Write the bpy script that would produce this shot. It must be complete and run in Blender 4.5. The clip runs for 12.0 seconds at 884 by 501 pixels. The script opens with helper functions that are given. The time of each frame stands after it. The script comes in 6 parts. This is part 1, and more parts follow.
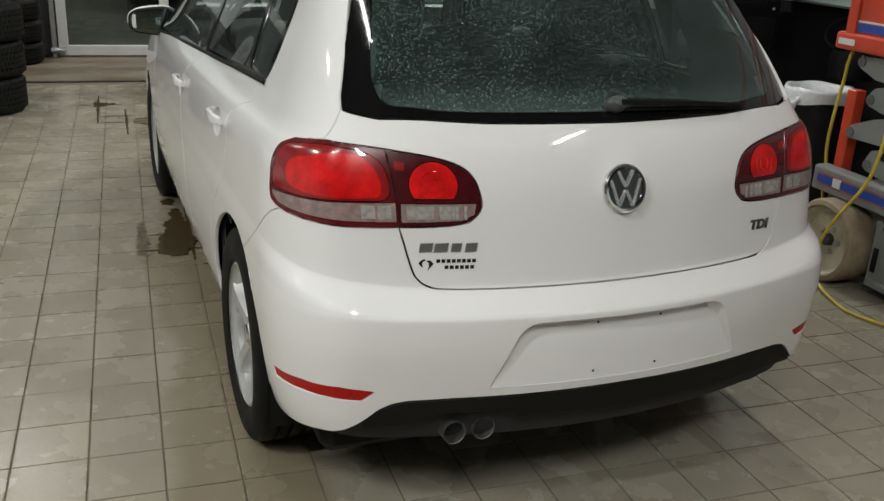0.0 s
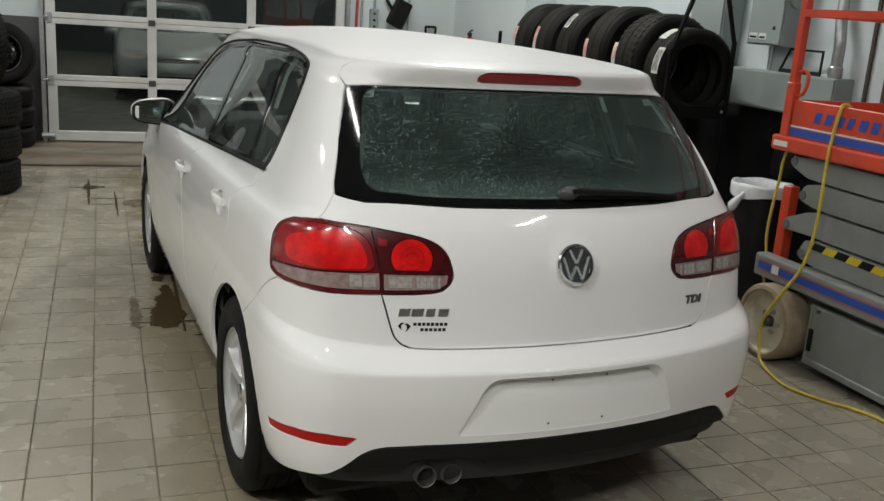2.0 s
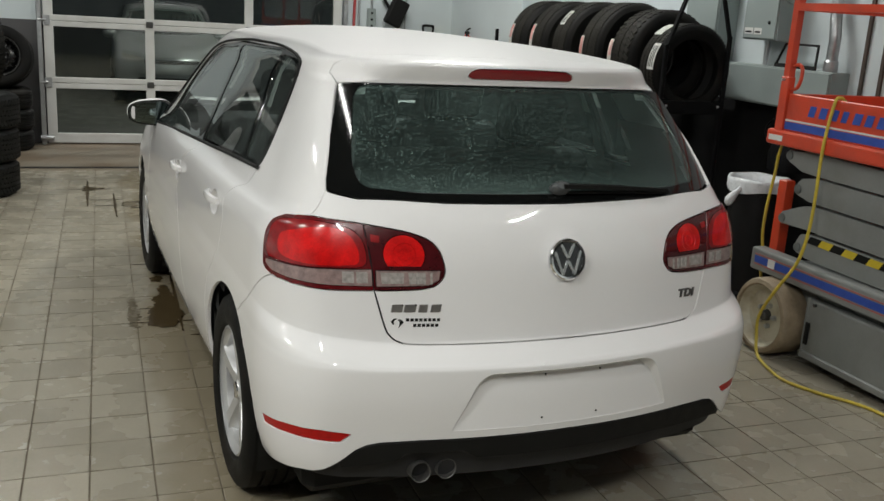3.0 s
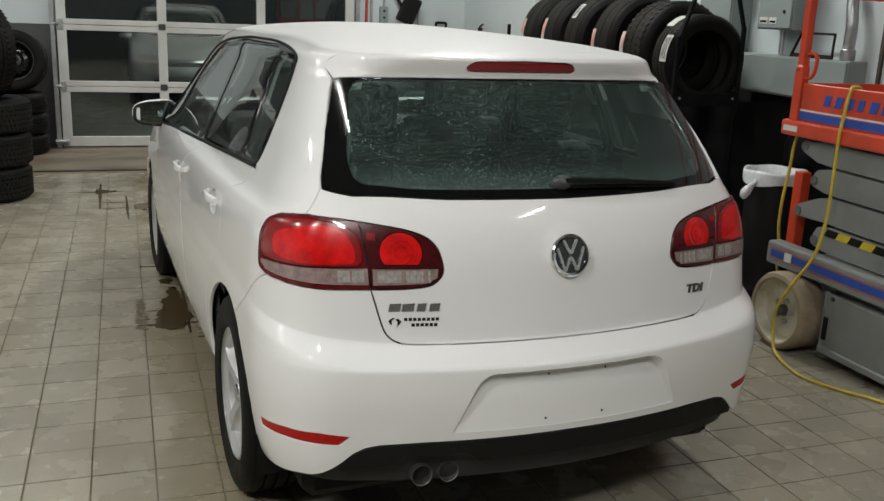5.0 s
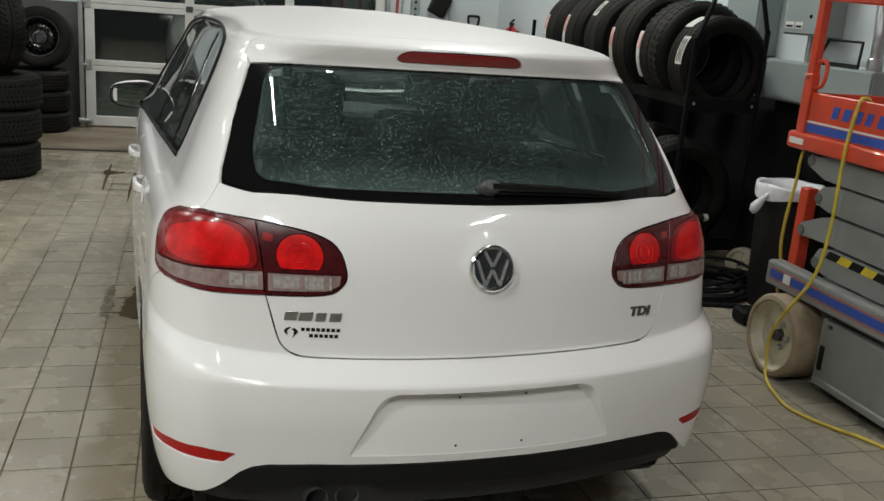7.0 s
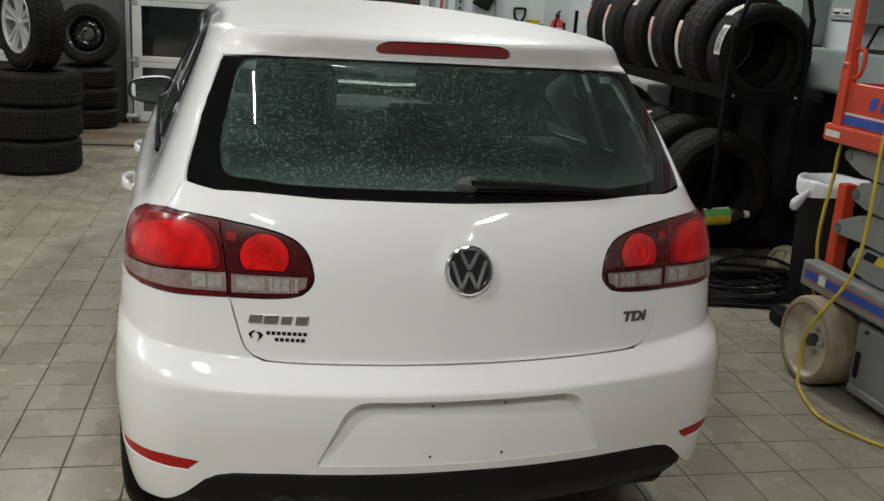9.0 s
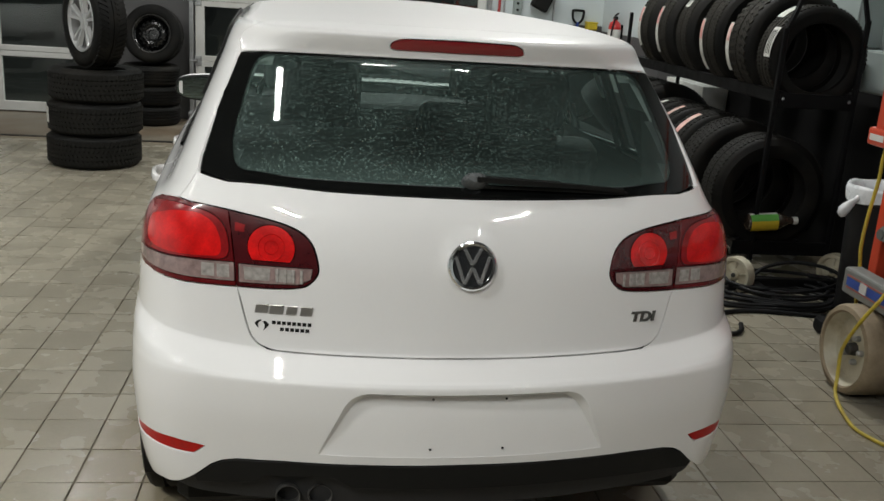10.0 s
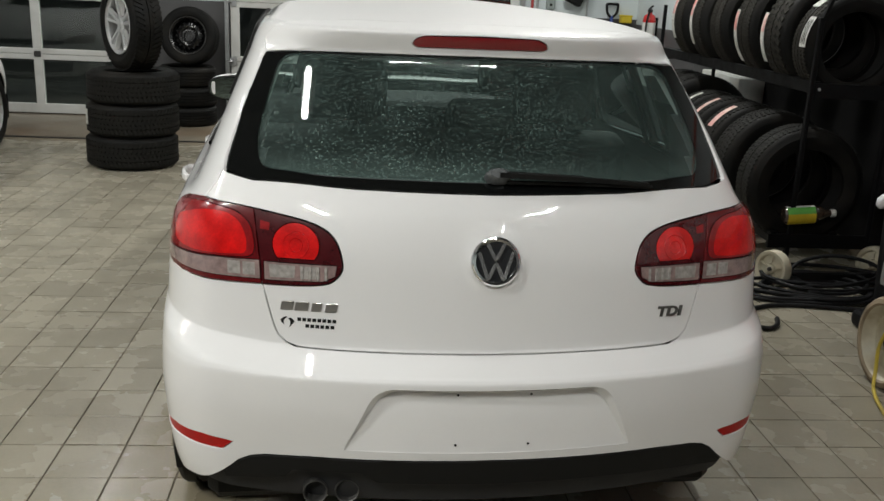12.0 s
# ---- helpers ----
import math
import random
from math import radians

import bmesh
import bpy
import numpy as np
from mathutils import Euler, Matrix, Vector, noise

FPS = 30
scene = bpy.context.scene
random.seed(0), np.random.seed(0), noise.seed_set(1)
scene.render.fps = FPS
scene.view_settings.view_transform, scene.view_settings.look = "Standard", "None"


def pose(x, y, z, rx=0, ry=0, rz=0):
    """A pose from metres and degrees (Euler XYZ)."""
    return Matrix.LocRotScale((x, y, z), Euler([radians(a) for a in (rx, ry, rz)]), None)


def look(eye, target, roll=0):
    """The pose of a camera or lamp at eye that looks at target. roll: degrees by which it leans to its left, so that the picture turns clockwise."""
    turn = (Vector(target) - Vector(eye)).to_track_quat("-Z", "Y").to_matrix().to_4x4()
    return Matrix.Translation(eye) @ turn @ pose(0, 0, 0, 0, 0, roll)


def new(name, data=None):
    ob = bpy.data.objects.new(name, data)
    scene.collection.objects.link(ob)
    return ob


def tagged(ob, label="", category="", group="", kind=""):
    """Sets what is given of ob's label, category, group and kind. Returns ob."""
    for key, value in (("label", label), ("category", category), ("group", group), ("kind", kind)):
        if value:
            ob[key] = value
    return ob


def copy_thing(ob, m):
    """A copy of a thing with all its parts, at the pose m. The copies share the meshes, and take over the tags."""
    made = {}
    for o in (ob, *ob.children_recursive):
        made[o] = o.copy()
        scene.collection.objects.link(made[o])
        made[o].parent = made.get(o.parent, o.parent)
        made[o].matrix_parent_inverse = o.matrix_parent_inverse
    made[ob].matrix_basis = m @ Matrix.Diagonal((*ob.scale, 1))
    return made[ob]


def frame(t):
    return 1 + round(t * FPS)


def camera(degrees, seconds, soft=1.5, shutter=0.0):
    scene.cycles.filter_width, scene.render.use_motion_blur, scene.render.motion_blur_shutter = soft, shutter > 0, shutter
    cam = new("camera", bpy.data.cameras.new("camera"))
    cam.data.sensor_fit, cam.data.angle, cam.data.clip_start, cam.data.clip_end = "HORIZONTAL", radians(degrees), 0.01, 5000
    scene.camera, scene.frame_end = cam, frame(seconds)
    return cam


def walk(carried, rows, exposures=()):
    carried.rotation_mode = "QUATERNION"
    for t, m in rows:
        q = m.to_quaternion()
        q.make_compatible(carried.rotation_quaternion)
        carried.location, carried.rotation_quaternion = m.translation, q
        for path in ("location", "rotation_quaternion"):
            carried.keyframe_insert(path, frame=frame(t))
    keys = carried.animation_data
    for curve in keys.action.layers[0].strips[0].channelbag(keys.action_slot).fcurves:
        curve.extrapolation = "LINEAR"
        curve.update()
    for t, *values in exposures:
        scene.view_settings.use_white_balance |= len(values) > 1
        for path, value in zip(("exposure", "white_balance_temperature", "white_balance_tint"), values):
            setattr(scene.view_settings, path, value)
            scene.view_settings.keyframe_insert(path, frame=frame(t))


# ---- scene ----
# ---- camera ----
cam = camera(51.4, 12.0)
PATH = [
    (0, (-1.118, -1.730, 1.504), (-0.497, 0.043, 0.818), 2.8),
    (0.5, (-1.154, -1.731, 1.532), (-0.492, 0.046, 0.896), 3.0),
    (1, (-1.174, -1.795, 1.556), (-0.469, 0.010, 1.058), 3.8),
    (1.5, (-1.207, -1.959, 1.551), (-0.513, -0.151, 1.054), 4.4),
    (2, (-1.245, -2.057, 1.562), (-0.556, -0.247, 1.064), 4.1),
    (2.5, (-1.229, -2.074, 1.561), (-0.533, -0.267, 1.062), 3.9),
    (3, (-1.223, -2.078, 1.557), (-0.538, -0.266, 1.057), 3.5),
    (5, (-1.144, -2.042, 1.541), (-0.503, -0.216, 1.036), 2.4),
    (5.5, (-1.066, -1.929, 1.540), (-0.430, -0.102, 1.032), 2.4),
    (6, (-0.993, -1.882, 1.542), (-0.375, -0.050, 1.032), 2.2),
    (6.5, (-0.846, -1.900, 1.533), (-0.254, -0.060, 1.021), 4.0),
    (7, (-0.736, -1.936, 1.536), (-0.203, -0.081, 1.015), 4.6),
    (9, (-0.500, -1.867, 1.533), (-0.101, 0.016, 0.991), 3.8),
    (9.5, (-0.399, -1.916, 1.534), (-0.056, -0.020, 0.998), 4.6),
    (10, (-0.360, -1.913, 1.531), (-0.102, -0.006, 0.985), 3.9),
    (10.5, (-0.355, -1.909, 1.531), (-0.119, 0.000, 0.980), 3.6),
    (11, (-0.361, -1.912, 1.530), (-0.145, -0.003, 0.971), 3.3),
    (11.5, (-0.356, -1.918, 1.531), (-0.160, -0.007, 0.971), 3.0),
    (12, (-0.325, -1.921, 1.532), (-0.150, -0.008, 0.975), 2.7),
]
walk(cam, [(t, look(eye, target, roll)) for t, eye, target, roll in PATH],
     [(0, -0.14), (7, -0.12), (9, -0.12), (10, -0.07), (12, 0.0)])

# ---- night outside, ceiling lamps and added fill lamps inside ----
night = bpy.data.worlds.new("night")
scene.world = night
night.use_nodes = True
night.node_tree.nodes["Background"].inputs[0].default_value = (0.020, 0.022, 0.024, 1)
night.node_tree.nodes["Background"].inputs[1].default_value = 0.6
CEILING = 4.1
LAMP_Z = 3.8
# middle x, y, length, turn, watts
LAMP_W = 0.055
# first four follow reflections on the car; the rest are added fill
LAMPS = [
    (0.11, 0.45, 0.90, 3, 11), (-1.08, 0.13, 0.52, 76, 9), (-1.84, -3.00, 1.10, 90, 108), (1.62, -2.40, 0.70, 55, 32), (-3.6, -1.6, 1.1, 0, 108),
    (-2.4, 3.6, 1.1, 90, 38), (1.25, 4.0, 1.1, 90, 92), (-2.4, 6.4, 1.1, 0, 32), (1.0, 6.6, 1.1, 0, 40), (-5.0, 4.2, 1.1, 90, 50), (-5.2, 1.0, 1.1, 90, 78),
]
for lx, ly, length, turn, watts in LAMPS:
    lamp = bpy.data.lights.new("tube_light", "AREA")
    lamp.shape, lamp.size, lamp.size_y = "RECTANGLE", length, LAMP_W
    lamp.energy, lamp.color = watts, (0.955, 0.965, 0.925)
    ob = new("tube_light", lamp)
    ob.matrix_world = pose(lx, ly, LAMP_Z, 0, 0, turn)

# ---- building helpers ----


def mesh_ob(name, verts, faces, material, parent=None, smooth=True, label=""):
    me = bpy.data.meshes.new(name)
    me.from_pydata([tuple(v) for v in verts], [], [tuple(f) for f in faces])
    if smooth:
        me.polygons.foreach_set("use_smooth", [True] * len(me.polygons))
    if material:
        me.materials.append(material)
    ob = new(name, me)
    ob.parent = parent
    if label:
        tagged(ob, label)
    return ob


def part(name, bm, material, parent=None, label="", smooth=False, angle=0.6):
    me = bpy.data.meshes.new(name)
    bmesh.ops.recalc_face_normals(bm, faces=bm.faces)
    bm.to_mesh(me)
    bm.free()
    if smooth:
        me.polygons.foreach_set("use_smooth", [True] * len(me.polygons))
        if angle:
            me.set_sharp_from_angle(angle=angle)
    me.materials.append(material)
    ob = new(name, me)
    ob.parent = parent
    if label:
        tagged(ob, label)
    return ob


def thing(name, m, label, category, group="", kind=""):
    ob = new(name)
    ob.empty_display_size = 0.1
    ob.matrix_world = m
    return tagged(ob, label, category, group, kind)


def box(x0, y0, z0, x1, y1, z1, bevel=0.0, bm=None, segments=1):
    b = bm or bmesh.new()
    r = bmesh.ops.create_cube(b, size=1, matrix=Matrix.Translation(((x0 + x1) / 2, (y0 + y1) / 2, (z0 + z1) / 2))
                              @ Matrix.Diagonal((abs(x1 - x0), abs(y1 - y0), abs(z1 - z0), 1)))
    if bevel:
        vs = set(r["verts"])
        es = [e for e in b.edges if e.verts[0] in vs and e.verts[1] in vs]
        bmesh.ops.bevel(b, geom=es, offset=bevel, segments=segments, affect="EDGES", profile=0.5)
    return b


def rod(a, b, r, bm=None, n=10, r2=None):
    m = bm or bmesh.new()
    a, b = Vector(a), Vector(b)
    q = (b - a).to_track_quat("Z", "Y").to_matrix().to_4x4()
    bmesh.ops.create_cone(m, cap_ends=True, segments=n, radius1=r, radius2=r if r2 is None else r2, depth=(b - a).length,
                          matrix=Matrix.Translation((a + b) / 2) @ q)
    return m


def bar(a, b, w, h, bm=None, up=(0, 0, 1)):
    """A square bar from a to b."""
    m = bm or bmesh.new()
    a, b = Vector(a), Vector(b)
    d = (b - a).normalized()
    s = d.cross(Vector(up))
    if s.length < 1e-4:
        s = d.cross(Vector((1, 0, 0)))
    s.normalize()
    t = s.cross(d)
    vs = [m.verts.new(p + s * i * w / 2 + t * j * h / 2) for p in (a, b) for i, j in ((-1, -1), (1, -1), (1, 1), (-1, 1))]
    for f in ((0, 1, 2, 3), (7, 6, 5, 4), (0, 4, 5, 1), (1, 5, 6, 2), (2, 6, 7, 3), (3, 7, 4, 0)):
        m.faces.new([vs[k] for k in f])
    return m


def lathe(profile, n=32, axis="Z", bm=None, m=None):
    """Turn (radius, height) pairs round an axis."""
    b = bm or bmesh.new()
    rings = []
    mm = m or Matrix()
    for r, h in profile:
        row = []
        for k in range(n):
            a = 2 * math.pi * k / n
            row.append(b.verts.new(mm @ Vector((r * math.cos(a), r * math.sin(a), h))))
        rings.append(row)
    for p, q in zip(rings, rings[1:]):
        for k in range(n):
            b.faces.new((p[k], p[(k + 1) % n], q[(k + 1) % n], q[k]))
    return b


def tube(points, r, parent, name, material, label="", resolution=4, closed=False):
    """A round cable or pipe along points, as a mesh."""
    pts = [Vector(p) for p in points]
    fine = []
    n = len(pts)
    for i in range(n - 1):
        p0, p1, p2, p3 = pts[max(i - 1, 0)], pts[i], pts[i + 1], pts[min(i + 2, n - 1)]
        for k in range(resolution):
            t = k / resolution
            fine.append(0.5 * (2 * p1 + (p2 - p0) * t + (2 * p0 - 5 * p1 + 4 * p2 - p3) * t * t + (3 * p1 - p0 - 3 * p2 + p3) * t ** 3))
    fine.append(pts[-1])
    verts, faces, sides = [], [], 8
    prev = None
    for i, p in enumerate(fine):
        d = (fine[min(i + 1, len(fine) - 1)] - fine[max(i - 1, 0)]).normalized()
        s = d.cross(Vector((0, 0, 1))) if prev is None else prev - d * prev.dot(d)
        if s.length < 1e-4:
            s = d.cross(Vector((1, 0, 0)))
        s.normalize()
        prev = s
        t = d.cross(s)
        for k in range(sides):
            a = 2 * math.pi * k / sides
            verts.append(p + (s * math.cos(a) + t * math.sin(a)) * r)
        if i:
            o = (i - 1) * sides
            for k in range(sides):
                faces.append((o + k, o + (k + 1) % sides, o + sides + (k + 1) % sides, o + sides + k))
    return mesh_ob(name, verts, faces, material, parent, True, label)

# ---- materials ----


def surf(name, color, rough=0.5, metal=0.0, var=0.12, scale=6.0, bump=0.0, bscale=120.0, coat=0.0, spec=0.5,
         rvar=0.08, stain=None, stain_scale=1.2, stain_amount=0.0, per_object=0.0, per_island=0.0, coat_rough=0.03, place=False, wet=None):
    """A painted or bare surface with broad and fine variation, stains and relief."""
    m = bpy.data.materials.new(name)
    m.use_nodes = True
    nt = m.node_tree
    N, L = nt.nodes, nt.links
    b = N["Principled BSDF"]
    tc = N.new("ShaderNodeTexCoord")
    where = N.new("ShaderNodeNewGeometry").outputs["Position"] if place else tc.outputs["Object"]
    n1 = N.new("ShaderNodeTexNoise")
    n1.inputs["Scale"].default_value, n1.inputs["Detail"].default_value = scale, 6
    L.new(where, n1.inputs["Vector"])
    n2 = N.new("ShaderNodeTexNoise")
    n2.inputs["Scale"].default_value, n2.inputs["Detail"].default_value = bscale, 3
    L.new(where, n2.inputs["Vector"])
    mix = N.new("ShaderNodeMix")
    mix.data_type = "FLOAT"
    mix.inputs[0].default_value = 0.3
    L.new(n1.outputs[0], mix.inputs[2])
    L.new(n2.outputs[0], mix.inputs[3])
    ramp = N.new("ShaderNodeMapRange")
    ramp.inputs["From Min"].default_value, ramp.inputs["From Max"].default_value = 0.3, 0.7
    ramp.inputs["To Min"].default_value, ramp.inputs["To Max"].default_value = 1 - var, 1 + var
    L.new(mix.outputs[0], ramp.inputs["Value"])
    value = ramp.outputs[0]
    for amount, out in ((per_object, "Object"), (per_island, "Island")):
        if amount:
            src = N.new("ShaderNodeObjectInfo").outputs["Random"] if out == "Object" else N.new("ShaderNodeNewGeometry").outputs["Random Per Island"]
            mr = N.new("ShaderNodeMapRange")
            mr.inputs["To Min"].default_value, mr.inputs["To Max"].default_value = 1 - amount, 1 + amount
            L.new(src, mr.inputs["Value"])
            mu = N.new("ShaderNodeMath")
            mu.operation = "MULTIPLY"
            L.new(value, mu.inputs[0])
            L.new(mr.outputs[0], mu.inputs[1])
            value = mu.outputs[0]
    col = N.new("ShaderNodeMix")
    col.data_type, col.blend_type = "RGBA", "MULTIPLY"
    col.inputs[0].default_value = 1
    col.inputs[6].default_value = (*color, 1)
    L.new(value, col.inputs[7])
    final = col.outputs[2]
    if stain:
        n3 = N.new("ShaderNodeTexNoise")
        n3.inputs["Scale"].default_value, n3.inputs["Detail"].default_value, n3.inputs["Roughness"].default_value = stain_scale, 4, 0.5
        L.new(where, n3.inputs["Vector"])
        mr = N.new("ShaderNodeMapRange")
        mr.inputs["From Min"].default_value, mr.inputs["From Max"].default_value = 0.42, 0.72
        mr.inputs["To Max"].default_value = stain_amount
        L.new(n3.outputs[0], mr.inputs["Value"])
        sm = N.new("ShaderNodeMix")
        sm.data_type = "RGBA"
        L.new(mr.outputs[0], sm.inputs[0])
        L.new(final, sm.inputs[6])
        sm.inputs[7].default_value = (*stain, 1)
        final = sm.outputs[2]
    if wet:
        # brown water track that runs along the car
        sep = N.new("ShaderNodeSeparateXYZ")
        L.new(where, sep.inputs[0])
        nd = N.new("ShaderNodeTexNoise")
        nd.inputs["Scale"].default_value, nd.inputs["Detail"].default_value = 1.6, 4
        L.new(where, nd.inputs["Vector"])
        sh = N.new("ShaderNodeMath")
        sh.operation = "MULTIPLY_ADD"
        sh.inputs[1].default_value, sh.inputs[2].default_value = 0.55, 0.55
        L.new(nd.outputs[0], sh.inputs[0])
        off = N.new("ShaderNodeMath")
        off.operation = "ADD"
        L.new(sep.outputs[0], off.inputs[0])
        L.new(sh.outputs[0], off.inputs[1])
        ab = N.new("ShaderNodeMath")
        ab.operation = "ABSOLUTE"
        L.new(off.outputs[0], ab.inputs[0])
        mw = N.new("ShaderNodeMapRange")
        mw.interpolation_type = "SMOOTHSTEP"
        mw.inputs["From Min"].default_value, mw.inputs["From Max"].default_value = 0.27, 0.17
        mw.inputs["To Max"].default_value = 0.75
        L.new(ab.outputs[0], mw.inputs["Value"])
        wm = N.new("ShaderNodeMix")
        wm.data_type = "RGBA"
        L.new(mw.outputs[0], wm.inputs[0])
        L.new(final, wm.inputs[6])
        wm.inputs[7].default_value = (*wet, 1)
        final = wm.outputs[2]
    L.new(final, b.inputs["Base Color"])
    rr = N.new("ShaderNodeMapRange")
    rr.inputs["From Min"].default_value, rr.inputs["From Max"].default_value = 0.3, 0.7
    rr.inputs["To Min"].default_value, rr.inputs["To Max"].default_value = max(rough - rvar, 0.02), min(rough + rvar, 1)
    L.new(n1.outputs[0], rr.inputs["Value"])
    L.new(rr.outputs[0], b.inputs["Roughness"])
    b.inputs["Metallic"].default_value = metal
    b.inputs["Specular IOR Level"].default_value = spec
    b.inputs["Coat Weight"].default_value = coat
    b.inputs["Coat Roughness"].default_value = coat_rough
    if bump:
        bp = N.new("ShaderNodeBump")
        bp.inputs["Strength"].default_value, bp.inputs["Distance"].default_value = 1.0, bump
        L.new(n2.outputs[0], bp.inputs["Height"])
        L.new(bp.outputs[0], b.inputs["Normal"])
    return m


def glass(name, tint, rough=0.0, haze=0.0):
    """A thin pane: mostly lets light through, with its tint, and reflects by Fresnel."""
    m = bpy.data.materials.new(name)
    m.use_nodes = True
    nt = m.node_tree
    N, L = nt.nodes, nt.links
    N.remove(N["Principled BSDF"])
    tr = N.new("ShaderNodeBsdfTransparent")
    tr.inputs[0].default_value = (*tint, 1)
    gl = N.new("ShaderNodeBsdfGlossy")
    gl.inputs["Roughness"].default_value = rough
    gl.inputs["Color"].default_value = (1, 1, 1, 1)
    fr = N.new("ShaderNodeFresnel")
    fr.inputs["IOR"].default_value = 1.6
    mx = N.new("ShaderNodeMixShader")
    L.new(fr.outputs[0], mx.inputs[0])
    L.new(tr.outputs[0], mx.inputs[1])
    L.new(gl.outputs[0], mx.inputs[2])
    last = mx
    if haze:
        film = N.new("ShaderNodeBsdfDiffuse")
        film.inputs[0].default_value = (0.46, 0.54, 0.50, 1)
        spots = N.new("ShaderNodeTexNoise")
        spots.inputs["Scale"].default_value, spots.inputs["Detail"].default_value = 3, 7
        L.new(N.new("ShaderNodeTexCoord").outputs["Object"], spots.inputs["Vector"])
        amount = N.new("ShaderNodeMapRange")
        amount.inputs["From Min"].default_value, amount.inputs["From Max"].default_value = 0.3, 0.7
        amount.inputs["To Min"].default_value, amount.inputs["To Max"].default_value = haze * 0.4, haze * 1.6
        L.new(spots.outputs[0], amount.inputs["Value"])
        last = N.new("ShaderNodeMixShader")
        L.new(amount.outputs[0], last.inputs[0])
        L.new(mx.outputs[0], last.inputs[1])
        L.new(film.outputs[0], last.inputs[2])
    L.new(last.outputs[0], N["Material Output"].inputs[0])
    return m


def settle_dust(m, coat=0.08, rough=0.30):
    """Fine dust on faces that look up: it dulls the clear coat there."""
    N, L = m.node_tree.nodes, m.node_tree.links
    b = N["Principled BSDF"]
    sep = N.new("ShaderNodeSeparateXYZ")
    L.new(N.new("ShaderNodeNewGeometry").outputs["Normal"], sep.inputs[0])
    for name, clean, dusty in (("Coat Weight", 1.0, coat), ("Coat Roughness", 0.03, rough), ("Specular IOR Level", 0.35, 0.06)):
        r = N.new("ShaderNodeMapRange")
        r.interpolation_type = "SMOOTHSTEP"
        r.inputs["From Min"].default_value, r.inputs["From Max"].default_value = 0.90, 0.985
        r.inputs["To Min"].default_value, r.inputs["To Max"].default_value = clean, dusty
        L.new(sep.outputs[2], r.inputs["Value"])
        L.new(r.outputs[0], b.inputs[name])
    return m


PAINT = settle_dust(surf("white_car_paint", (0.80, 0.788, 0.786), 0.42, var=0.012, scale=3, coat=1.0, spec=0.35, rvar=0.03))
GREY_PAINT = surf("silver_car_paint", (0.27, 0.28, 0.285), 0.35, metal=0.4, var=0.03, coat=1.0)
BLACK_TRIM = surf("black_plastic", (0.0085, 0.0085, 0.008), 0.60, spec=0.18, var=0.2, scale=20, bump=0.0003, bscale=900)
BLACK_GLOSS = surf("black_gloss", (0.004, 0.0045, 0.0045), 0.08, var=0.1, rvar=0.03)
# one tread rubber in two tones: shade for low tyres, light for upper rack
TREAD_SHADED = surf("shaded_tread_rubber", (0.0095, 0.0092, 0.0078), 0.7, spec=0.2, var=0.4, scale=14, bump=0.0006, bscale=200)
TREAD_LIT = surf("lit_tread_rubber", (0.017, 0.0152, 0.0118), 0.7, spec=0.2, var=0.4, scale=14, bump=0.0006, bscale=200)
RUBBER = surf("tyre_rubber", (0.0042, 0.0041, 0.0038), 0.62, spec=0.18, var=0.25, scale=9, bump=0.0006, bscale=260, stain=(0.018, 0.015, 0.011), stain_amount=0.6, stain_scale=5)
INTERIOR = surf("dark_upholstery", (0.03, 0.03, 0.032), 0.85, var=0.2, scale=15, bump=0.001, bscale=500)
CHROME = surf("chrome", (0.78, 0.78, 0.79), 0.12, metal=1.0, var=0.05, rvar=0.04)
ALLOY = surf("silver_alloy", (0.62, 0.62, 0.62), 0.34, metal=0.6, var=0.06, scale=12)
WALL_WHITE = surf("white_wall_paint", (0.60, 0.66, 0.675), 0.55, var=0.04, scale=1.5, bump=0.0006, bscale=180, stain=(0.45, 0.46, 0.46), stain_amount=0.3)
WALL_GREY = surf("grey_wall_paint", (0.085, 0.083, 0.085), 0.5, var=0.08, scale=2, bump=0.0006, bscale=180, stain=(0.05, 0.05, 0.05), stain_amount=0.5)
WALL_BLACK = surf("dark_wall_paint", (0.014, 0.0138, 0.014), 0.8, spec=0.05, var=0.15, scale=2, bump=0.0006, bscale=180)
CEIL = surf("ceiling_paint", (0.16, 0.16, 0.158), 0.8, var=0.05)
DOOR_WHITE = surf("white_door_frame", (0.60, 0.60, 0.58), 0.45, var=0.05, scale=5, stain=(0.35, 0.33, 0.29), stain_amount=0.35, stain_scale=4)
TILE = surf("floor_tile", (0.312, 0.283, 0.222), 0.26, place=True, wet=(0.20, 0.165, 0.105), var=0.12, scale=5, bump=0.0006, bscale=60, per_object=0.07, stain=(0.232, 0.203, 0.152), stain_amount=0.34, stain_scale=1.3, rvar=0.1)
TILE_REST = surf("floor_tile_field", (0.312, 0.283, 0.222), 0.26, place=True, wet=(0.20, 0.165, 0.105), var=0.12, scale=5, bump=0.0006, bscale=60, per_island=0.07, stain=(0.232, 0.203, 0.152), stain_amount=0.34, stain_scale=1.3, rvar=0.1)
GROUT = surf("grout", (0.150, 0.122, 0.084), 0.85, place=True, var=0.25, scale=4)
CONCRETE = surf("concrete_apron", (0.20, 0.17, 0.13), 0.42, var=0.2, scale=2.5, bump=0.001, bscale=70, stain=(0.14, 0.085, 0.045), stain_amount=0.75)
ASPHALT = surf("asphalt", (0.05, 0.05, 0.05), 0.8, var=0.3, scale=8, bump=0.003, bscale=150)
GLASS = glass("door_glass", (0.84, 0.90, 0.87), haze=0.006)

# ---- room ----
X0, X1, Y0, Y1 = -8.0, 2.95, -7.0, 8.30


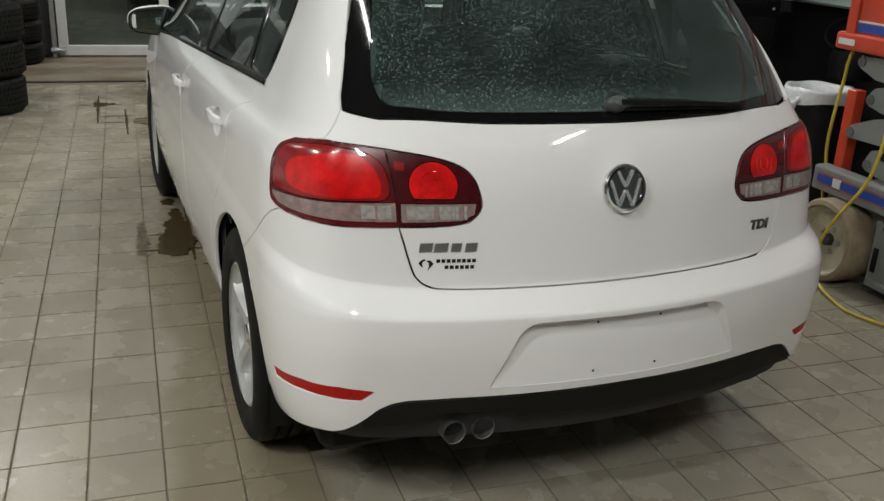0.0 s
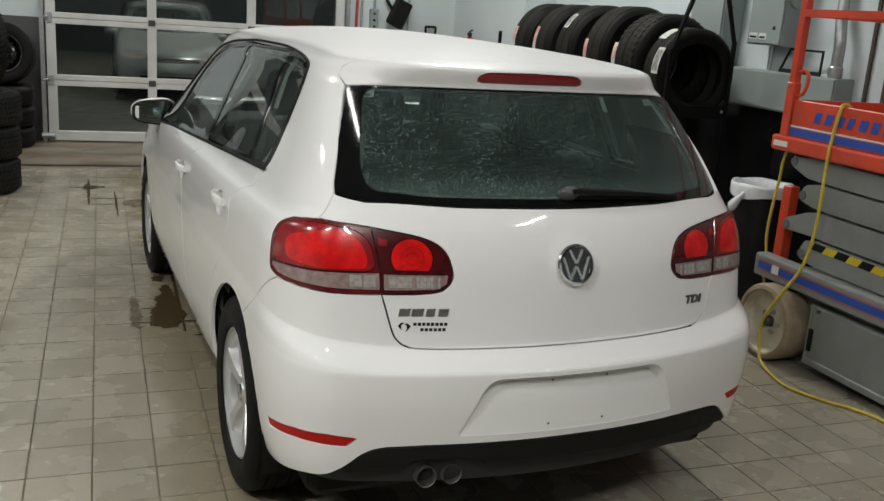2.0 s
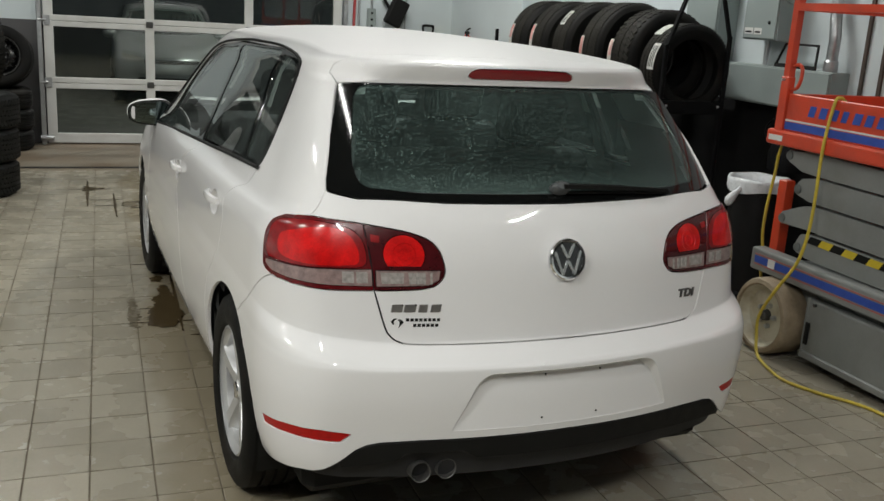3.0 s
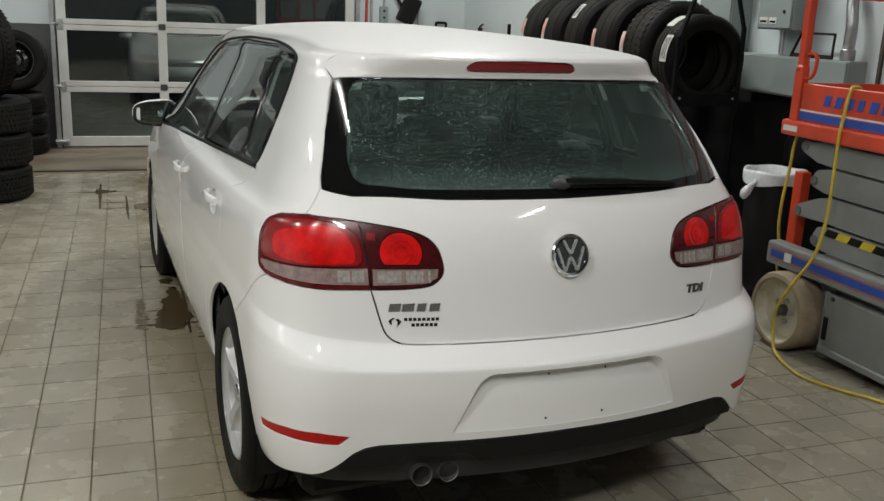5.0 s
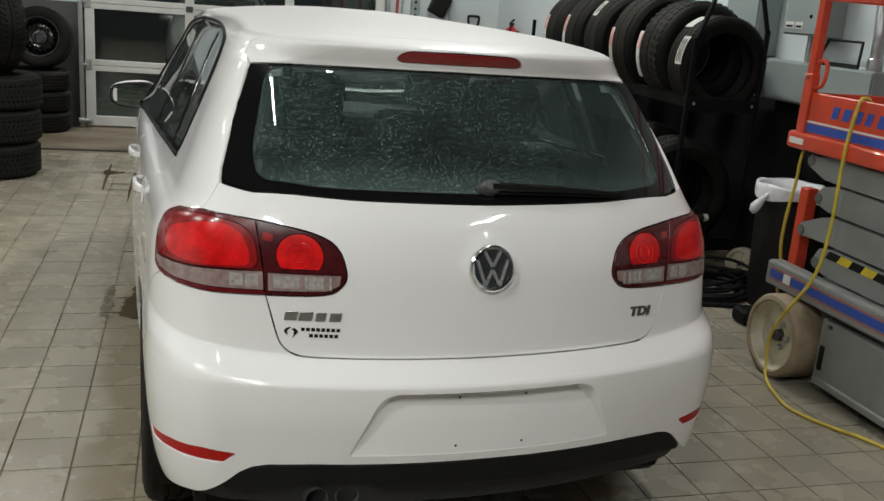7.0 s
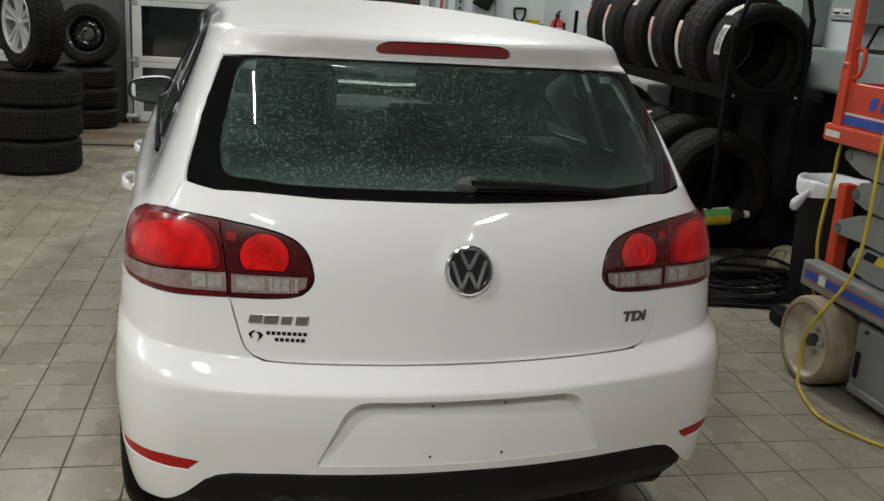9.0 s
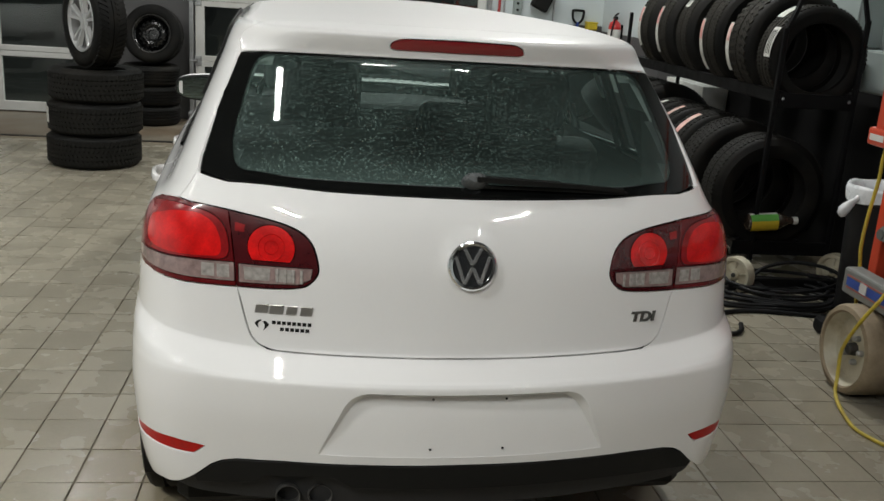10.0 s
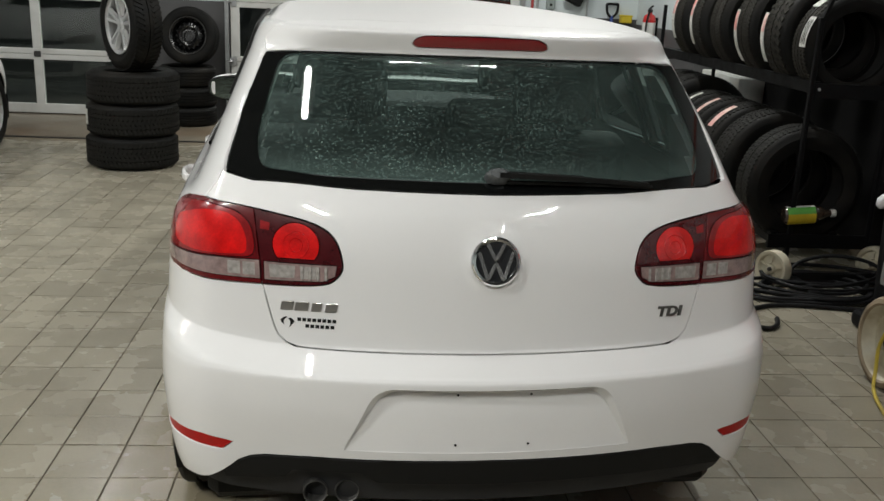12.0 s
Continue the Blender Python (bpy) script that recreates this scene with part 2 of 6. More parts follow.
def wall(name, x0, y0, x1, y1, z0, z1, material, label):
    return tagged(part(name, box(x0, y0, z0, x1, y1, z1), material), label, "wall", kind="structure")


tagged(part("floor", box(X0 - 0.2, Y0 - 0.2, -0.2, X1 + 0.2, 8.45, -0.004), GROUT), "dark grout bed under grey floor tiles", "floor", kind="structure")
tagged(part("ground", box(-40, 8.45, -0.3, 40, 60, -0.03), ASPHALT), "dark wet asphalt yard outside at night", "ground", kind="structure")
tagged(part("ceiling", box(X0 - 0.2, Y0 - 0.2, CEILING, X1 + 0.2, Y1 + 0.2, CEILING + 0.15), CEIL), "dull grey painted garage ceiling", "ceiling", kind="structure")
G = 1.25
wall("wall_west", X0 - 0.2, Y0, X0, Y1 + 0.2, 0, CEILING, WALL_WHITE, "white painted side wall of the garage")
# unseen wall; its dark tone is chosen to cut bounce light and reflections
wall("wall_south", X0 - 0.2, Y0 - 0.2, X1 + 0.2, Y0, 0, CEILING, WALL_GREY, "unseen end wall of the garage, dark grey to dim reflections")
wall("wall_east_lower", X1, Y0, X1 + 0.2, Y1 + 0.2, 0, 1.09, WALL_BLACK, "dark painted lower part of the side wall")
wall("wall_east_upper", X1, Y0, X1 + 0.2, Y1 + 0.2, 1.09, CEILING, WALL_WHITE, "pale grey painted upper part of the side wall")
# pier by the far corner
wall("wall_pier_lower", 2.64, 6.35, X1 - 0.002, Y1, 0, 1.2, WALL_GREY, "grey painted lower part of the corner pier")
wall("wall_pier_upper", 2.64, 6.35, X1 - 0.002, Y1, 1.2, CEILING, WALL_WHITE, "pale painted corner pier")
D1 = (-1.76, 1.32)
D2 = (-5.82, -2.74)
DOOR_TOP = 3.12
for n, (a, b) in enumerate(((D1[1], X1 + 0.2), (D2[1], D1[0]), (X0, D2[0]))):
    wall("wall_north_lower_%d" % n, a, Y1, b, Y1 + 0.2, 0, G, WALL_GREY, "dark grey lower part of the door wall")
    wall("wall_north_upper_%d" % n, a, Y1, b, Y1 + 0.2, G, CEILING, WALL_WHITE, "white upper part of the door wall")
for n, (a, b) in enumerate((D1, D2)):
    wall("wall_north_lintel_%d" % n, a, Y1, b, Y1 + 0.2, DOOR_TOP, CEILING, WALL_WHITE, "white wall over the garage door")
tagged(part("apron", box(X0, 6.865, -0.02, X1, 8.45, 0.0), CONCRETE), "stained concrete strip in front of the doors", "floor", kind="structure")


def garage_door(name, x0, x1):
    d = thing(name, pose(0, 0, 0), "white sectional garage door with dark glass panes, closed", "garage door", kind="structure")
    y0, y1 = Y1 - 0.05, Y1 + 0.0
    w = (x1 - x0)
    for k in range(5):
        z0, z1 = 0.012 + k * 0.622, 0.012 + (k + 1) * 0.622 - 0.004
        bm = bmesh.new()
        box(x0, y0, z0, x1, y1, z0 + (0.10 if k == 0 else 0.055), 0.004, bm)
        box(x0, y0, z1 - 0.055, x1, y1, z1, 0.004, bm)
        xs = [x0 + 0.048] + [x0 + w * i / 3 for i in (1, 2)] + [x1 - 0.048]
        for x in xs:
            box(x - 0.046, y0 + 0.001, z0 + 0.05, x + 0.046, y1 - 0.001, z1 - 0.05, 0.004, bm)
        sec = part("section_frame", bm, DOOR_WHITE, d)
        for a, b in zip(xs, xs[1:]):
            p = part("pane", box(a + 0.046, y0 + 0.02, z0 + 0.05, b - 0.046, y0 + 0.026, z1 - 0.05), GLASS, d)
            p.visible_shadow = False
    return d


garage_door("garage_door_1", *D1)
garage_door("garage_door_2", *D2)
# ---- car body surface: rings round the body, from the sills up to the middle of the roof ----
# level: rear z, rear y, half width, side z, front y, front z, rear corner x, rear corner y
LEVELS = [
    (0.19, 0.150, 0.765, 0.19, 4.10, 0.19, 0.20, 0.34),
    (0.25, 0.095, 0.808, 0.25, 4.14, 0.25, 0.20, 0.34),
    (0.33, 0.062, 0.836, 0.33, 4.17, 0.33, 0.20, 0.34),
    (0.45, 0.045, 0.852, 0.45, 4.19, 0.43, 0.20, 0.34),
    (0.56, 0.035, 0.858, 0.56, 4.20, 0.52, 0.20, 0.34),
    (0.631, 0.0385, 0.856, 0.63, 4.19, 0.60, 0.20, 0.34),
    (0.6405, 0.0440, 0.854, 0.662, 4.182, 0.628, 0.20, 0.34),
    (0.650, 0.0570, 0.852, 0.70, 4.17, 0.66, 0.20, 0.34),
    (0.690, 0.1105, 0.847, 0.75, 4.12, 0.72, 0.20, 0.34),
    (0.702, 0.1135, 0.846, 0.765, 4.10, 0.735, 0.20, 0.34),
    (0.80, 0.126, 0.842, 0.83, 4.00, 0.80, 0.20, 0.34),
    (0.90, 0.142, 0.831, 0.925, 3.78, 0.90, 0.19, 0.34),
    (0.99, 0.172, 0.812, 0.966, 3.52, 0.965, 0.17, 0.34),
    (1.035, 0.1965, 0.778, 0.992, 3.34, 1.01, 0.15, 0.34),
    (1.20, 0.324, 0.700, 1.17, 3.04, 1.19, 0.13, 0.32),
    (1.345, 0.492, 0.632, 1.34, 2.74, 1.35, 0.12, 0.28),
    (1.360, 0.491, 0.621, 1.37, 2.68, 1.38, 0.19, 0.28),
    (1.405, 0.478, 0.597, 1.410, 2.60, 1.415, 0.28, 0.30),
    (1.428, 0.565, 0.535, 1.436, 2.46, 1.445, 0.30, 0.30),
    (1.455, 0.950, 0.320, 1.466, 2.30, 1.468, 0.12, 0.20),
    (1.480, 1.600, 0.004, 1.481, 2.10, 1.480, 0.002, 0.10),
]
NU, NL = 361, 281
U_KNOTS = (0.0, 0.30, 0.42, 0.78, 0.88, 1.0)


def smooth_rows(rows, steps):
    """Monotone cubic through the rows."""
    a = np.array(rows, float)
    d = np.diff(a, axis=0)
    m = np.zeros_like(a)
    p = d[:-1] * d[1:]
    m[1:-1] = np.where(p > 0, 2 * p / np.where(p > 0, d[:-1] + d[1:], 1), 0)
    m[0], m[-1] = d[0], d[-1]
    t = np.linspace(0, len(a) - 1, steps)
    i = np.minimum(t.astype(int), len(a) - 2)
    f = (t - i)[:, None]
    return (a[i] * (1 + 2 * f) * (1 - f) ** 2 + m[i] * f * (1 - f) ** 2
            + a[i + 1] * f * f * (3 - 2 * f) + m[i + 1] * f * f * (f - 1))


def ring(zr, yr, w, zs, yf, zf, rx, ry):
    """Half a ring, from the rear middle round the side to the front middle."""
    u = np.linspace(0, 1, NU)
    k0, k1, k2, k3, k4, k5 = U_KNOTS
    bow = 0.26
    xc = max(w - rx, w * 0.4)
    yb = yr + bow * xc * xc
    ys = yb + ry
    wr = w * 0.955
    fx = w * 0.62
    yfc = yf - 0.22 * fx * fx / 0.3 * min(1, w / 0.6)
    yfs = min(yfc - 0.42 * min(1, w / 0.5), yf - 0.1)
    yfs = max(yfs, ys + 0.05)
    wf = w * 0.965
    x, y = np.zeros(NU), np.zeros(NU)
    s = u <= k1
    x[s] = u[s] / k1 * xc
    y[s] = yr + bow * x[s] ** 2
    s = (u > k1) & (u <= k2)
    f = (u[s] - k1) / (k2 - k1)
    px, py = wr, min(yb + 2 * bow * xc * (wr - xc), ys - 0.02)
    x[s] = (1 - f) ** 2 * xc + 2 * f * (1 - f) * px + f * f * wr
    y[s] = (1 - f) ** 2 * yb + 2 * f * (1 - f) * py + f * f * ys
    s = (u > k2) & (u <= k3)
    f = (u[s] - k2) / (k3 - k2)
    y[s] = ys + (yfs - ys) * f
    x[s] = wr + (wf - wr) * f + w * 0.10 * f * (1 - f)
    s = (u > k3) & (u <= k4)
    f = (u[s] - k3) / (k4 - k3)
    x[s] = (1 - f) ** 2 * wf + 2 * f * (1 - f) * wf + f * f * fx
    y[s] = (1 - f) ** 2 * yfs + 2 * f * (1 - f) * (yfc - 0.06) + f * f * yfc
    s = u > k4
    f = (u[s] - k4) / (k5 - k4)
    x[s] = fx * (1 - f)
    y[s] = yf - (yf - yfc) * (1 - f) ** 2
    e = lambda t: t * t * (3 - 2 * t)
    zz = np.where(u < 0.5, zr + (zs - zr) * e(np.clip((u - 0.22) / 0.26, 0, 1)),
                  zs + (zf - zs) * e(np.clip((u - 0.66) / 0.24, 0, 1)))
    p = np.stack([x, y, zz], 1)
    for _ in range(10):
        q = p.copy()
        q[1:-1] = 0.25 * p[:-2] + 0.5 * p[1:-1] + 0.25 * p[2:]
        q[0, 1:] = 0.5 * (p[0] + p[1])[1:]
        q[-1, 1:] = 0.5 * (p[-1] + p[-2])[1:]
        p = q
    return p


HALF = np.array([ring(*row) for row in smooth_rows(LEVELS, NL)])
# the roof: one even dome above its rounded edge
_lev = np.linspace(0, len(LEVELS) - 1, NL)[:, None]
_w = np.clip((_lev - 17.3) / 1.0, 0, 1)
_w = _w * _w * (3 - 2 * _w)


def dome(x, y):
    """Height of the roof; its cross-section is flatter towards the rear."""
    f = np.clip((y - 0.75) / 1.0, 0, 1)
    f = f * f * (3 - 2 * f)
    return 1.482 - 0.0394 * (y - 1.75) ** 2 - (0.042 + 0.098 * f) * x * x - 0.32 * np.maximum(np.abs(x) - 0.40, 0) ** 2


HALF[..., 2] = HALF[..., 2] * (1 - _w) + _w * dome(HALF[..., 0], HALF[..., 1])
BODY = np.concatenate([HALF[:, :0:-1] * (-1, 1, 1), HALF], axis=1)
NC = BODY.shape[1]
_du = np.gradient(BODY, axis=1)
_dl = np.gradient(BODY, axis=0)
NORMAL = np.cross(_du, _dl)
NORMAL /= np.maximum(np.linalg.norm(NORMAL, axis=2, keepdims=True), 1e-9)
_bx, _by = BODY[..., 0], BODY[..., 1]
_up = np.stack([(dome(_bx - 0.01, _by) - dome(_bx + 0.01, _by)) / 0.02, (dome(_bx, _by - 0.01) - dome(_bx, _by + 0.01)) / 0.02, np.ones(BODY.shape[:2])], 2)
_up /= np.linalg.norm(_up, axis=2, keepdims=True)
_w = np.clip((_lev - 18.2) / 0.4, 0, 1)[..., None]
NORMAL = NORMAL * (1 - _w) + _up * _w
NORMAL /= np.maximum(np.linalg.norm(NORMAL, axis=2, keepdims=True), 1e-9)


def on_body(uv, table=BODY):
    """Points of the surface at grid places (column, row)."""
    uv = np.atleast_2d(uv)
    c = np.clip(uv[:, 0], 0, NC - 1.001)
    r = np.clip(uv[:, 1], 0, NL - 1.001)
    i, j = c.astype(int), r.astype(int)
    f, g = (c - i)[:, None], (r - j)[:, None]
    return (table[j, i] * (1 - f) * (1 - g) + table[j, i + 1] * f * (1 - g)
            + table[j + 1, i] * (1 - f) * g + table[j + 1, i + 1] * f * g)


def _find(target, axes, mask):
    p = BODY[..., axes]
    out = []
    for t in np.atleast_2d(target):
        d = ((p - t) ** 2).sum(2)
        d[~mask] = 9
        j, i = np.unravel_index(np.argmin(d), d.shape)
        i, j = min(max(i, 1), NC - 2), min(max(j, 1), NL - 2)
        a = (p[j, i + 1] - p[j, i - 1]) / 2
        b = (p[j + 1, i] - p[j - 1, i]) / 2
        e = t - p[j, i]
        det = a[0] * b[1] - a[1] * b[0]
        if abs(det) < 1e-12:
            out.append((i, j))
            continue
        du = (e[0] * b[1] - e[1] * b[0]) / det
        dv = (a[0] * e[1] - a[1] * e[0]) / det
        out.append((i + min(max(du, -1), 1), j + min(max(dv, -1), 1)))
    return np.array(out)


_col = np.abs(np.arange(NC) - NU + 1)[None, :] / (NU - 1)
_row = np.arange(NL)[:, None] / (NL - 1) * (len(LEVELS) - 1)
_left = (np.arange(NC) < NU)[None, :]
REAR = (_col < 0.45) & (_row < 18.2)
SIDE_L = (_col > 0.25) & (_col < 0.93) & _left & (_row < 18)
SIDE_R = (_col > 0.25) & (_col < 0.93) & ~_left & (_row < 18)
FRONT = (_col > 0.7) & (_row < 17)


def rear(points):
    """Surface places of rear points (x, z)."""
    return _find(points, [0, 2], REAR)


def side(points, left=True):
    """Surface places of side points (y, z)."""
    return _find(points, [1, 2], SIDE_L if left else SIDE_R)


def front(points):
    return _find(points, [0, 2], FRONT)

# ---- panels cut from the car surface ----
from mathutils.geometry import delaunay_2d_cdt
SU, SL = 1.4, 0.55
BACK_WHEEL, FRONT_WHEEL, WHEEL_R, ARCH_R = 0.82, 3.40, 0.318, 0.36


def soft(points, r, steps=5):
    """A closed outline with its corners rounded by r."""
    pts = [np.array(p, float) for p in points]
    out = []
    for i, p in enumerate(pts):
        a, b = pts[i - 1] - p, pts[(i + 1) % len(pts)] - p
        la, lb = np.linalg.norm(a), np.linalg.norm(b)
        k = min(r, 0.45 * la, 0.45 * lb)
        p0, p1 = p + a / la * k, p + b / lb * k
        for t in np.linspace(0, 1, steps):
            out.append((1 - t) ** 2 * p0 + 2 * t * (1 - t) * p + t * t * p1)
    return np.array(out)


def both(half):
    """Close a half outline, given from the middle over the left to the middle, with its mirror."""
    h = [np.array(p, float) for p in half]
    m = [p * (-1, 1) for p in reversed(h) if abs(p[0]) > 1e-6]
    return np.array(h + m)


def mirror_uv(uv):
    return np.array([(NC - 1 - c, r) for c, r in uv][::-1])


def inside(points, poly):
    x, y = points[:, 0], points[:, 1]
    res = np.zeros(len(points), bool)
    j = len(poly) - 1
    for i in range(len(poly)):
        xi, yi = poly[i]
        xj, yj = poly[j]
        if yi != yj:
            res ^= ((yi > y) != (yj > y)) & (x < (xj - xi) * (y - yi) / (yj - yi) + xi)
        j = i
    return res


def refine(poly, gap):
    out = []
    p3 = on_body(poly)
    n = len(poly)
    for i in range(n):
        k = max(1, int(np.linalg.norm(p3[(i + 1) % n] - p3[i]) / gap))
        for t in range(k):
            out.append(poly[i] + (poly[(i + 1) % n] - poly[i]) * t / k)
    return np.array(out)


def panel(name, outline, material, parent, holes=(), label="", lift=0.0, depth=0.012, gap=0.0024, step=(2, 4), push=None,
          extra=None, edge=0.014, rim=True, shape=None):
    """A sheet of the surface inside the outline and outside the holes, with turned-in edges."""
    loops = [refine(np.array(outline), edge)] + [refine(np.array(h), edge) for h in holes]
    lo, hi = loops[0].min(0), loops[0].max(0)
    gx = np.arange(math.ceil(lo[0] / step[0]) * step[0], hi[0], step[0])
    gy = np.arange(math.ceil(lo[1] / step[1]) * step[1], hi[1], step[1])
    grid = np.array([(a, b) for b in gy for a in gx]).reshape(-1, 2)
    if extra is not None:
        grid = np.concatenate([grid, extra]) if len(grid) else extra
    keep = inside(grid, loops[0])
    for h in loops[1:]:
        keep &= ~inside(grid, h)
    grid = grid[keep]
    scale = np.array((SU, SL))
    line = np.concatenate(loops) * scale
    if len(grid):
        g, near = on_body(grid), on_body(np.concatenate([refine(lp, 0.005) for lp in loops]))
        far = np.ones(len(g), bool)
        for s in range(0, len(g), 1000):
            d = ((g[s:s + 1000, None] - near[None]) ** 2).sum(2).min(1)
            far[s:s + 1000] = d > 0.0055 ** 2
        grid = grid[far]
    pts = np.concatenate([line, grid * scale]) if len(grid) else line
    edges, o = [], 0
    for lp in loops:
        n = len(lp)
        edges += [(o + i, o + (i + 1) % n) for i in range(n)]
        o += n
    vs, es, fs, ov, oe, of = delaunay_2d_cdt([Vector(p) for p in pts], edges, [], 0, 1e-5)
    q = np.array([(v[0], v[1]) for v in vs])
    tri = np.array([f for f in fs if len(f) == 3])
    c = q[tri].mean(1)
    ok = inside(c, loops[0] * scale)
    for h in loops[1:]:
        ok &= ~inside(c, h * scale)
    tri = tri[ok]
    uv = q / scale
    pos, nor = on_body(uv), on_body(uv, NORMAL)
    nor /= np.maximum(np.linalg.norm(nor, axis=1, keepdims=True), 1e-9)
    if shape is not None:
        pos, nor = shape(pos)
    count = {}
    for t in tri:
        for a, b in ((t[0], t[1]), (t[1], t[2]), (t[2], t[0])):
            count[(a, b)] = 1
    border = [e for e in count if (e[1], e[0]) not in count]
    # pull the border in, for the gap
    pull, times = np.zeros_like(pos), np.zeros(len(pos))
    for a, b in border:
        d = pos[b] - pos[a]
        n = np.linalg.norm(d)
        if n > 1e-9:
            t = np.cross(nor[a], d / n)
            for k in (a, b):
                pull[k] += t
                times[k] += 1
    b_idx = np.where(times > 0)[0]
    pl = pull[b_idx]
    pl /= np.maximum(np.linalg.norm(pl, axis=1, keepdims=True), 1e-9)
    pos[b_idx] += pl * gap
    fn = np.cross(pos[tri[:, 1]] - pos[tri[:, 0]], pos[tri[:, 2]] - pos[tri[:, 0]])
    tri = tri[(fn * nor[tri[:, 0]]).sum(1) > 0]
    pos = pos + nor * lift
    if push is not None:
        pos = pos + nor * push(pos)[:, None]
    verts = [tuple(v) for v in pos]
    normals = [tuple(v) for v in nor]
    faces = [tuple(int(k) for k in t) for t in tri]
    out_of = {}
    if rim:
        for a, b in border:
            for k in (a, b):
                if k not in out_of:
                    t = pull[k] / max(np.linalg.norm(pull[k]), 1e-9)
                    out_of[k] = len(verts)
                    verts += [tuple(pos[k]), tuple(pos[k] - nor[k] * depth)]
                    soften = -t * 0.75 + nor[k] * 0.65
                    normals += [tuple(soften / np.linalg.norm(soften)), tuple(-t)]
            i, j = out_of[a], out_of[b]
            faces.append((i, i + 1, j + 1, j))
    ob = mesh_ob(name, verts, faces, material, parent, True, label)
    if push is None:
        ob.data.normals_split_custom_set_from_vertices(normals)
    return ob


# outlines, left half, rear (x, z) or side (y, z)
LAMP_LOW = [(-0.752, 0.834), (-0.730, 0.832), (-0.659, 0.829), (-0.546, 0.830)]
LAMP_IN_LOW = [(-0.546, 0.830), (-0.461, 0.832), (-0.403, 0.838), (-0.377, 0.850), (-0.359, 0.876)]
LAMP_IN_TOP = [(-0.363, 0.911), (-0.376, 0.942), (-0.405, 0.967), (-0.463, 0.985), (-0.566, 1.001)]
LAMP_TOP = [(-0.566, 1.001), (-0.622, 1.007), (-0.690, 1.011)]
LAMP_OUT = [(0.425, 0.998), (0.462, 0.975), (0.470, 0.94), (0.460, 0.905), (0.452, 0.870), (0.438, 0.848), (0.400, 0.837)]


def flow(points, n=4):
    """A smooth open run through the points."""
    p = [np.array(q, float) for q in points]
    p = [2 * p[0] - p[1]] + p + [2 * p[-1] - p[-2]]
    out = []
    for i in range(1, len(p) - 2):
        for t in np.arange(n) / n:
            out.append(0.5 * (2 * p[i] + (p[i + 1] - p[i - 1]) * t + (2 * p[i - 1] - 5 * p[i] + 4 * p[i + 1] - p[i + 2]) * t * t + (3 * p[i] - p[i - 1] - 3 * p[i + 1] + p[i + 2]) * t ** 3))
    return [tuple(q) for q in out + [p[-2]]]


def cat(*runs):
    return np.concatenate(runs)


LAMP_INNER = flow(LAMP_IN_LOW + LAMP_IN_TOP)
LAMP_TOP_RUN = flow(LAMP_TOP)
lamp_outer = soft(cat(rear(flow(LAMP_LOW[1:])), rear(LAMP_TOP_RUN), side(flow(LAMP_OUT))), 0.8, 3)
lamp_inner = rear(LAMP_INNER)
GATE_LOW = [(0, 0.685)] + flow([(-0.328, 0.685), (-0.440, 0.686), (-0.480, 0.691), (-0.503, 0.705), (-0.519, 0.733), (-0.546, 0.830)])
GLASS_LOW = [(-0.645, 1.075), (-0.571, 1.061), (-0.333, 1.056), (0, 1.053)]
gate_half = cat(rear(GATE_LOW), rear(LAMP_INNER[1:]), rear(LAMP_TOP_RUN[1:]), rear(GLASS_LOW))
gate = cat(gate_half[:-1], [(NU - 1, gate_half[-1][1])], mirror_uv(gate_half[:-1])[:-1])
gate[0][0] = NU - 1
glass_out = rear(both([(0, 1.053), (-0.333, 1.056), (-0.571, 1.061), (-0.645, 1.075), (-0.640, 1.105), (-0.600, 1.225), (-0.552, 1.344), (-0.328, 1.351), (0, 1.353)]))
glass_in = rear(soft(both([(0, 1.077), (-0.40, 1.080), (-0.556, 1.090), (-0.566, 1.150), (-0.512, 1.345), (0, 1.350)]), 0.045, 8))


def pane_curve(p):
    """The rear window's own smooth curve, set a little into the opening."""
    x, z = p[:, 0], p[:, 2]
    e = np.maximum(np.abs(x) - 0.47, 0)
    y = -0.2266 - 0.006 * z + 0.4 * z * z + 0.24 * x * x + 1.3 * e * e
    n = np.stack([0.48 * x + 2.6 * e * np.sign(x), -np.ones_like(x), -0.006 + 0.8 * z], 1)
    return np.stack([x, y, z], 1), n / np.linalg.norm(n, axis=1, keepdims=True)


spoiler_out = rear(both([(0, 1.353), (-0.328, 1.351), (-0.552, 1.344), (-0.558, 1.37), (-0.545, 1.394), (-0.515, 1.412), (-0.46, 1.424), (-0.328, 1.436), (0, 1.444)]))
stop_out = rear(soft(both([(0, 1.374), (-0.165, 1.374), (-0.178, 1.380), (-0.172, 1.392), (-0.150, 1.402), (0, 1.405)]), 0.012))


def arch(y0, left=True, a0=-8, a1=188, r=ARCH_R):
    return [(y0 + r * math.cos(radians(a)), WHEEL_R + r * math.sin(radians(a))) for a in np.linspace(a0, a1, 40)]


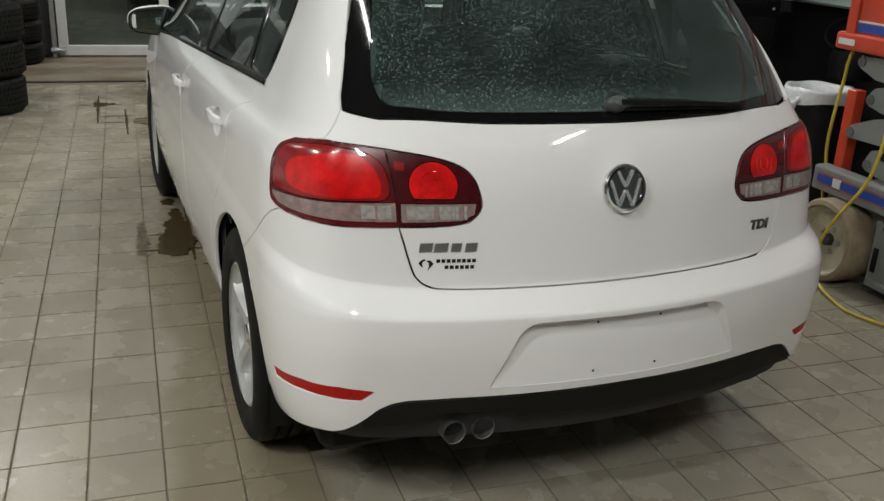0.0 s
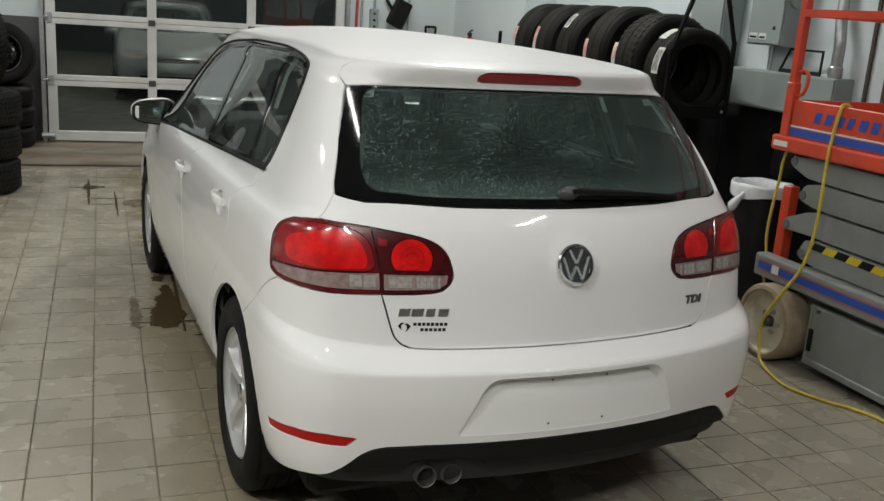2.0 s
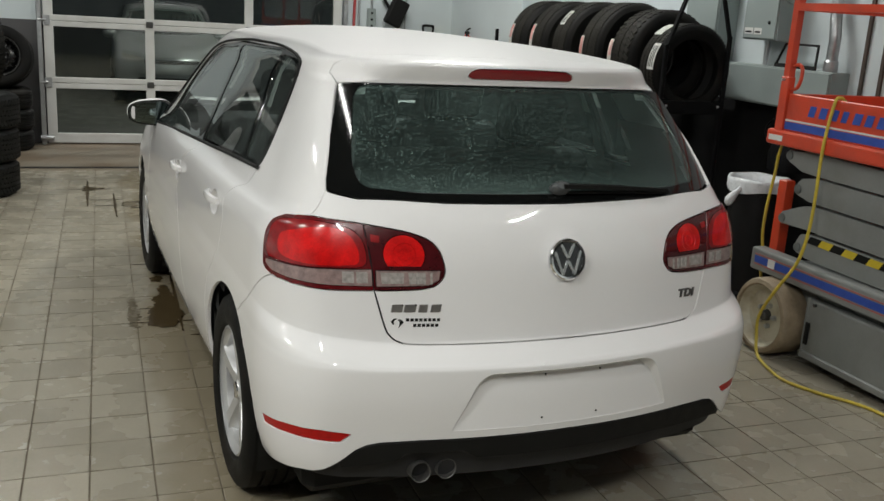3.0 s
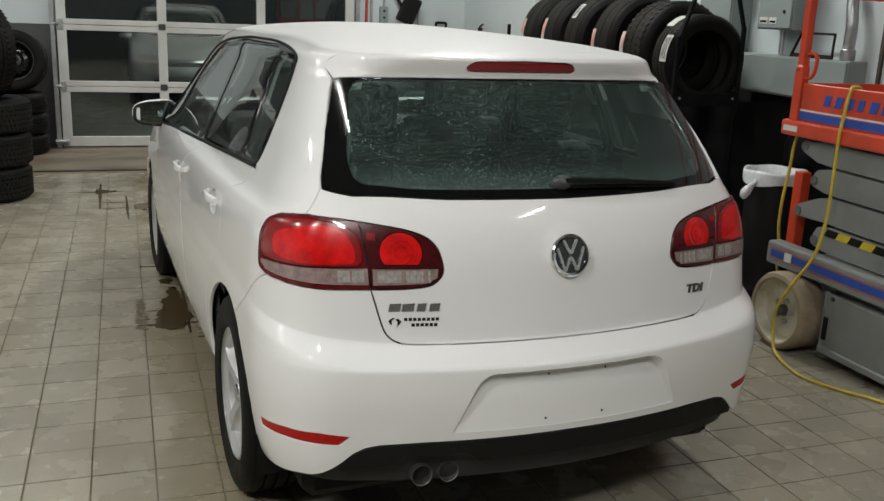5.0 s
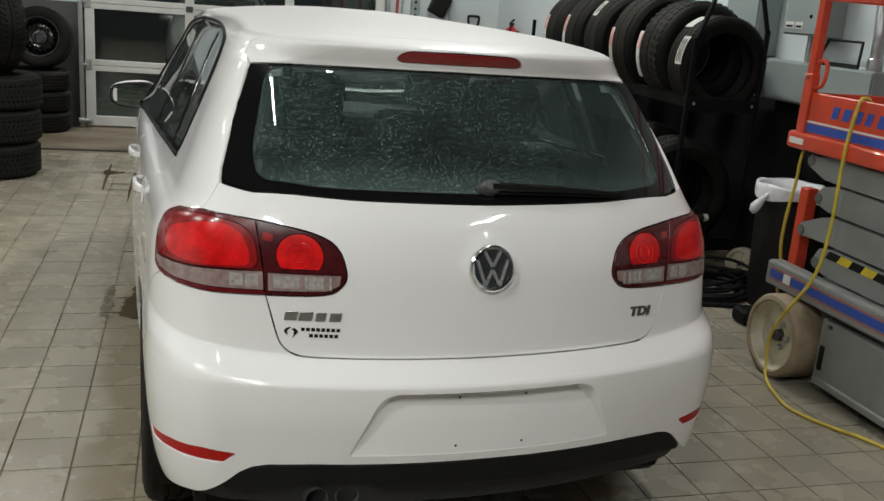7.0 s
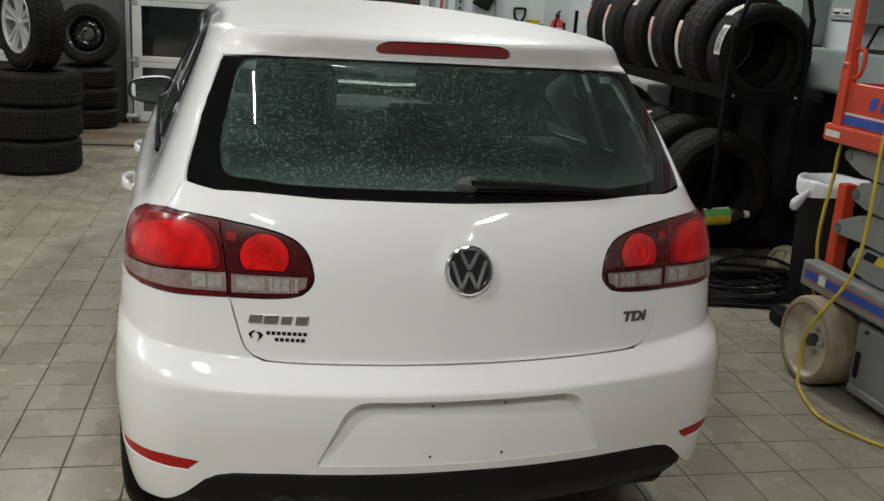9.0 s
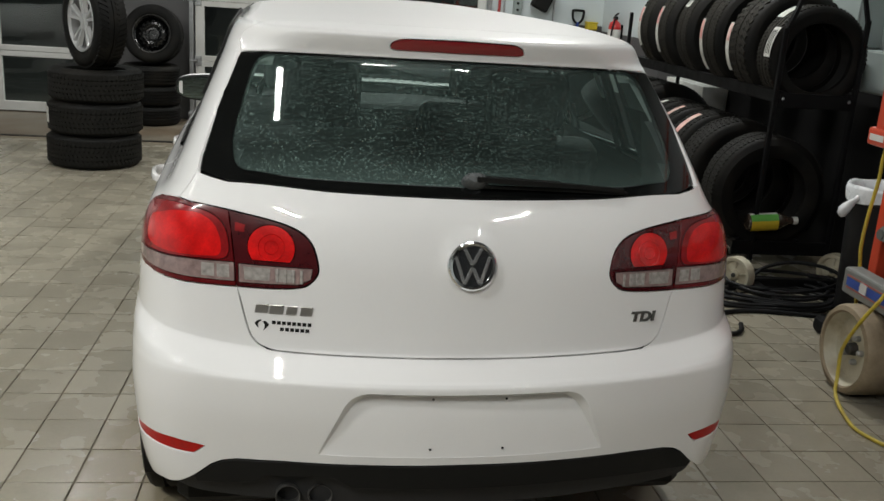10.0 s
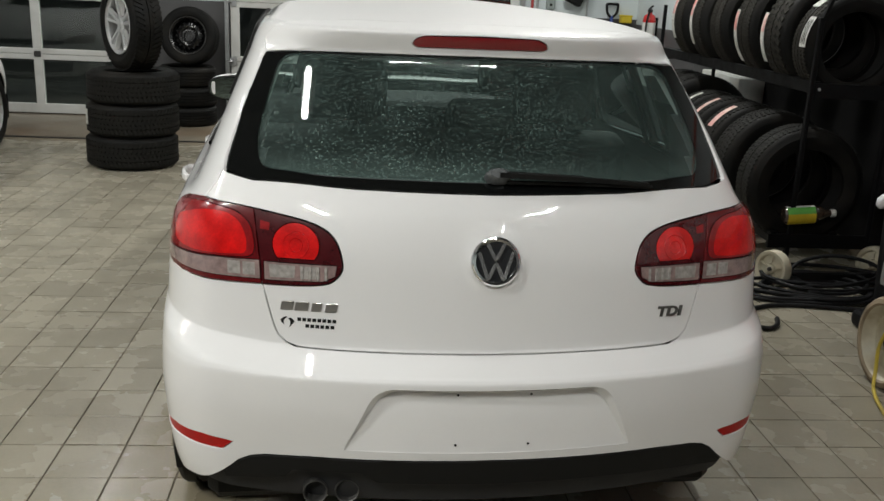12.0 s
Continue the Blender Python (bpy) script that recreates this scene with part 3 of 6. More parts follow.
WING = flow([(0.400, 0.836), (0.445, 0.812), (0.50, 0.770), (0.55, 0.728), (0.61, 0.683), (0.663, 0.648)], 6)
BUMPER_SIDE = arch(BACK_WHEEL, a0=115.5, a1=184) + [(0.40, 0.287), (0.31, 0.302)]
BUMPER_TIP = [(-0.730, 0.318), (-0.700, 0.324), (-0.678, 0.334)]
SKIRT_TOP = [(-0.678, 0.334), (-0.642, 0.362), (-0.603, 0.400), (-0.575, 0.416), (-0.540, 0.424), (-0.438, 0.429), (0, 0.433)]
bump_half = cat(rear(GATE_LOW), rear(LAMP_LOW[::-1][1:3]), side(WING), side(BUMPER_SIDE), rear(BUMPER_TIP), rear(SKIRT_TOP[1:]))
bumper = cat(bump_half, mirror_uv(bump_half)[1:-1])
reflector = cat(side([(0.385, 0.430), (0.375, 0.408)]), rear([(-0.762, 0.424), (-0.718, 0.427), (-0.644, 0.426), (-0.617, 0.450), (-0.694, 0.458), (-0.764, 0.452)]))
skirt = cat(rear(SKIRT_TOP[1:]), mirror_uv(rear(SKIRT_TOP[1:-1])), rear([(0.636, 0.346), (0.56, 0.354), (0.30, 0.364), (-0.27, 0.366), (-0.285, 0.375), (-0.312, 0.392), (-0.471, 0.388), (-0.49, 0.366), (-0.56, 0.354), (-0.636, 0.346)]))

WINDOW = [(2.86, 0.945), (2.2, 0.985), (1.416, 1.030), (0.832, 1.058), (0.812, 1.130), (0.814, 1.215), (0.828, 1.345), (0.868, 1.392), (1.13, 1.414), (1.70, 1.408), (2.15, 1.370), (2.45, 1.275)]
PANES = [
    [(0.872, 1.068), (1.055, 1.060), (1.070, 1.398), (0.905, 1.378), (0.866, 1.335), (0.854, 1.215)],
    [(1.085, 1.058), (1.735, 1.022), (1.705, 1.392), (1.13, 1.406), (1.098, 1.402)],
    [(1.785, 1.020), (2.810, 0.957), (2.43, 1.268), (2.13, 1.360), (1.750, 1.386)],
]
BACK_DOOR = [(0.834, 1.056), (0.940, 0.965), (0.985, 0.93), (0.955, 0.87), (0.985, 0.77), (1.05, 0.70), (1.14, 0.62), (1.19, 0.50), (1.215, 0.30), (1.705, 0.285), (1.700, 1.016), (1.416, 1.029)]
FRONT_DOOR = [(1.705, 0.285), (2.90, 0.285), (2.98, 0.60), (2.97, 0.80), (2.86, 0.943), (2.2, 0.984), (1.700, 1.016)]
SHIELD = [(0, 1.02), (-0.40, 1.025), (-0.655, 1.06), (-0.555, 1.34), (-0.30, 1.385), (0, 1.392)]
HEADLAMP = [(-0.40, 0.66), (-0.60, 0.64), (-0.70, 0.67), (-0.68, 0.755), (-0.42, 0.715)]
GRILLE = [(0, 0.625), (-0.38, 0.63), (-0.40, 0.68), (0, 0.685)]
INTAKE = [(0, 0.30), (-0.45, 0.30), (-0.48, 0.42), (0, 0.43)]
BONNET = [(0, 0.735), (-0.35, 0.735), (-0.62, 0.79), (-0.66, 0.90), (-0.62, 1.0), (0, 1.015)]



def front_half(half):
    """Surface places of the left half of a front outline; points on the middle line go to the seam."""
    uv = front(half)
    for k, p in enumerate(half):
        if abs(p[0]) < 1e-6:
            uv[k][0] = 0
    return uv



def dusty_glass():
    """Tinted pane with dried water marks and road dust outside."""
    m = bpy.data.materials.new("dusty_rear_glass")
    m.use_nodes = True
    nt = m.node_tree
    N, L = nt.nodes, nt.links
    N.remove(N["Principled BSDF"])
    tc = N.new("ShaderNodeTexCoord")
    tr = N.new("ShaderNodeBsdfTransparent")
    tr.inputs[0].default_value = (0.62, 0.78, 0.73, 1)
    gl = N.new("ShaderNodeBsdfGlossy")
    gl.inputs["Roughness"].default_value = 0.02
    fr = N.new("ShaderNodeFresnel")
    fr.inputs["IOR"].default_value = 1.65
    mx = N.new("ShaderNodeMixShader")
    L.new(fr.outputs[0], mx.inputs[0])
    L.new(tr.outputs[0], mx.inputs[1])
    L.new(gl.outputs[0], mx.inputs[2])
    dust = N.new("ShaderNodeBsdfDiffuse")
    dust.inputs[0].default_value = (0.31, 0.45, 0.41, 1)

    def node(kind, *links, **values):
        n = N.new("ShaderNode" + kind)
        for key, v in values.items():
            n.inputs[key.replace("_", " ")].default_value = v
        for sock, src in links:
            L.new(src, n.inputs[sock])
        return n

    def calc(op, a, b):
        n = N.new("ShaderNodeMath")
        n.operation = op
        for i, v in enumerate((a, b)):
            if isinstance(v, (int, float)):
                n.inputs[i].default_value = v
            else:
                L.new(v, n.inputs[i])
        return n.outputs[0]

    at = tc.outputs["Object"]
    # dried drops: dots of uneven size, thicker in patches
    patch = node("TexNoise", ("Vector", at), Scale=5.0, Detail=5.0).outputs[0]
    v = node("TexVoronoi", ("Vector", at), Scale=155.0)
    rnd = node("SeparateColor", ("Color", v.outputs["Color"])).outputs[0]
    dot = node("MapRange", ("Value", v.outputs["Distance"]), From_Min=0.52, From_Max=0.12).outputs[0]
    dots = calc("MULTIPLY", dot, calc("ADD", calc("MULTIPLY", rnd, 0.75), 0.25))
    amount = node("MapRange", ("Value", patch), From_Min=0.34, From_Max=0.66, To_Min=0.22, To_Max=0.46).outputs[0]
    # a paler film left along the lower edge, outside the wiper's reach
    along = node("SeparateXYZ", ("Vector", at))
    z = along.outputs[2]
    clean = node("MapRange", ("Value", along.outputs[0]), From_Min=0.12, From_Max=0.36, To_Min=1.0, To_Max=0.22).outputs[0]
    low = node("MapRange", ("Value", z), From_Min=1.135, From_Max=1.09, To_Min=0.0, To_Max=0.075).outputs[0]
    mu = N.new("ShaderNodeMath")
    mu.operation = "ADD"
    L.new(calc("MULTIPLY", calc("MULTIPLY", dots, clean), amount), mu.inputs[0])
    L.new(calc("ADD", calc("MULTIPLY", patch, 0.10), low), mu.inputs[1])
    m2 = N.new("ShaderNodeMixShader")
    L.new(mu.outputs[0], m2.inputs[0])
    L.new(mx.outputs[0], m2.inputs[1])
    L.new(dust.outputs[0], m2.inputs[2])
    L.new(m2.outputs[0], N["Material Output"].inputs[0])
    return m


def red_lens(name, color):
    return surf(name, color, 0.25, var=0.35, scale=26, coat=0.7, spec=0.3, bump=0.00012, bscale=170, rvar=0.02)


REAR_GLASS = dusty_glass()
SIDE_GLASS = glass("side_glass", (0.74, 0.86, 0.81), haze=0.04)
# heavy pale haze stands in for the light seen through the windscreen
WINDSCREEN = glass("brightened_windscreen_glass", (0.78, 0.90, 0.86), haze=0.22)
LENS_DARK = red_lens("smoked_red_lens", (0.055, 0.003, 0.005))
LENS_WINE = red_lens("wine_red_lens", (0.105, 0.004, 0.006))
LENS_RED = red_lens("bright_red_lens", (0.60, 0.006, 0.006))
LENS_MID = red_lens("red_lens", (0.24, 0.006, 0.008))
LENS_CLEAR = surf("clear_lens", (0.27, 0.19, 0.18), 0.2, var=0.35, scale=40, coat=1.0)
LENS_BRIGHT = surf("reversing_lens", (0.34, 0.315, 0.295), 0.15, var=0.35, scale=70, coat=1.0)
REFLECT_RED = surf("red_reflector", (0.40, 0.006, 0.004), 0.45, var=0.2, scale=60, spec=0.2, bump=0.0004, bscale=400, coat=0.15)
STOP_RED = surf("dark_red_plastic", (0.20, 0.006, 0.010), 0.3, var=0.1, coat=0.8)
HEADLINER = surf("grey_headliner", (0.42, 0.44, 0.42), 0.9, var=0.06, scale=6)
EXHAUST_STEEL = surf("sooty_steel", (0.105, 0.101, 0.096), 0.45, metal=0.5, var=0.3, scale=30)
DARK_METAL = surf("dark_steel", (0.09, 0.088, 0.085), 0.45, metal=0.8, var=0.3, scale=14)


def tyre_mesh(name, parent, r, width, rim_r, material=RUBBER, grooves=4, lugs=0, m=None, label=""):
    """A tyre round the x axis with rounded shoulders, sidewall, grooves and tread blocks."""
    h = width / 2
    prof = [(rim_r, -h * 0.78), (rim_r + 0.012, -h * 0.90), (rim_r + (r - rim_r) * 0.45, -h), (r - 0.028, -h * 0.94), (r - 0.009, -h * 0.84), (r - 0.001, -h * 0.72)]
    tread = []
    for g in range(grooves):
        c = -h * 0.72 + (g + 1) * (2 * h * 0.72) / (grooves + 1)
        tread += [(r + 0.001, c - 0.006), (r - 0.007, c - 0.004), (r - 0.007, c + 0.004), (r + 0.001, c + 0.006)]
    prof = prof + tread + [(a, -b) for a, b in reversed(prof)]
    prof += [(rim_r - 0.012, h * 0.62), (rim_r - 0.012, -h * 0.62), prof[0]]
    turn = (m or Matrix()) @ Matrix.Rotation(radians(90), 4, "Y")
    bm = lathe(prof, 56, m=turn)
    lb = bmesh.new()
    if lugs:
        n = lugs
        for k in range(n):
            for sgn in (-1, 1):
                a = 2 * math.pi * (k + (0.5 if sgn > 0 else 0)) / n
                mm = (m or Matrix()) @ Matrix.Rotation(a, 4, "X") @ Matrix.Translation((sgn * h * 0.52, 0, r + 0.001)) @ Matrix.Rotation(radians(28 * sgn), 4, "Z") @ Matrix.Diagonal((h * 0.66, 2 * math.pi * r / n * 0.62, 0.010, 1))
                bmesh.ops.create_cube(lb, size=1, matrix=mm)
    t = part(name, bm, material, parent, label, True, 0.5)
    if lugs:
        tagged(part("tread", lb, material, t), kind="stuff")
    return t


def alloy_mesh(bm, r, face, spokes, twin=False, back=0.11, m=None, width=0.05):
    """Rim barrel and spokes; the outer face looks along -x at x = face."""
    base = m or Matrix()
    turn = base @ Matrix.Rotation(radians(90), 4, "Y")
    lathe([(r, face), (r + 0.006, face + 0.004), (r - 0.004, face + 0.012), (r - 0.018, face + 0.02), (r - 0.022, face + back), (r - 0.002, face + back + 0.06)], 48, bm=bm, m=turn)
    lathe([(0.001, face + 0.018), (0.03, face + 0.018), (0.034, face + 0.024), (0.068, face + 0.032), (0.07, face + 0.07), (0.001, face + 0.07)], 24, bm=bm, m=turn)
    for k in range(spokes):
        for off in ((-0.30, 0.30) if twin else (0.0,)):
            a = 2 * math.pi * k / spokes
            w = width * (0.5 if twin else 1)
            mm = base @ Matrix.Rotation(a, 4, "X")
            sec = []
            for rr, ww, dx in ((0.045, w * 1.0, 0.026), (r * 0.45, w * 0.85, 0.020), (r * 0.75, w * 0.95, 0.012), (r - 0.012, w * 1.35, 0.010)):
                o = off * rr * 0.62 if twin else 0
                sec.append([bm.verts.new(mm @ Vector((face + dx + e, o + s * ww / 2 * q, rr))) for e, s, q in ((0, -1, 0.55), (0, 1, 0.55), (0.03, 1, 1), (0.03, -1, 1))])
            for p, q in zip(sec, sec[1:]):
                for i in range(4):
                    bm.faces.new((p[i], p[(i + 1) % 4], q[(i + 1) % 4], q[i]))
            bm.faces.new(sec[-1])
    return bm


def car_wheel(parent, x, y, sign):
    """A wheel under the car: tyre, alloy rim, brake disc."""
    w = new("wheel")
    w.parent = parent
    w.matrix_local = pose(x, y, WHEEL_R) @ (Matrix() if sign < 0 else Matrix.Rotation(math.pi, 4, "Z"))
    tyre_mesh("tyre", w, WHEEL_R, 0.205, 0.212, grooves=3)
    part("rim", alloy_mesh(bmesh.new(), 0.208, -0.088, 5, width=0.078), ALLOY, w, "silver five-spoke alloy rim", True, 0.5)
    turn = Matrix.Rotation(radians(90), 4, "Y")
    part("brake_disc", lathe([(0.02, -0.01), (0.135, -0.01), (0.135, 0.01), (0.02, 0.01)], 32, m=turn), DARK_METAL, w)
    part("hub_cap", lathe([(0.0005, -0.077), (0.026, -0.075), (0.03, -0.068)], 20, m=turn), CHROME, w)
    return w


def letters(text, size, depth, material, parent, name, m, spacing=1.0, shear=0.0):
    c = bpy.data.curves.new(name, "FONT")
    c.body, c.size, c.extrude, c.space_character, c.shear = text, size, depth, spacing, shear
    c.bevel_depth, c.offset = size * 0.02, size * 0.022
    tmp = bpy.data.objects.new(name, c)
    me = bpy.data.meshes.new_from_object(tmp)
    bpy.data.objects.remove(tmp)
    me.materials.clear()
    me.materials.append(material)
    ob = new(name, me)
    ob.parent = parent
    ob.matrix_local = m
    return ob


def rear_frame(x, z, lift=0.002):
    """A frame on the tailgate: x to the viewer's right, y up, z out."""
    uv = rear([(x, z)])
    p, n = on_body(uv)[0] , on_body(uv, NORMAL)[0]
    n = Vector(n).normalized()
    rx = Vector((1, 0, 0))
    rx = (rx - n * rx.dot(n)).normalized()
    up = n.cross(rx)
    m = Matrix((rx, up, n)).transposed().to_4x4()
    return Matrix.Translation(Vector(p) + n * lift) @ m


PLATE_EDGE = soft([(-0.420, 0.300), (-0.279, 0.619), (0.279, 0.619), (0.420, 0.300)], 0.045, 9)
PLATE_TOP = np.array([p for p in PLATE_EDGE if p[1] > 0.46])
PLATE_TOP = np.concatenate([[(-0.3502, 0.458)], PLATE_TOP, [(0.3502, 0.458)]])
PLATE_TOP = np.array([a + (b - a) * k / n for a, b in zip(PLATE_TOP, PLATE_TOP[1:]) for n in [max(1, int(np.linalg.norm(b - a) / 0.012))] for k in range(n)] + [PLATE_TOP[-1]])


def plate_inset(s):
    """The plate hollow's outline drawn in by its wall."""
    out = []
    for x, z in PLATE_TOP:
        t = (z - 0.458) / (0.619 - 0.458)
        k = s * (0.15 + 0.85 * t) if s > 0 else s
        side_on = min(1.0, max(0.0, (abs(x) - 0.225) / 0.05))
        low = 0.005 if s > 0 and z < 0.459 else 0.0
        out.append((x - math.copysign(1.0, x) * k * side_on, z - low - 0.6 * k * min(1.0, max(0.0, (z - 0.56) / 0.05))))
    return np.array(out)


def plate_depth(p):
    return -0.0014 - 0.027 * np.clip((p[:, 2] - 0.456) / 0.16, 0, 1) ** 0.85


def plate_hollow(parent, material):
    outer, inner = rear(plate_inset(-0.0045)), rear(plate_inset(0.018))
    pan = panel("plate_pan", inner, material, parent, label="white hollow for the number plate, empty", gap=0.0, rim=False, push=plate_depth)
    a = on_body(outer) - on_body(outer, NORMAL) * 0.0015
    b = on_body(inner)
    b = b + on_body(inner, NORMAL) * plate_depth(b)[:, None]
    n = len(a)
    mesh_ob("plate_wall", list(a) + list(b), [(k, k + 1, n + k + 1, n + k) for k in range(n - 1)], material, parent, True)


def gate_relief(p):
    """The round pad behind the emblem and a soft crease under the glass."""
    d = np.hypot(p[:, 0], p[:, 2] - 0.906)
    s = np.clip((0.082 - d) / 0.018, 0, 1)
    return s * s * (3 - 2 * s) * 0.005


def hatchback(m, label, paint, rear_badges=True):
    car = thing("car", m, label, "car")
    L, R = (lambda o: o), mirror_uv
    arches = [side(arch(y), s) for y in (BACK_WHEEL, FRONT_WHEEL) for s in (True, False)]
    for i in range(0, 4):
        a = arches[i]
        arches[i] = cat(a, [(a[-1][0], -2), (a[0][0], -2)])
    win = soft(WINDOW, 0.03)
    wins = [side(win), side(win, False)]
    doors = [side(soft(BACK_DOOR, 0.03), s) for s in (True, False)], [side(soft(FRONT_DOOR, 0.03), s) for s in (True, False)]
    shields, grilles, intakes, bonnets = [[h, R(h)] for h in (front_half(p) for p in (SHIELD, GRILLE, INTAKE, BONNET))]
    heads = [front(soft(HEADLAMP, 0.02))]
    heads.append(R(heads[0]))
    lamps_o, lamps_i = [lamp_outer, R(lamp_outer)], [lamp_inner, R(lamp_inner)]
    frame_all = np.array([(0, 12), (NC - 1, 12), (NC - 1, NL - 2), (0, NL - 2)], float)
    low = cat(side([(0.45, 0.305), (0.33, 0.315)]), rear([(-0.735, 0.332), (-0.69, 0.345), (-0.62, 0.382), (-0.5, 0.408), (0, 0.414)]))
    low = cat([(low[0][0], -2)], [(NC - 1 - low[0][0], -2)], mirror_uv(low)[::-1], low[::-1][1:])
    holes = [gate, bumper, skirt, glass_out, spoiler_out, low] + shields + grilles + intakes + bonnets + arches + wins + lamps_o + lamps_i + doors[0] + doors[1] + heads
    panel("body", frame_all, paint, car, holes, step=(3, 5), edge=0.016, gap=0.0015)
    refs = [reflector, R(reflector)]
    hollow = rear(PLATE_TOP)
    bp = panel("rear_bumper", bumper, paint, car, refs + [hollow], step=(2, 1.5))
    plate_hollow(bp, paint)
    for x, z in ((-0.089, 0.476), (0.089, 0.476), (-0.089, 0.607), (0.089, 0.607)):
        f = rear_frame(x, z, -0.0046 if z < 0.5 else -0.0115)
        part("screw_hole", lathe([(0.0003, 0.0015), (0.0028, 0.0015), (0.0032, 0)], 10, m=f), BLACK_TRIM, bp)
    for r in refs:
        panel("reflector", r, REFLECT_RED, bp, label="red bumper reflector", lift=-0.002, gap=0.001)
    panel("rear_skirt", skirt, BLACK_TRIM, car, label="black plastic lower bumper skirt", depth=0.02, lift=0.002)
    gt = panel("tailgate", gate, paint, car, step=(2, 3), push=gate_relief)
    panel("glass_border", glass_out, BLACK_GLOSS, gt, [glass_in], label="black printed border of the rear window", lift=0, gap=0.002, shape=pane_curve)
    rg = panel("rear_window", glass_in, REAR_GLASS, gt, label="dusty tinted rear window with dried water marks", lift=-0.0005, gap=0, rim=False, shape=pane_curve)
    rg.visible_shadow = False
    sp = panel("roof_spoiler", spoiler_out, paint, gt, [stop_out], step=(2, 2), gap=0.0025, depth=0.04)
    panel("brake_light", stop_out, STOP_RED, sp, label="dark red high brake light", lift=0.001, gap=0.001)
    # lamps
    for k, (o, i) in enumerate(zip(lamps_o, lamps_i)):
        mir = (lambda q: q) if k == 0 else R
        big = soft(mir(cat(rear([(-0.560, 0.892), (-0.572, 0.965), (-0.612, 0.992), (-0.686, 1.002)]), side([(0.418, 0.988), (0.448, 0.965), (0.442, 0.91), (0.425, 0.884), (0.36, 0.884)]), rear([(-0.66, 0.889)]))), 5)
        low = mir(cat(rear([(-0.553, 0.886), (-0.551, 0.843), (-0.659, 0.843), (-0.722, 0.845)]), side([(0.345, 0.847), (0.400, 0.851), (0.430, 0.864), (0.430, 0.874), (0.36, 0.878)]), rear([(-0.66, 0.884)])))
        lo = panel("outer_tail_light", o, LENS_WINE, car, [big, low], label="red wrap-round tail lamp on the wing", lift=0.003, gap=0.0022, depth=0.014)
        core = soft(mir(cat(rear([(-0.583, 0.898), (-0.583, 0.935), (-0.600, 0.970), (-0.640, 0.990), (-0.692, 0.986)]), side([(0.402, 0.955), (0.382, 0.902)]), rear([(-0.735, 0.893), (-0.66, 0.893)]))), 6)
        panel("lamp_lens", big, LENS_MID, lo, [core], label="red lamp field", lift=0.0032, gap=0.0, rim=False, step=(1, 2))
        panel("lamp_core", core, LENS_RED, lo, label="bright red lamp core", lift=0.0032, gap=0.0, rim=False, step=(1, 2))
        panel("indicator_lens", low, LENS_CLEAR, lo, label="pale clear indicator strip", lift=0.0034, gap=0.0, rim=False)
        for b0, b1 in ((-0.563, -0.592), (-0.598, -0.628)):
            blk = mir(rear([(b0, 0.880), (b0 + 0.001, 0.850), (b1 + 0.001, 0.850), (b1, 0.880)]))
            panel("indicator_block", blk, LENS_BRIGHT, lo, label="clear ribbed block in the indicator", lift=0.0044, gap=0.0, rim=False)
        spot = mir(rear([(-0.551, 0.976), (-0.528, 0.972), (-0.530, 0.955), (-0.551, 0.957)]))
        ring_in = [(-0.467 + 0.054 * math.cos(a), 0.926 + 0.049 * math.sin(a)) for a in np.linspace(radians(-38), radians(218), 26)]
        rnd = mir(rear(ring_in))
        low2 = mir(rear([(-0.541, 0.884), (-0.372, 0.884), (-0.376, 0.860), (-0.405, 0.846), (-0.540, 0.842)]))
        li = panel("inner_tail_light", i, LENS_DARK, gt, [rnd, low2], label="smoked red tail lamp on the tailgate", lift=0.003, gap=0.0022, depth=0.014)
        panel("lamp_lens", rnd, LENS_RED, li, label="round bright red lamp field", lift=0.0036, gap=0.0, rim=False, step=(1, 1))
        panel("lamp_spot", spot, LENS_MID, li, label="small red field beside the seam", lift=0.0038, gap=0.0, rim=False)
        for rr in (0.015, 0.030):
            fr2 = rear_frame(-0.467 if k == 0 else 0.467, 0.926, 0.0035)
            part("lens_ring", lathe([(rr, 0), (rr + 0.001, 0.0013), (rr + 0.002, 0)], 28, m=fr2), LENS_RED, li)
        panel("reversing_lens", low2, LENS_CLEAR, li, label="clear ribbed reversing lens", lift=0.0034, gap=0.0, rim=False)
        for b0, b1 in ((-0.530, -0.468), (-0.458, -0.412)):
            blk = mir(rear([(b0, 0.879), (b1, 0.879), (b1 - 0.002, 0.850), (b0 + 0.003, 0.849)]))
            panel("reversing_block", blk, LENS_BRIGHT, li, label="bright clear block in the reversing lens", lift=0.0044, gap=0.0, rim=False)
        for q in range(4):
            xx = -0.452 + q * 0.0185
            f = rear_frame(xx if k == 0 else -xx, 0.864, 0.0038)
            part("lens_rib", box(-0.0035, -0.016, 0, 0.0035, 0.016, 0.003, 0.001), LENS_BRIGHT, li).matrix_local = f
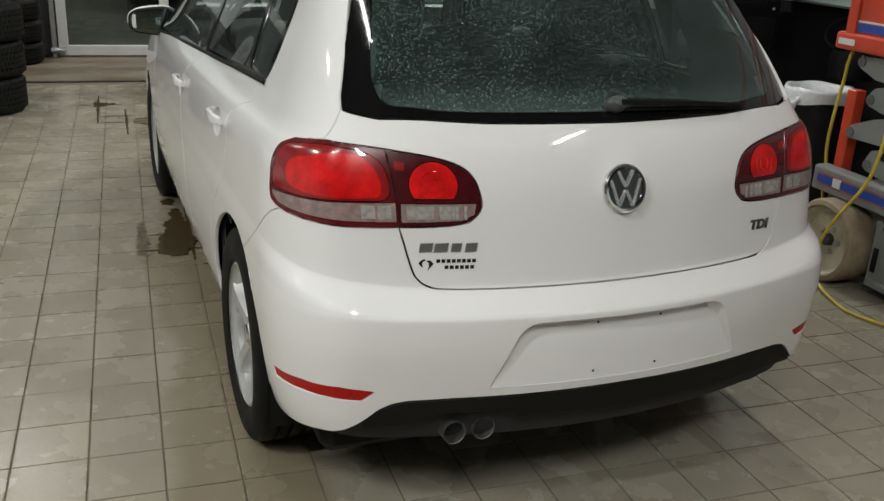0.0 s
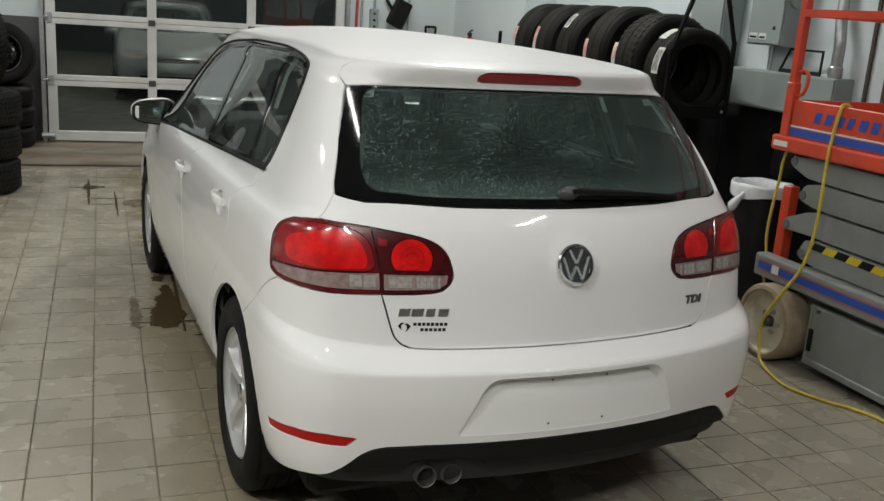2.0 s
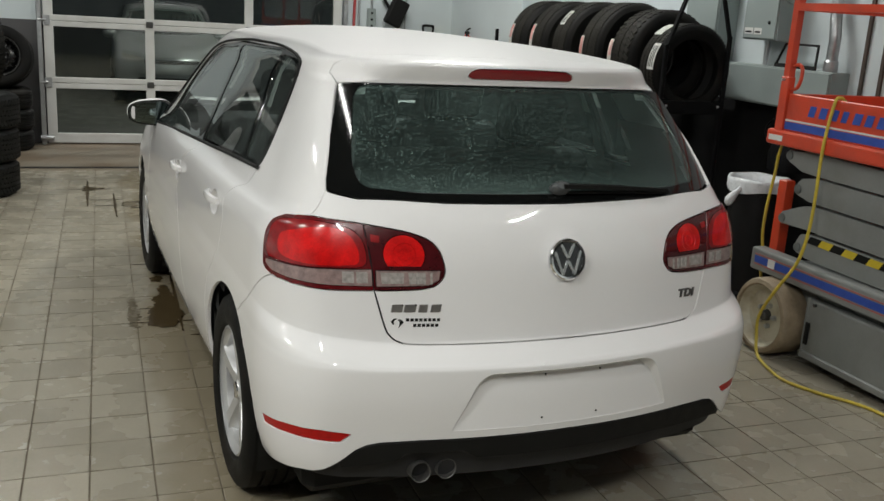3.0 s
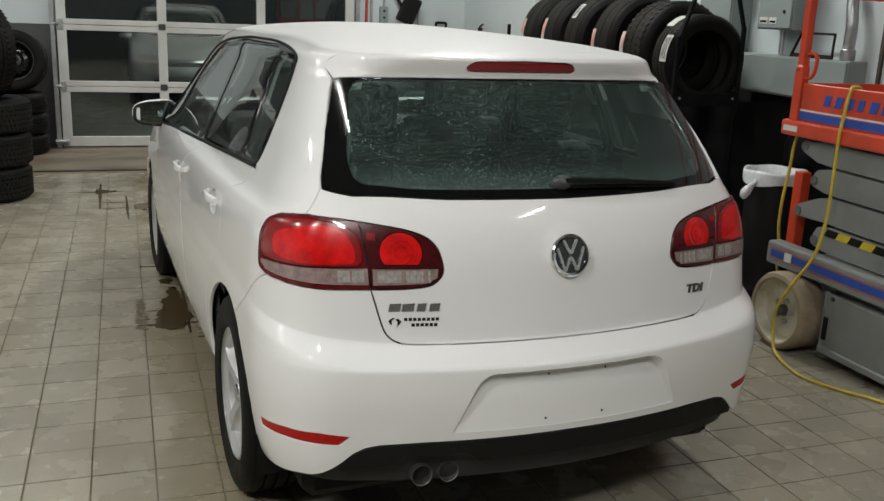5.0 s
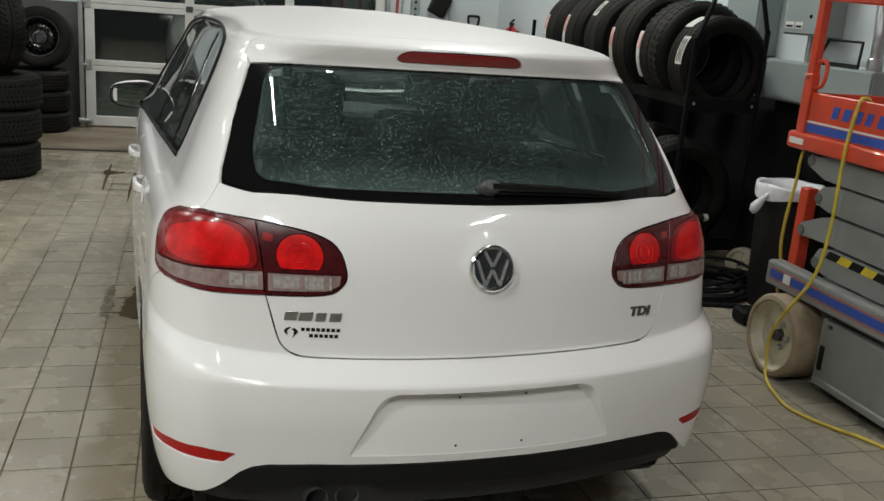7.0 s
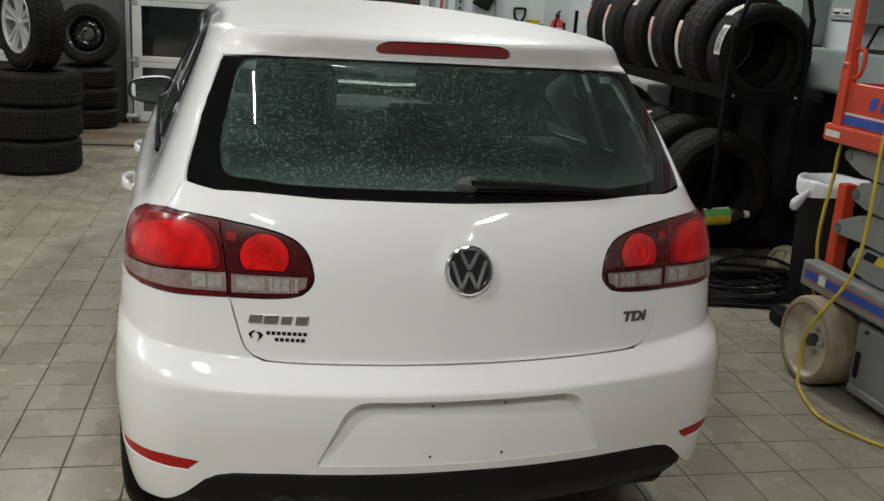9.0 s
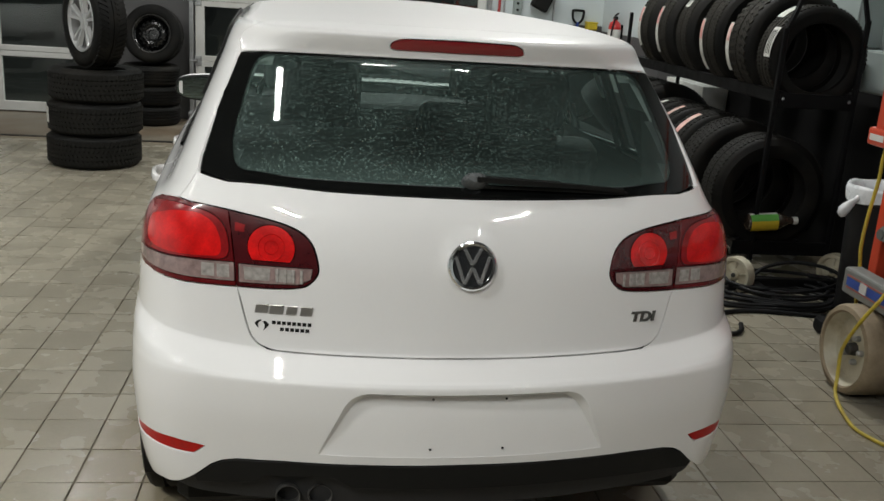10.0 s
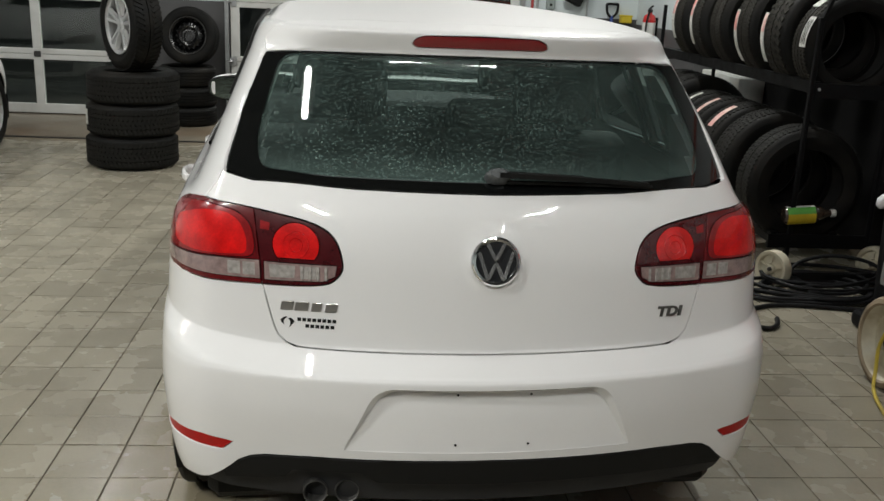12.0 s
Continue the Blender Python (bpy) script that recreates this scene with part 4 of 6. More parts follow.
    # doors, windows
    for s, left in ((0, True), (1, False)):
        sx = -1 if left else 1
        for nm, polys, hy, hz in (("rear_door", doors[0], 1.112, 0.898), ("front_door", doors[1], 1.905, 0.866)):
            oval = side([(hy + 0.062 * math.cos(a), hz - 0.008 + 0.040 * math.sin(a)) for a in np.linspace(0, 2 * math.pi, 28, endpoint=False)], left)
            d = panel(nm, polys[s], paint, car, [oval], step=(3, 5), gap=0.003)
            f = on_body(side([(hy, hz)], left))[0]
            bm = bmesh.new()
            pts = []
            for t in np.linspace(-1, 1, 13):
                bow = 0.020 * (1 - abs(t) ** 3.0)
                pts.append((f[0] + sx * (bow + 0.004), f[1] + t * 0.088, f[2] + 0.010 + 0.004 * (1 - t * t)))
            sec = []
            for j, p in enumerate(pts):
                t = -1 + 2 * j / 12
                hh, dd = 0.017 * (1 - 0.35 * t * t), 0.008
                sec.append([bm.verts.new((p[0] + sx * dd * cx, p[1], p[2] + hh * cz)) for cx, cz in ((1, 0), (0.7, 0.75), (-0.5, 1), (-1, 0.4), (-1, -0.4), (-0.5, -1), (0.7, -0.75))])
            for p, q in zip(sec, sec[1:]):
                for i in range(7):
                    bm.faces.new((p[i], p[(i + 1) % 7], q[(i + 1) % 7], q[i]))
            bm.faces.new(sec[0])
            bm.faces.new(sec[-1])
            part("door_handle", bm, paint, d, smooth=True, angle=0.9)
            rim_pts, rim_nor = on_body(oval), on_body(oval, NORMAL)
            mid, rows_b = rim_pts.mean(0), ((1.0, 0.001), (0.93, 0.010), (0.78, 0.020), (0.50, 0.027), (0.15, 0.030))
            bowl = [mid + (p - mid) * k - n * e for k, e in rows_b for p, n in zip(rim_pts, rim_nor)]
            no = len(oval)
            mesh_ob("handle_cup", bowl, [(r * no + k, r * no + (k + 1) % no, (r + 1) * no + (k + 1) % no, (r + 1) * no + k) for r in range(4) for k in range(no)] + [tuple(4 * no + k for k in range(no))], paint, d)
        panes = [side(soft(p, 0.025), left) for p in PANES]
        wf = panel("window_frame", wins[s], BLACK_GLOSS, car, panes, label="black window surround and pillars", lift=-0.002, gap=0.001)
        for nm, p in zip(("quarter_window", "rear_side_window", "front_side_window"), panes):
            g = panel(nm, p, SIDE_GLASS, wf, lift=-0.005, gap=0, rim=False)
            g.visible_shadow = False
        edge = [Vector(v) + Vector((sx * 0.006, 0, -0.004)) for v in on_body(side([(2.84, 0.947), (2.2, 0.986), (1.8, 1.008), (1.416, 1.030), (1.1, 1.047), (0.83, 1.059)], left))]
        tube(edge, 0.0065, wf, "belt_trim", BLACK_TRIM, "black rubber window seal")
        top = [Vector(v) + Vector((sx * 0.003, 0, 0.002)) for v in on_body(side(np.array([(0.815, 1.20), (0.832, 1.342), (0.874, 1.392), (1.13, 1.416), (1.45, 1.416), (1.70, 1.410), (2.15, 1.372), (2.45, 1.278), (2.80, 0.985)]), left))]
        tube(top, 0.005, wf, "roof_trim", BLACK_TRIM, "black rubber window seal")
        # mirror
        bm = bmesh.new()
        bmesh.ops.create_uvsphere(bm, u_segments=24, v_segments=14, radius=1, matrix=Matrix.Translation((sx * 0.832, 2.88, 0.985)) @ Matrix.Rotation(radians(sx * 14), 4, "Z") @ Matrix.Diagonal((0.105, 0.085, 0.072, 1)))
        for v in bm.verts:
            dx, dz = (v.co.x - sx * 0.832) / 0.105, (v.co.z - 0.985) / 0.072
            k = (abs(dx) ** 3.2 + abs(dz) ** 3.2) ** (1 / 3.2)
            rr = math.hypot(dx, dz)
            if k > 1e-3 and rr > 0.2:
                f = 1 + (rr / k - 1) * 0.75
                v.co.x, v.co.z = sx * 0.832 + dx * f * 0.113, 0.985 + dz * f * (0.066 - 0.012 * dx * sx)
            v.co.y = max(v.co.y, 2.845)
        hs = part("mirror_housing", bm, paint, car, "white door mirror housing", True, 0.8)
        outline = [((abs(math.cos(a)) ** 0.62) * math.copysign(1, math.cos(a)), (abs(math.sin(a)) ** 0.62) * math.copysign(1, math.sin(a))) for a in np.linspace(0, 2 * math.pi, 40, endpoint=False)]
        gl = bmesh.new()
        gl.faces.new([gl.verts.new((sx * 0.835 + 0.100 * a, 2.8405 + sx * 0.07 * 0.088 * a, 0.984 + b * (0.055 - 0.009 * a * sx))) for a, b in outline])
        part("mirror_glass", gl, MIRROR, hs, "mirror glass")
        rb = bmesh.new()
        ra = [rb.verts.new((sx * 0.835 + 0.100 * a, 2.839 + sx * 0.07 * 0.088 * a, 0.984 + b * (0.055 - 0.009 * a * sx))) for a, b in outline]
        rc = [rb.verts.new((sx * 0.833 + 0.109 * a, 2.848, 0.984 + b * (0.063 - 0.010 * a * sx))) for a, b in outline]
        for k in range(40):
            rb.faces.new((ra[k], ra[(k + 1) % 40], rc[(k + 1) % 40], rc[k]))
        part("mirror_rim", rb, BLACK_TRIM, hs, smooth=True)
        part("mirror_foot", box(min(sx * 0.70, sx * 0.79), 2.84, 0.930, max(sx * 0.70, sx * 0.79), 2.91, 0.975, 0.012), BLACK_TRIM, hs)
        for y in (BACK_WHEEL, FRONT_WHEEL):
            car_wheel(car, sx * 0.722, y, sx)
            lin = lathe([(ARCH_R + 0.012, 0), (ARCH_R + 0.006, 0.30)], 40, m=Matrix.Translation((sx * 0.80, y, WHEEL_R)) @ Matrix.Rotation(radians(-90 * sx), 4, "Y"))
            bmesh.ops.delete(lin, geom=[v for v in lin.verts if v.co.z < 0.2], context="VERTS")
            part("arch_liner", lin, BLACK_TRIM, car)
    for h in shields:
        panel("windscreen", h, WINDSCREEN if rear_badges else SIDE_GLASS, car, lift=-0.003, gap=0, rim=False, step=(4, 5)).visible_shadow = False
    for h in bonnets:
        panel("bonnet", h, paint, car, step=(3, 5), gap=0.0)
    for h in heads:
        panel("headlight", h, LENS_BRIGHT, car, label="clear headlight", lift=0.002)
    for h, i in zip(grilles, intakes):
        panel("grille", h, BLACK_TRIM, car, lift=-0.01)
        panel("air_intake", i, BLACK_TRIM, car, lift=-0.02)
    # inside
    step_r, step_c = 4, 4
    rows, cols = range(20, NL - 3, step_r), list(range(0, NC, step_c))
    cen = np.array([(c + step_c / 2, r + step_r / 2) for r in rows for c in cols])
    cut = np.zeros(len(cen), bool)
    for poly in [glass_in] + shields + [side(soft(p, 0.02), s) for p in PANES for s in (True, False)] + arches:
        cut |= inside(cen, np.array(poly))
    inner = BODY - NORMAL * 0.03
    for nm, lo_r, hi_r, mat in (("inner_trim", 0, 198, INTERIOR), ("headliner", 198, 999, HEADLINER)):
        fcs, k = [], 0
        for r in rows:
            for c in cols:
                if not cut[k] and lo_r <= r < hi_r and c + step_c < NC and r + step_r < NL:
                    fcs.append((r * NC + c, (r + step_r) * NC + c, (r + step_r) * NC + c + step_c, r * NC + c + step_c))
                k += 1
        used = sorted({v for f in fcs for v in f})
        ix = {v: n for n, v in enumerate(used)}
        flat = inner.reshape(-1, 3)
        mesh_ob(nm, [flat[v] for v in used], [tuple(ix[v] for v in f) for f in fcs], mat, car)
    part("underbody", box(-0.70, 0.30, 0.19, 0.70, 3.95, 0.30, 0.03), BLACK_TRIM, car)
    part("cargo_floor", box(-0.60, 0.22, 0.55, 0.60, 1.15, 0.60), INTERIOR, car)
    part("dashboard", box(-0.68, 2.72, 0.70, 0.68, 3.25, 0.96, 0.05, segments=3), INTERIOR, car)
    wheel = lathe([(0.178 + 0.014 * math.cos(a), 0.014 * math.sin(a)) for a in np.linspace(0, 2 * math.pi, 9)], 32,
                  m=Matrix.Translation((-0.36, 2.58, 0.98)) @ Matrix.Rotation(radians(-65), 4, "X"))
    part("steering_wheel", wheel, BLACK_TRIM, car, smooth=True)

    def seat(x0, x1, y, base, top, tilt, heads_x):
        bm = box(x0, -0.07, 0, x1, 0.07, top - base, 0.05, segments=3)
        s = part("seat_back", bm, INTERIOR, car, "dark cloth seat back", True)
        s.matrix_local = pose(0, y, base, tilt, 0, 0)
        for hx in heads_x:
            b2 = box(hx - 0.135, -0.05, 0, hx + 0.135, 0.05, 0.19, 0.045, segments=3)
            h = part("headrest", b2, INTERIOR, s, "dark cloth headrest", True)
            h.matrix_local = pose(0, 0, top - base + 0.035)
            for px in (-0.05, 0.05):
                part("headrest_post", rod((hx + px, 0, -0.05), (hx + px, 0, 0.02), 0.006), CHROME, h)
        part("seat_cushion", box(x0, 0.02, 0.0, x1, 0.55, 0.14, 0.05, segments=3), INTERIOR, s, smooth=True).matrix_local = pose(0, 0, 0.0, -tilt)

    seat(-0.62, 0.62, 1.22, 0.48, 1.09, 14, (-0.33, 0.35))
    seat(-0.62, -0.12, 2.02, 0.46, 1.10, 16, (-0.37,))
    seat(0.12, 0.62, 2.02, 0.46, 1.10, 16, (0.37,))
    # outlets
    for x in (-0.419, -0.341):
        pipe = lathe([(0.029, -0.20), (0.0300, 0.0), (0.0295, 0.004), (0.0270, 0.002), (0.026, -0.16), (0.0005, -0.16)], 28,
                     m=Matrix.Translation((x, 0.118, 0.322)) @ Matrix.Rotation(radians(86), 4, "X"))
        part("exhaust_tip", pipe, EXHAUST_STEEL, car, "dull steel exhaust tip", True)
    part("silencer", rod((-0.55, 0.42, 0.31), (0.30, 0.42, 0.31), 0.085, n=20), DARK_METAL, car)
    # wiper
    f = rear_frame(0.012, 1.090, 0.004)
    wp = part("rear_wiper", lathe([(0.0005, 0.024), (0.014, 0.022), (0.021, 0.012), (0.023, -0.006)], 24, m=f @ Matrix.Diagonal((1.45, 0.85, 1, 1))), DUSTY_BLACK, gt, "black rear wiper with a dusty cap", True)
    a, b = f @ Vector((0.0, 0, 0.016)), rear_frame(0.395, 1.068, 0.014).translation
    arm = bar(a, a.lerp(b, 0.55) + Vector((0, -0.010, 0.004)), 0.026, 0.012)
    bar(a.lerp(b, 0.5) + Vector((0, -0.010, 0.004)), b, 0.014, 0.010, arm)
    part("wiper_arm", arm, BLACK_TRIM, wp)
    p0, p1 = rear_frame(0.03, 1.078, 0.006).translation, rear_frame(0.41, 1.064, 0.006).translation
    pm = rear_frame(0.22, 1.074, 0.006).translation
    tube([p0, pm, p1], 0.005, wp, "wiper_blade", BLACK_TRIM)
    if rear_badges:
        f = rear_frame(0.0, 0.906, 0.0055)
        em = part("emblem", lathe([(0.0005, 0.004), (0.050, 0.004), (0.052, 0.002), (0.054, -0.002)], 40, m=f), EMBLEM_DARK, gt, "round dark emblem with chrome ring", True)
        part("emblem_ring", lathe([(0.0475, 0.003), (0.0488, 0.0080), (0.0545, 0.0092), (0.0590, 0.005), (0.0605, -0.002)], 48, m=f), CHROME, em, smooth=True)
        strokes = (((-0.021, 0.043), (-0.0005, 0.004)), ((0.021, 0.043), (0.0005, 0.004)), ((-0.041, 0.023), (-0.019, -0.043)), ((-0.019, -0.043), (-0.0005, -0.003)), ((0.0005, -0.003), (0.019, -0.043)), ((0.019, -0.043), (0.041, 0.023)))
        for (ax, ay), (bx, by) in strokes:
            bm = bar((ax, ay, 0.006), (bx, by, 0.006), 0.0086, 0.006)
            bmesh.ops.bevel(bm, geom=list(bm.edges), offset=0.002, segments=2, affect="EDGES")
            st = part("emblem_bar", bm, CHROME_SATIN, em, smooth=True, angle=1.2)
            st.matrix_local = f
        # model badge as plain chrome blocks
        for k, w in enumerate((0.034, 0.036, 0.027, 0.031)):
            f = rear_frame(-0.487 + k * 0.0345, 0.784, 0.001)
            bm = box(-w * 0.45, -0.0105, 0, w * 0.45, 0.0105, 0.003, 0.0012)
            for v in bm.verts:
                v.co.x += 0.2 * v.co.y
            part("badge_block", bm, CHROME_DULL, gt).matrix_local = f
        letters("TDI", 0.034, 0.0015, EXHAUST_STEEL, gt, "badge_letters", rear_frame(0.425, 0.758, 0.001) @ Matrix.Diagonal((1.28, 1, 1, 1)), 1.04, 0.15)
        # dealer sticker as a plain mark and two bars of strokes
        f = rear_frame(-0.487, 0.744, 0.0006)
        for nm, run in (("sticker", [(-0.017, 0.004), (-0.011, 0.010), (-0.003, 0.013), (0.0, 0.011), (-0.007, 0.006), (-0.009, 0.001), (-0.007, -0.007), (-0.013, -0.003)]),
                        ("sticker_mark", [(0.001, 0.008), (0.008, 0.010), (0.013, 0.007), (0.018, 0.001), (0.010, -0.008), (0.003, -0.015), (0.007, -0.006), (0.007, 0.001), (0.005, 0.005)])):
            bm = bmesh.new()
            bm.faces.new([bm.verts.new((x, y, 0)) for x, y in run])
            up = bmesh.ops.extrude_face_region(bm, geom=list(bm.faces))
            for v in up["geom"]:
                if isinstance(v, bmesh.types.BMVert):
                    v.co.z = 0.0006
            part(nm, bm, BLACK_TRIM, gt, "black dealer sticker mark").matrix_local = f
        for x0, n, z in ((-0.459, 8, 0.752), (-0.440, 6, 0.737)):
            for k in range(n):
                f = rear_frame(x0 + k * 0.0118, z, 0.0006)
                bm = box(-0.0045, -0.0042, 0, 0.0045, 0.0042, 0.0005)
                part("sticker_stroke", bm, BLACK_TRIM, gt).matrix_local = f
    return car


DUSTY_BLACK = surf("dusty_black_plastic", (0.075, 0.08, 0.082), 0.55, var=0.3, scale=30)
MIRROR = surf("mirror_silver", (0.21, 0.27, 0.27), 0.02, metal=1.0, var=0.01, rvar=0.0)
EMBLEM_DARK = surf("emblem_black", (0.02, 0.021, 0.023), 0.2, var=0.1, coat=0.8)
CHROME_SATIN = surf("soft_chrome", (0.66, 0.66, 0.66), 0.22, metal=0.85, var=0.05)
CHROME_DULL = surf("satin_chrome", (0.42, 0.41, 0.40), 0.3, metal=0.9, var=0.08)
CAR_POSE = pose(0, 0, 0, 0, 0, 3.3)
hatchback(CAR_POSE, "white five-door hatchback parked on grey floor tiles, dusty rear window", PAINT)

# ---- tyres ----
STICK_WHITE = surf("white_label", (0.62, 0.62, 0.58), 0.5, var=0.2, scale=60, stain=(0.1, 0.1, 0.1), stain_amount=0.6, stain_scale=55)
STICK_RED = surf("red_and_white_label", (0.55, 0.22, 0.20), 0.5, var=0.25, scale=30, stain=(0.62, 0.60, 0.55), stain_amount=0.9, stain_scale=9)
LABEL_GREEN = surf("green_label", (0.10, 0.36, 0.06), 0.4, var=0.15, scale=20)
YELLOW = surf("yellow_plastic", (0.62, 0.47, 0.03), 0.45, var=0.12, scale=15)
ORANGE = surf("orange_enamel", (0.64, 0.062, 0.022), 0.38, var=0.10, scale=5, stain=(0.30, 0.05, 0.03), stain_amount=0.5, stain_scale=7, coat=0.2)
LIFT_GREY = surf("grey_enamel", (0.235, 0.245, 0.235), 0.45, var=0.10, scale=6, stain=(0.13, 0.125, 0.115), stain_amount=0.5, stain_scale=6)
LIFT_DARK = surf("dark_grey_enamel", (0.13, 0.14, 0.135), 0.5, var=0.12, scale=6, stain=(0.07, 0.07, 0.065), stain_amount=0.5, stain_scale=5)
CREAM = surf("cream_enamel", (0.60, 0.56, 0.44), 0.45, var=0.10, scale=12, stain=(0.30, 0.23, 0.13), stain_amount=0.7, stain_scale=11)
TAN_RUBBER = surf("tan_solid_rubber", (0.33, 0.26, 0.175), 0.7, var=0.2, scale=16, bump=0.001, bscale=90, stain=(0.14, 0.10, 0.06), stain_amount=0.8, stain_scale=9)
BLUE = surf("blue_stripe", (0.03, 0.075, 0.36), 0.4, var=0.15, scale=30)
RED_STRIPE = surf("red_stripe", (0.45, 0.06, 0.06), 0.4, var=0.15, scale=30)
WHITE_VINYL = surf("white_vinyl", (0.66, 0.66, 0.63), 0.4, var=0.08, scale=20)
BLACK_RIM = surf("black_rim_enamel", (0.006, 0.006, 0.0062), 0.26, var=0.15, scale=20, rvar=0.05)
BLACK_STEEL = surf("black_rack_steel", (0.007, 0.007, 0.0075), 0.5, spec=0.10, var=0.25, scale=14)
PANEL_GREY = surf("grey_cabinet_enamel", (0.27, 0.31, 0.30), 0.4, var=0.05, scale=4)
STEEL = surf("galvanised_steel", (0.48, 0.49, 0.50), 0.38, metal=0.8, var=0.15, scale=25)
BAG = surf("white_bin_liner", (0.72, 0.74, 0.76), 0.3, var=0.06, scale=25, bump=0.003, bscale=35)
BIN = surf("black_bin_plastic", (0.011, 0.011, 0.012), 0.5, spec=0.25, var=0.15, scale=12)
HOSE = surf("black_hose", (0.008, 0.008, 0.009), 0.5, spec=0.25, var=0.2, scale=20)
CABLE = surf("yellow_cable", (0.60, 0.46, 0.05), 0.45, var=0.12, scale=40, stain=(0.25, 0.19, 0.06), stain_amount=0.5, stain_scale=12)
RED_PAINT = surf("red_extinguisher", (0.55, 0.02, 0.02), 0.3, var=0.08, coat=0.6)
PUDDLE = surf("oily_water", (0.062, 0.043, 0.020), 0.22, var=0.2, scale=8, rvar=0.05)
DAMP = surf("damp_brown_stain", (0.135, 0.112, 0.075), 0.25, var=0.2, scale=8)
BROWN = surf("brown_strip", (0.06, 0.04, 0.03), 0.6, var=0.2)


def loose_tyre(name, r, w, rim_r, lugs=0, grooves=3, tread_material=None):
    """A tyre round its x axis, open in the middle."""
    h = w / 2
    prof = [(r - 0.03, -h * 0.55), (rim_r + 0.03, -h * 0.80), (rim_r, -h * 0.72), (rim_r + 0.004, -h * 0.88), (rim_r + (r - rim_r) * 0.3, -h * 0.99), (rim_r + (r - rim_r) * 0.62, -h), (r - 0.045, -h * 0.985), (r - 0.022, -h * 0.92), (r - 0.009, -h * 0.82), (r - 0.002, -h * 0.70)]
    tread = []
    for g in range(grooves):
        c = -h * 0.74 + (g + 1) * (2 * h * 0.74) / (grooves + 1)
        tread += [(r + 0.002, c - 0.007), (r - 0.008, c - 0.0045), (r - 0.008, c + 0.0045), (r + 0.002, c + 0.007)]
    prof = prof + tread + [(a, -b) for a, b in reversed(prof)] + [prof[0]]
    bm = lathe(prof, 64, m=Matrix.Rotation(radians(90), 4, "Y"))
    lb = bmesh.new()
    for k in range(lugs):
        for sgn in (-1, 1):
            for inner in (0, 1):
                a = 2 * math.pi * (k + (0.5 if sgn > 0 else 0) + 0.25 * inner) / lugs
                mm = (Matrix.Rotation(a, 4, "X") @ Matrix.Translation((sgn * h * (0.20 if inner else 0.57), 0, r - 0.0035))
                      @ Matrix.Rotation(radians(30 * sgn), 4, "Z") @ Matrix.Diagonal((h * 0.36, 2 * math.pi * r / lugs * 0.62, 0.011, 1)))
                bmesh.ops.create_cube(lb, size=1, matrix=mm)
    t = part(name, bm, RUBBER, None, "", True, 0.5)
    if lugs:
        tagged(part("tread", lb, tread_material or TREAD_LIT, t), kind="stuff")
    return t


def sticker(tyre, r, x0, x1, a0, a1, material, text_bars=True):
    """A paper label stuck on the tread; a: degrees round the axle from the top."""
    verts, faces = [], []
    n = 10
    for i in range(n + 1):
        a = radians(a0 + (a1 - a0) * i / n)
        for x in (x0, x1):
            for rr in (r + 0.003, r + 0.0052):
                verts.append((x, rr * math.sin(a), rr * math.cos(a)))
    for i in range(n):
        o = i * 4
        faces += [(o + 1, o + 3, o + 7, o + 5), (o, o + 4, o + 6, o + 2), (o, o + 1, o + 5, o + 4), (o + 2, o + 6, o + 7, o + 3)]
    s = mesh_ob("label", verts, faces, material, tyre, False)
    if text_bars:
        bars_v, bars_f = [], []
        for k in range(3):
            xa = x0 + (x1 - x0) * (0.2 + 0.25 * k)
            xb = xa + (x1 - x0) * 0.12
            o = len(bars_v)
            for i in range(n - 1):
                a = radians(a0 + (a1 - a0) * (i + 1) / n)
                for x in (xa, xb):
                    bars_v.append((x, (r + 0.0062) * math.sin(a), (r + 0.0062) * math.cos(a)))
            for i in range(n - 2):
                bars_f.append((o + 2 * i, o + 2 * i + 1, o + 2 * i + 3, o + 2 * i + 2))
        mesh_ob("print", bars_v, bars_f, BLACK_TRIM, s, False)
    return s


RACK_LABEL = "new black car tyre standing in a black steel rack"
kinds = [loose_tyre("tyre", 0.287, 0.215, 0.190, lugs=76), loose_tyre("tyre", 0.322, 0.305, 0.185, lugs=44, grooves=1), loose_tyre("tyre", 0.340, 0.265, 0.215, lugs=84, grooves=5)]
order = [0, 1, 2, 2, 2, 2]
labels_top = {0: (-0.095, -0.02, -92, -58, STICK_WHITE), 1: (0.098, 0.143, -122, -70, STICK_RED), 2: (0.065, 0.105, -130, -74, STICK_RED), 3: (0.0, 0.07, -62, -40, STICK_WHITE),
              4: (0.045, 0.09, -120, -64, STICK_RED), 5: (0.045, 0.09, -116, -66, STICK_RED)}
for k, (kd, y) in enumerate(zip(order, (3.145, 3.45, 3.87, 4.31, 4.73, 5.14))):
    src = kinds[kd]
    rr = (0.287, 0.322, 0.340)[kd]
    m = pose(2.37, y, 1.092 + math.sqrt(rr * rr - 0.04)) @ pose(0, 0, 0, 0, 0, 90 + (k % 3 - 1) * 2.0) 
    t = copy_thing(src, m)
    tagged(t, RACK_LABEL, "tyre", "tyres on the rack")
    if k in labels_top:
        x0, x1, a0, a1, mt = labels_top[k]
        red = mt is STICK_RED
        sticker(t, rr, x0, x1, -a0, -a1, STICK_WHITE, not red)
        if red:
            sticker(t, rr + 0.001, x0 + 0.003, x1 - 0.003, -a1 - 0.38 * (a0 - a1), -a1 - 0.03 * (a0 - a1), STICK_RED, False)
    if k == 0:
        sticker(t, rr, 0.0, 0.085, 20, 44, STICK_WHITE, False)
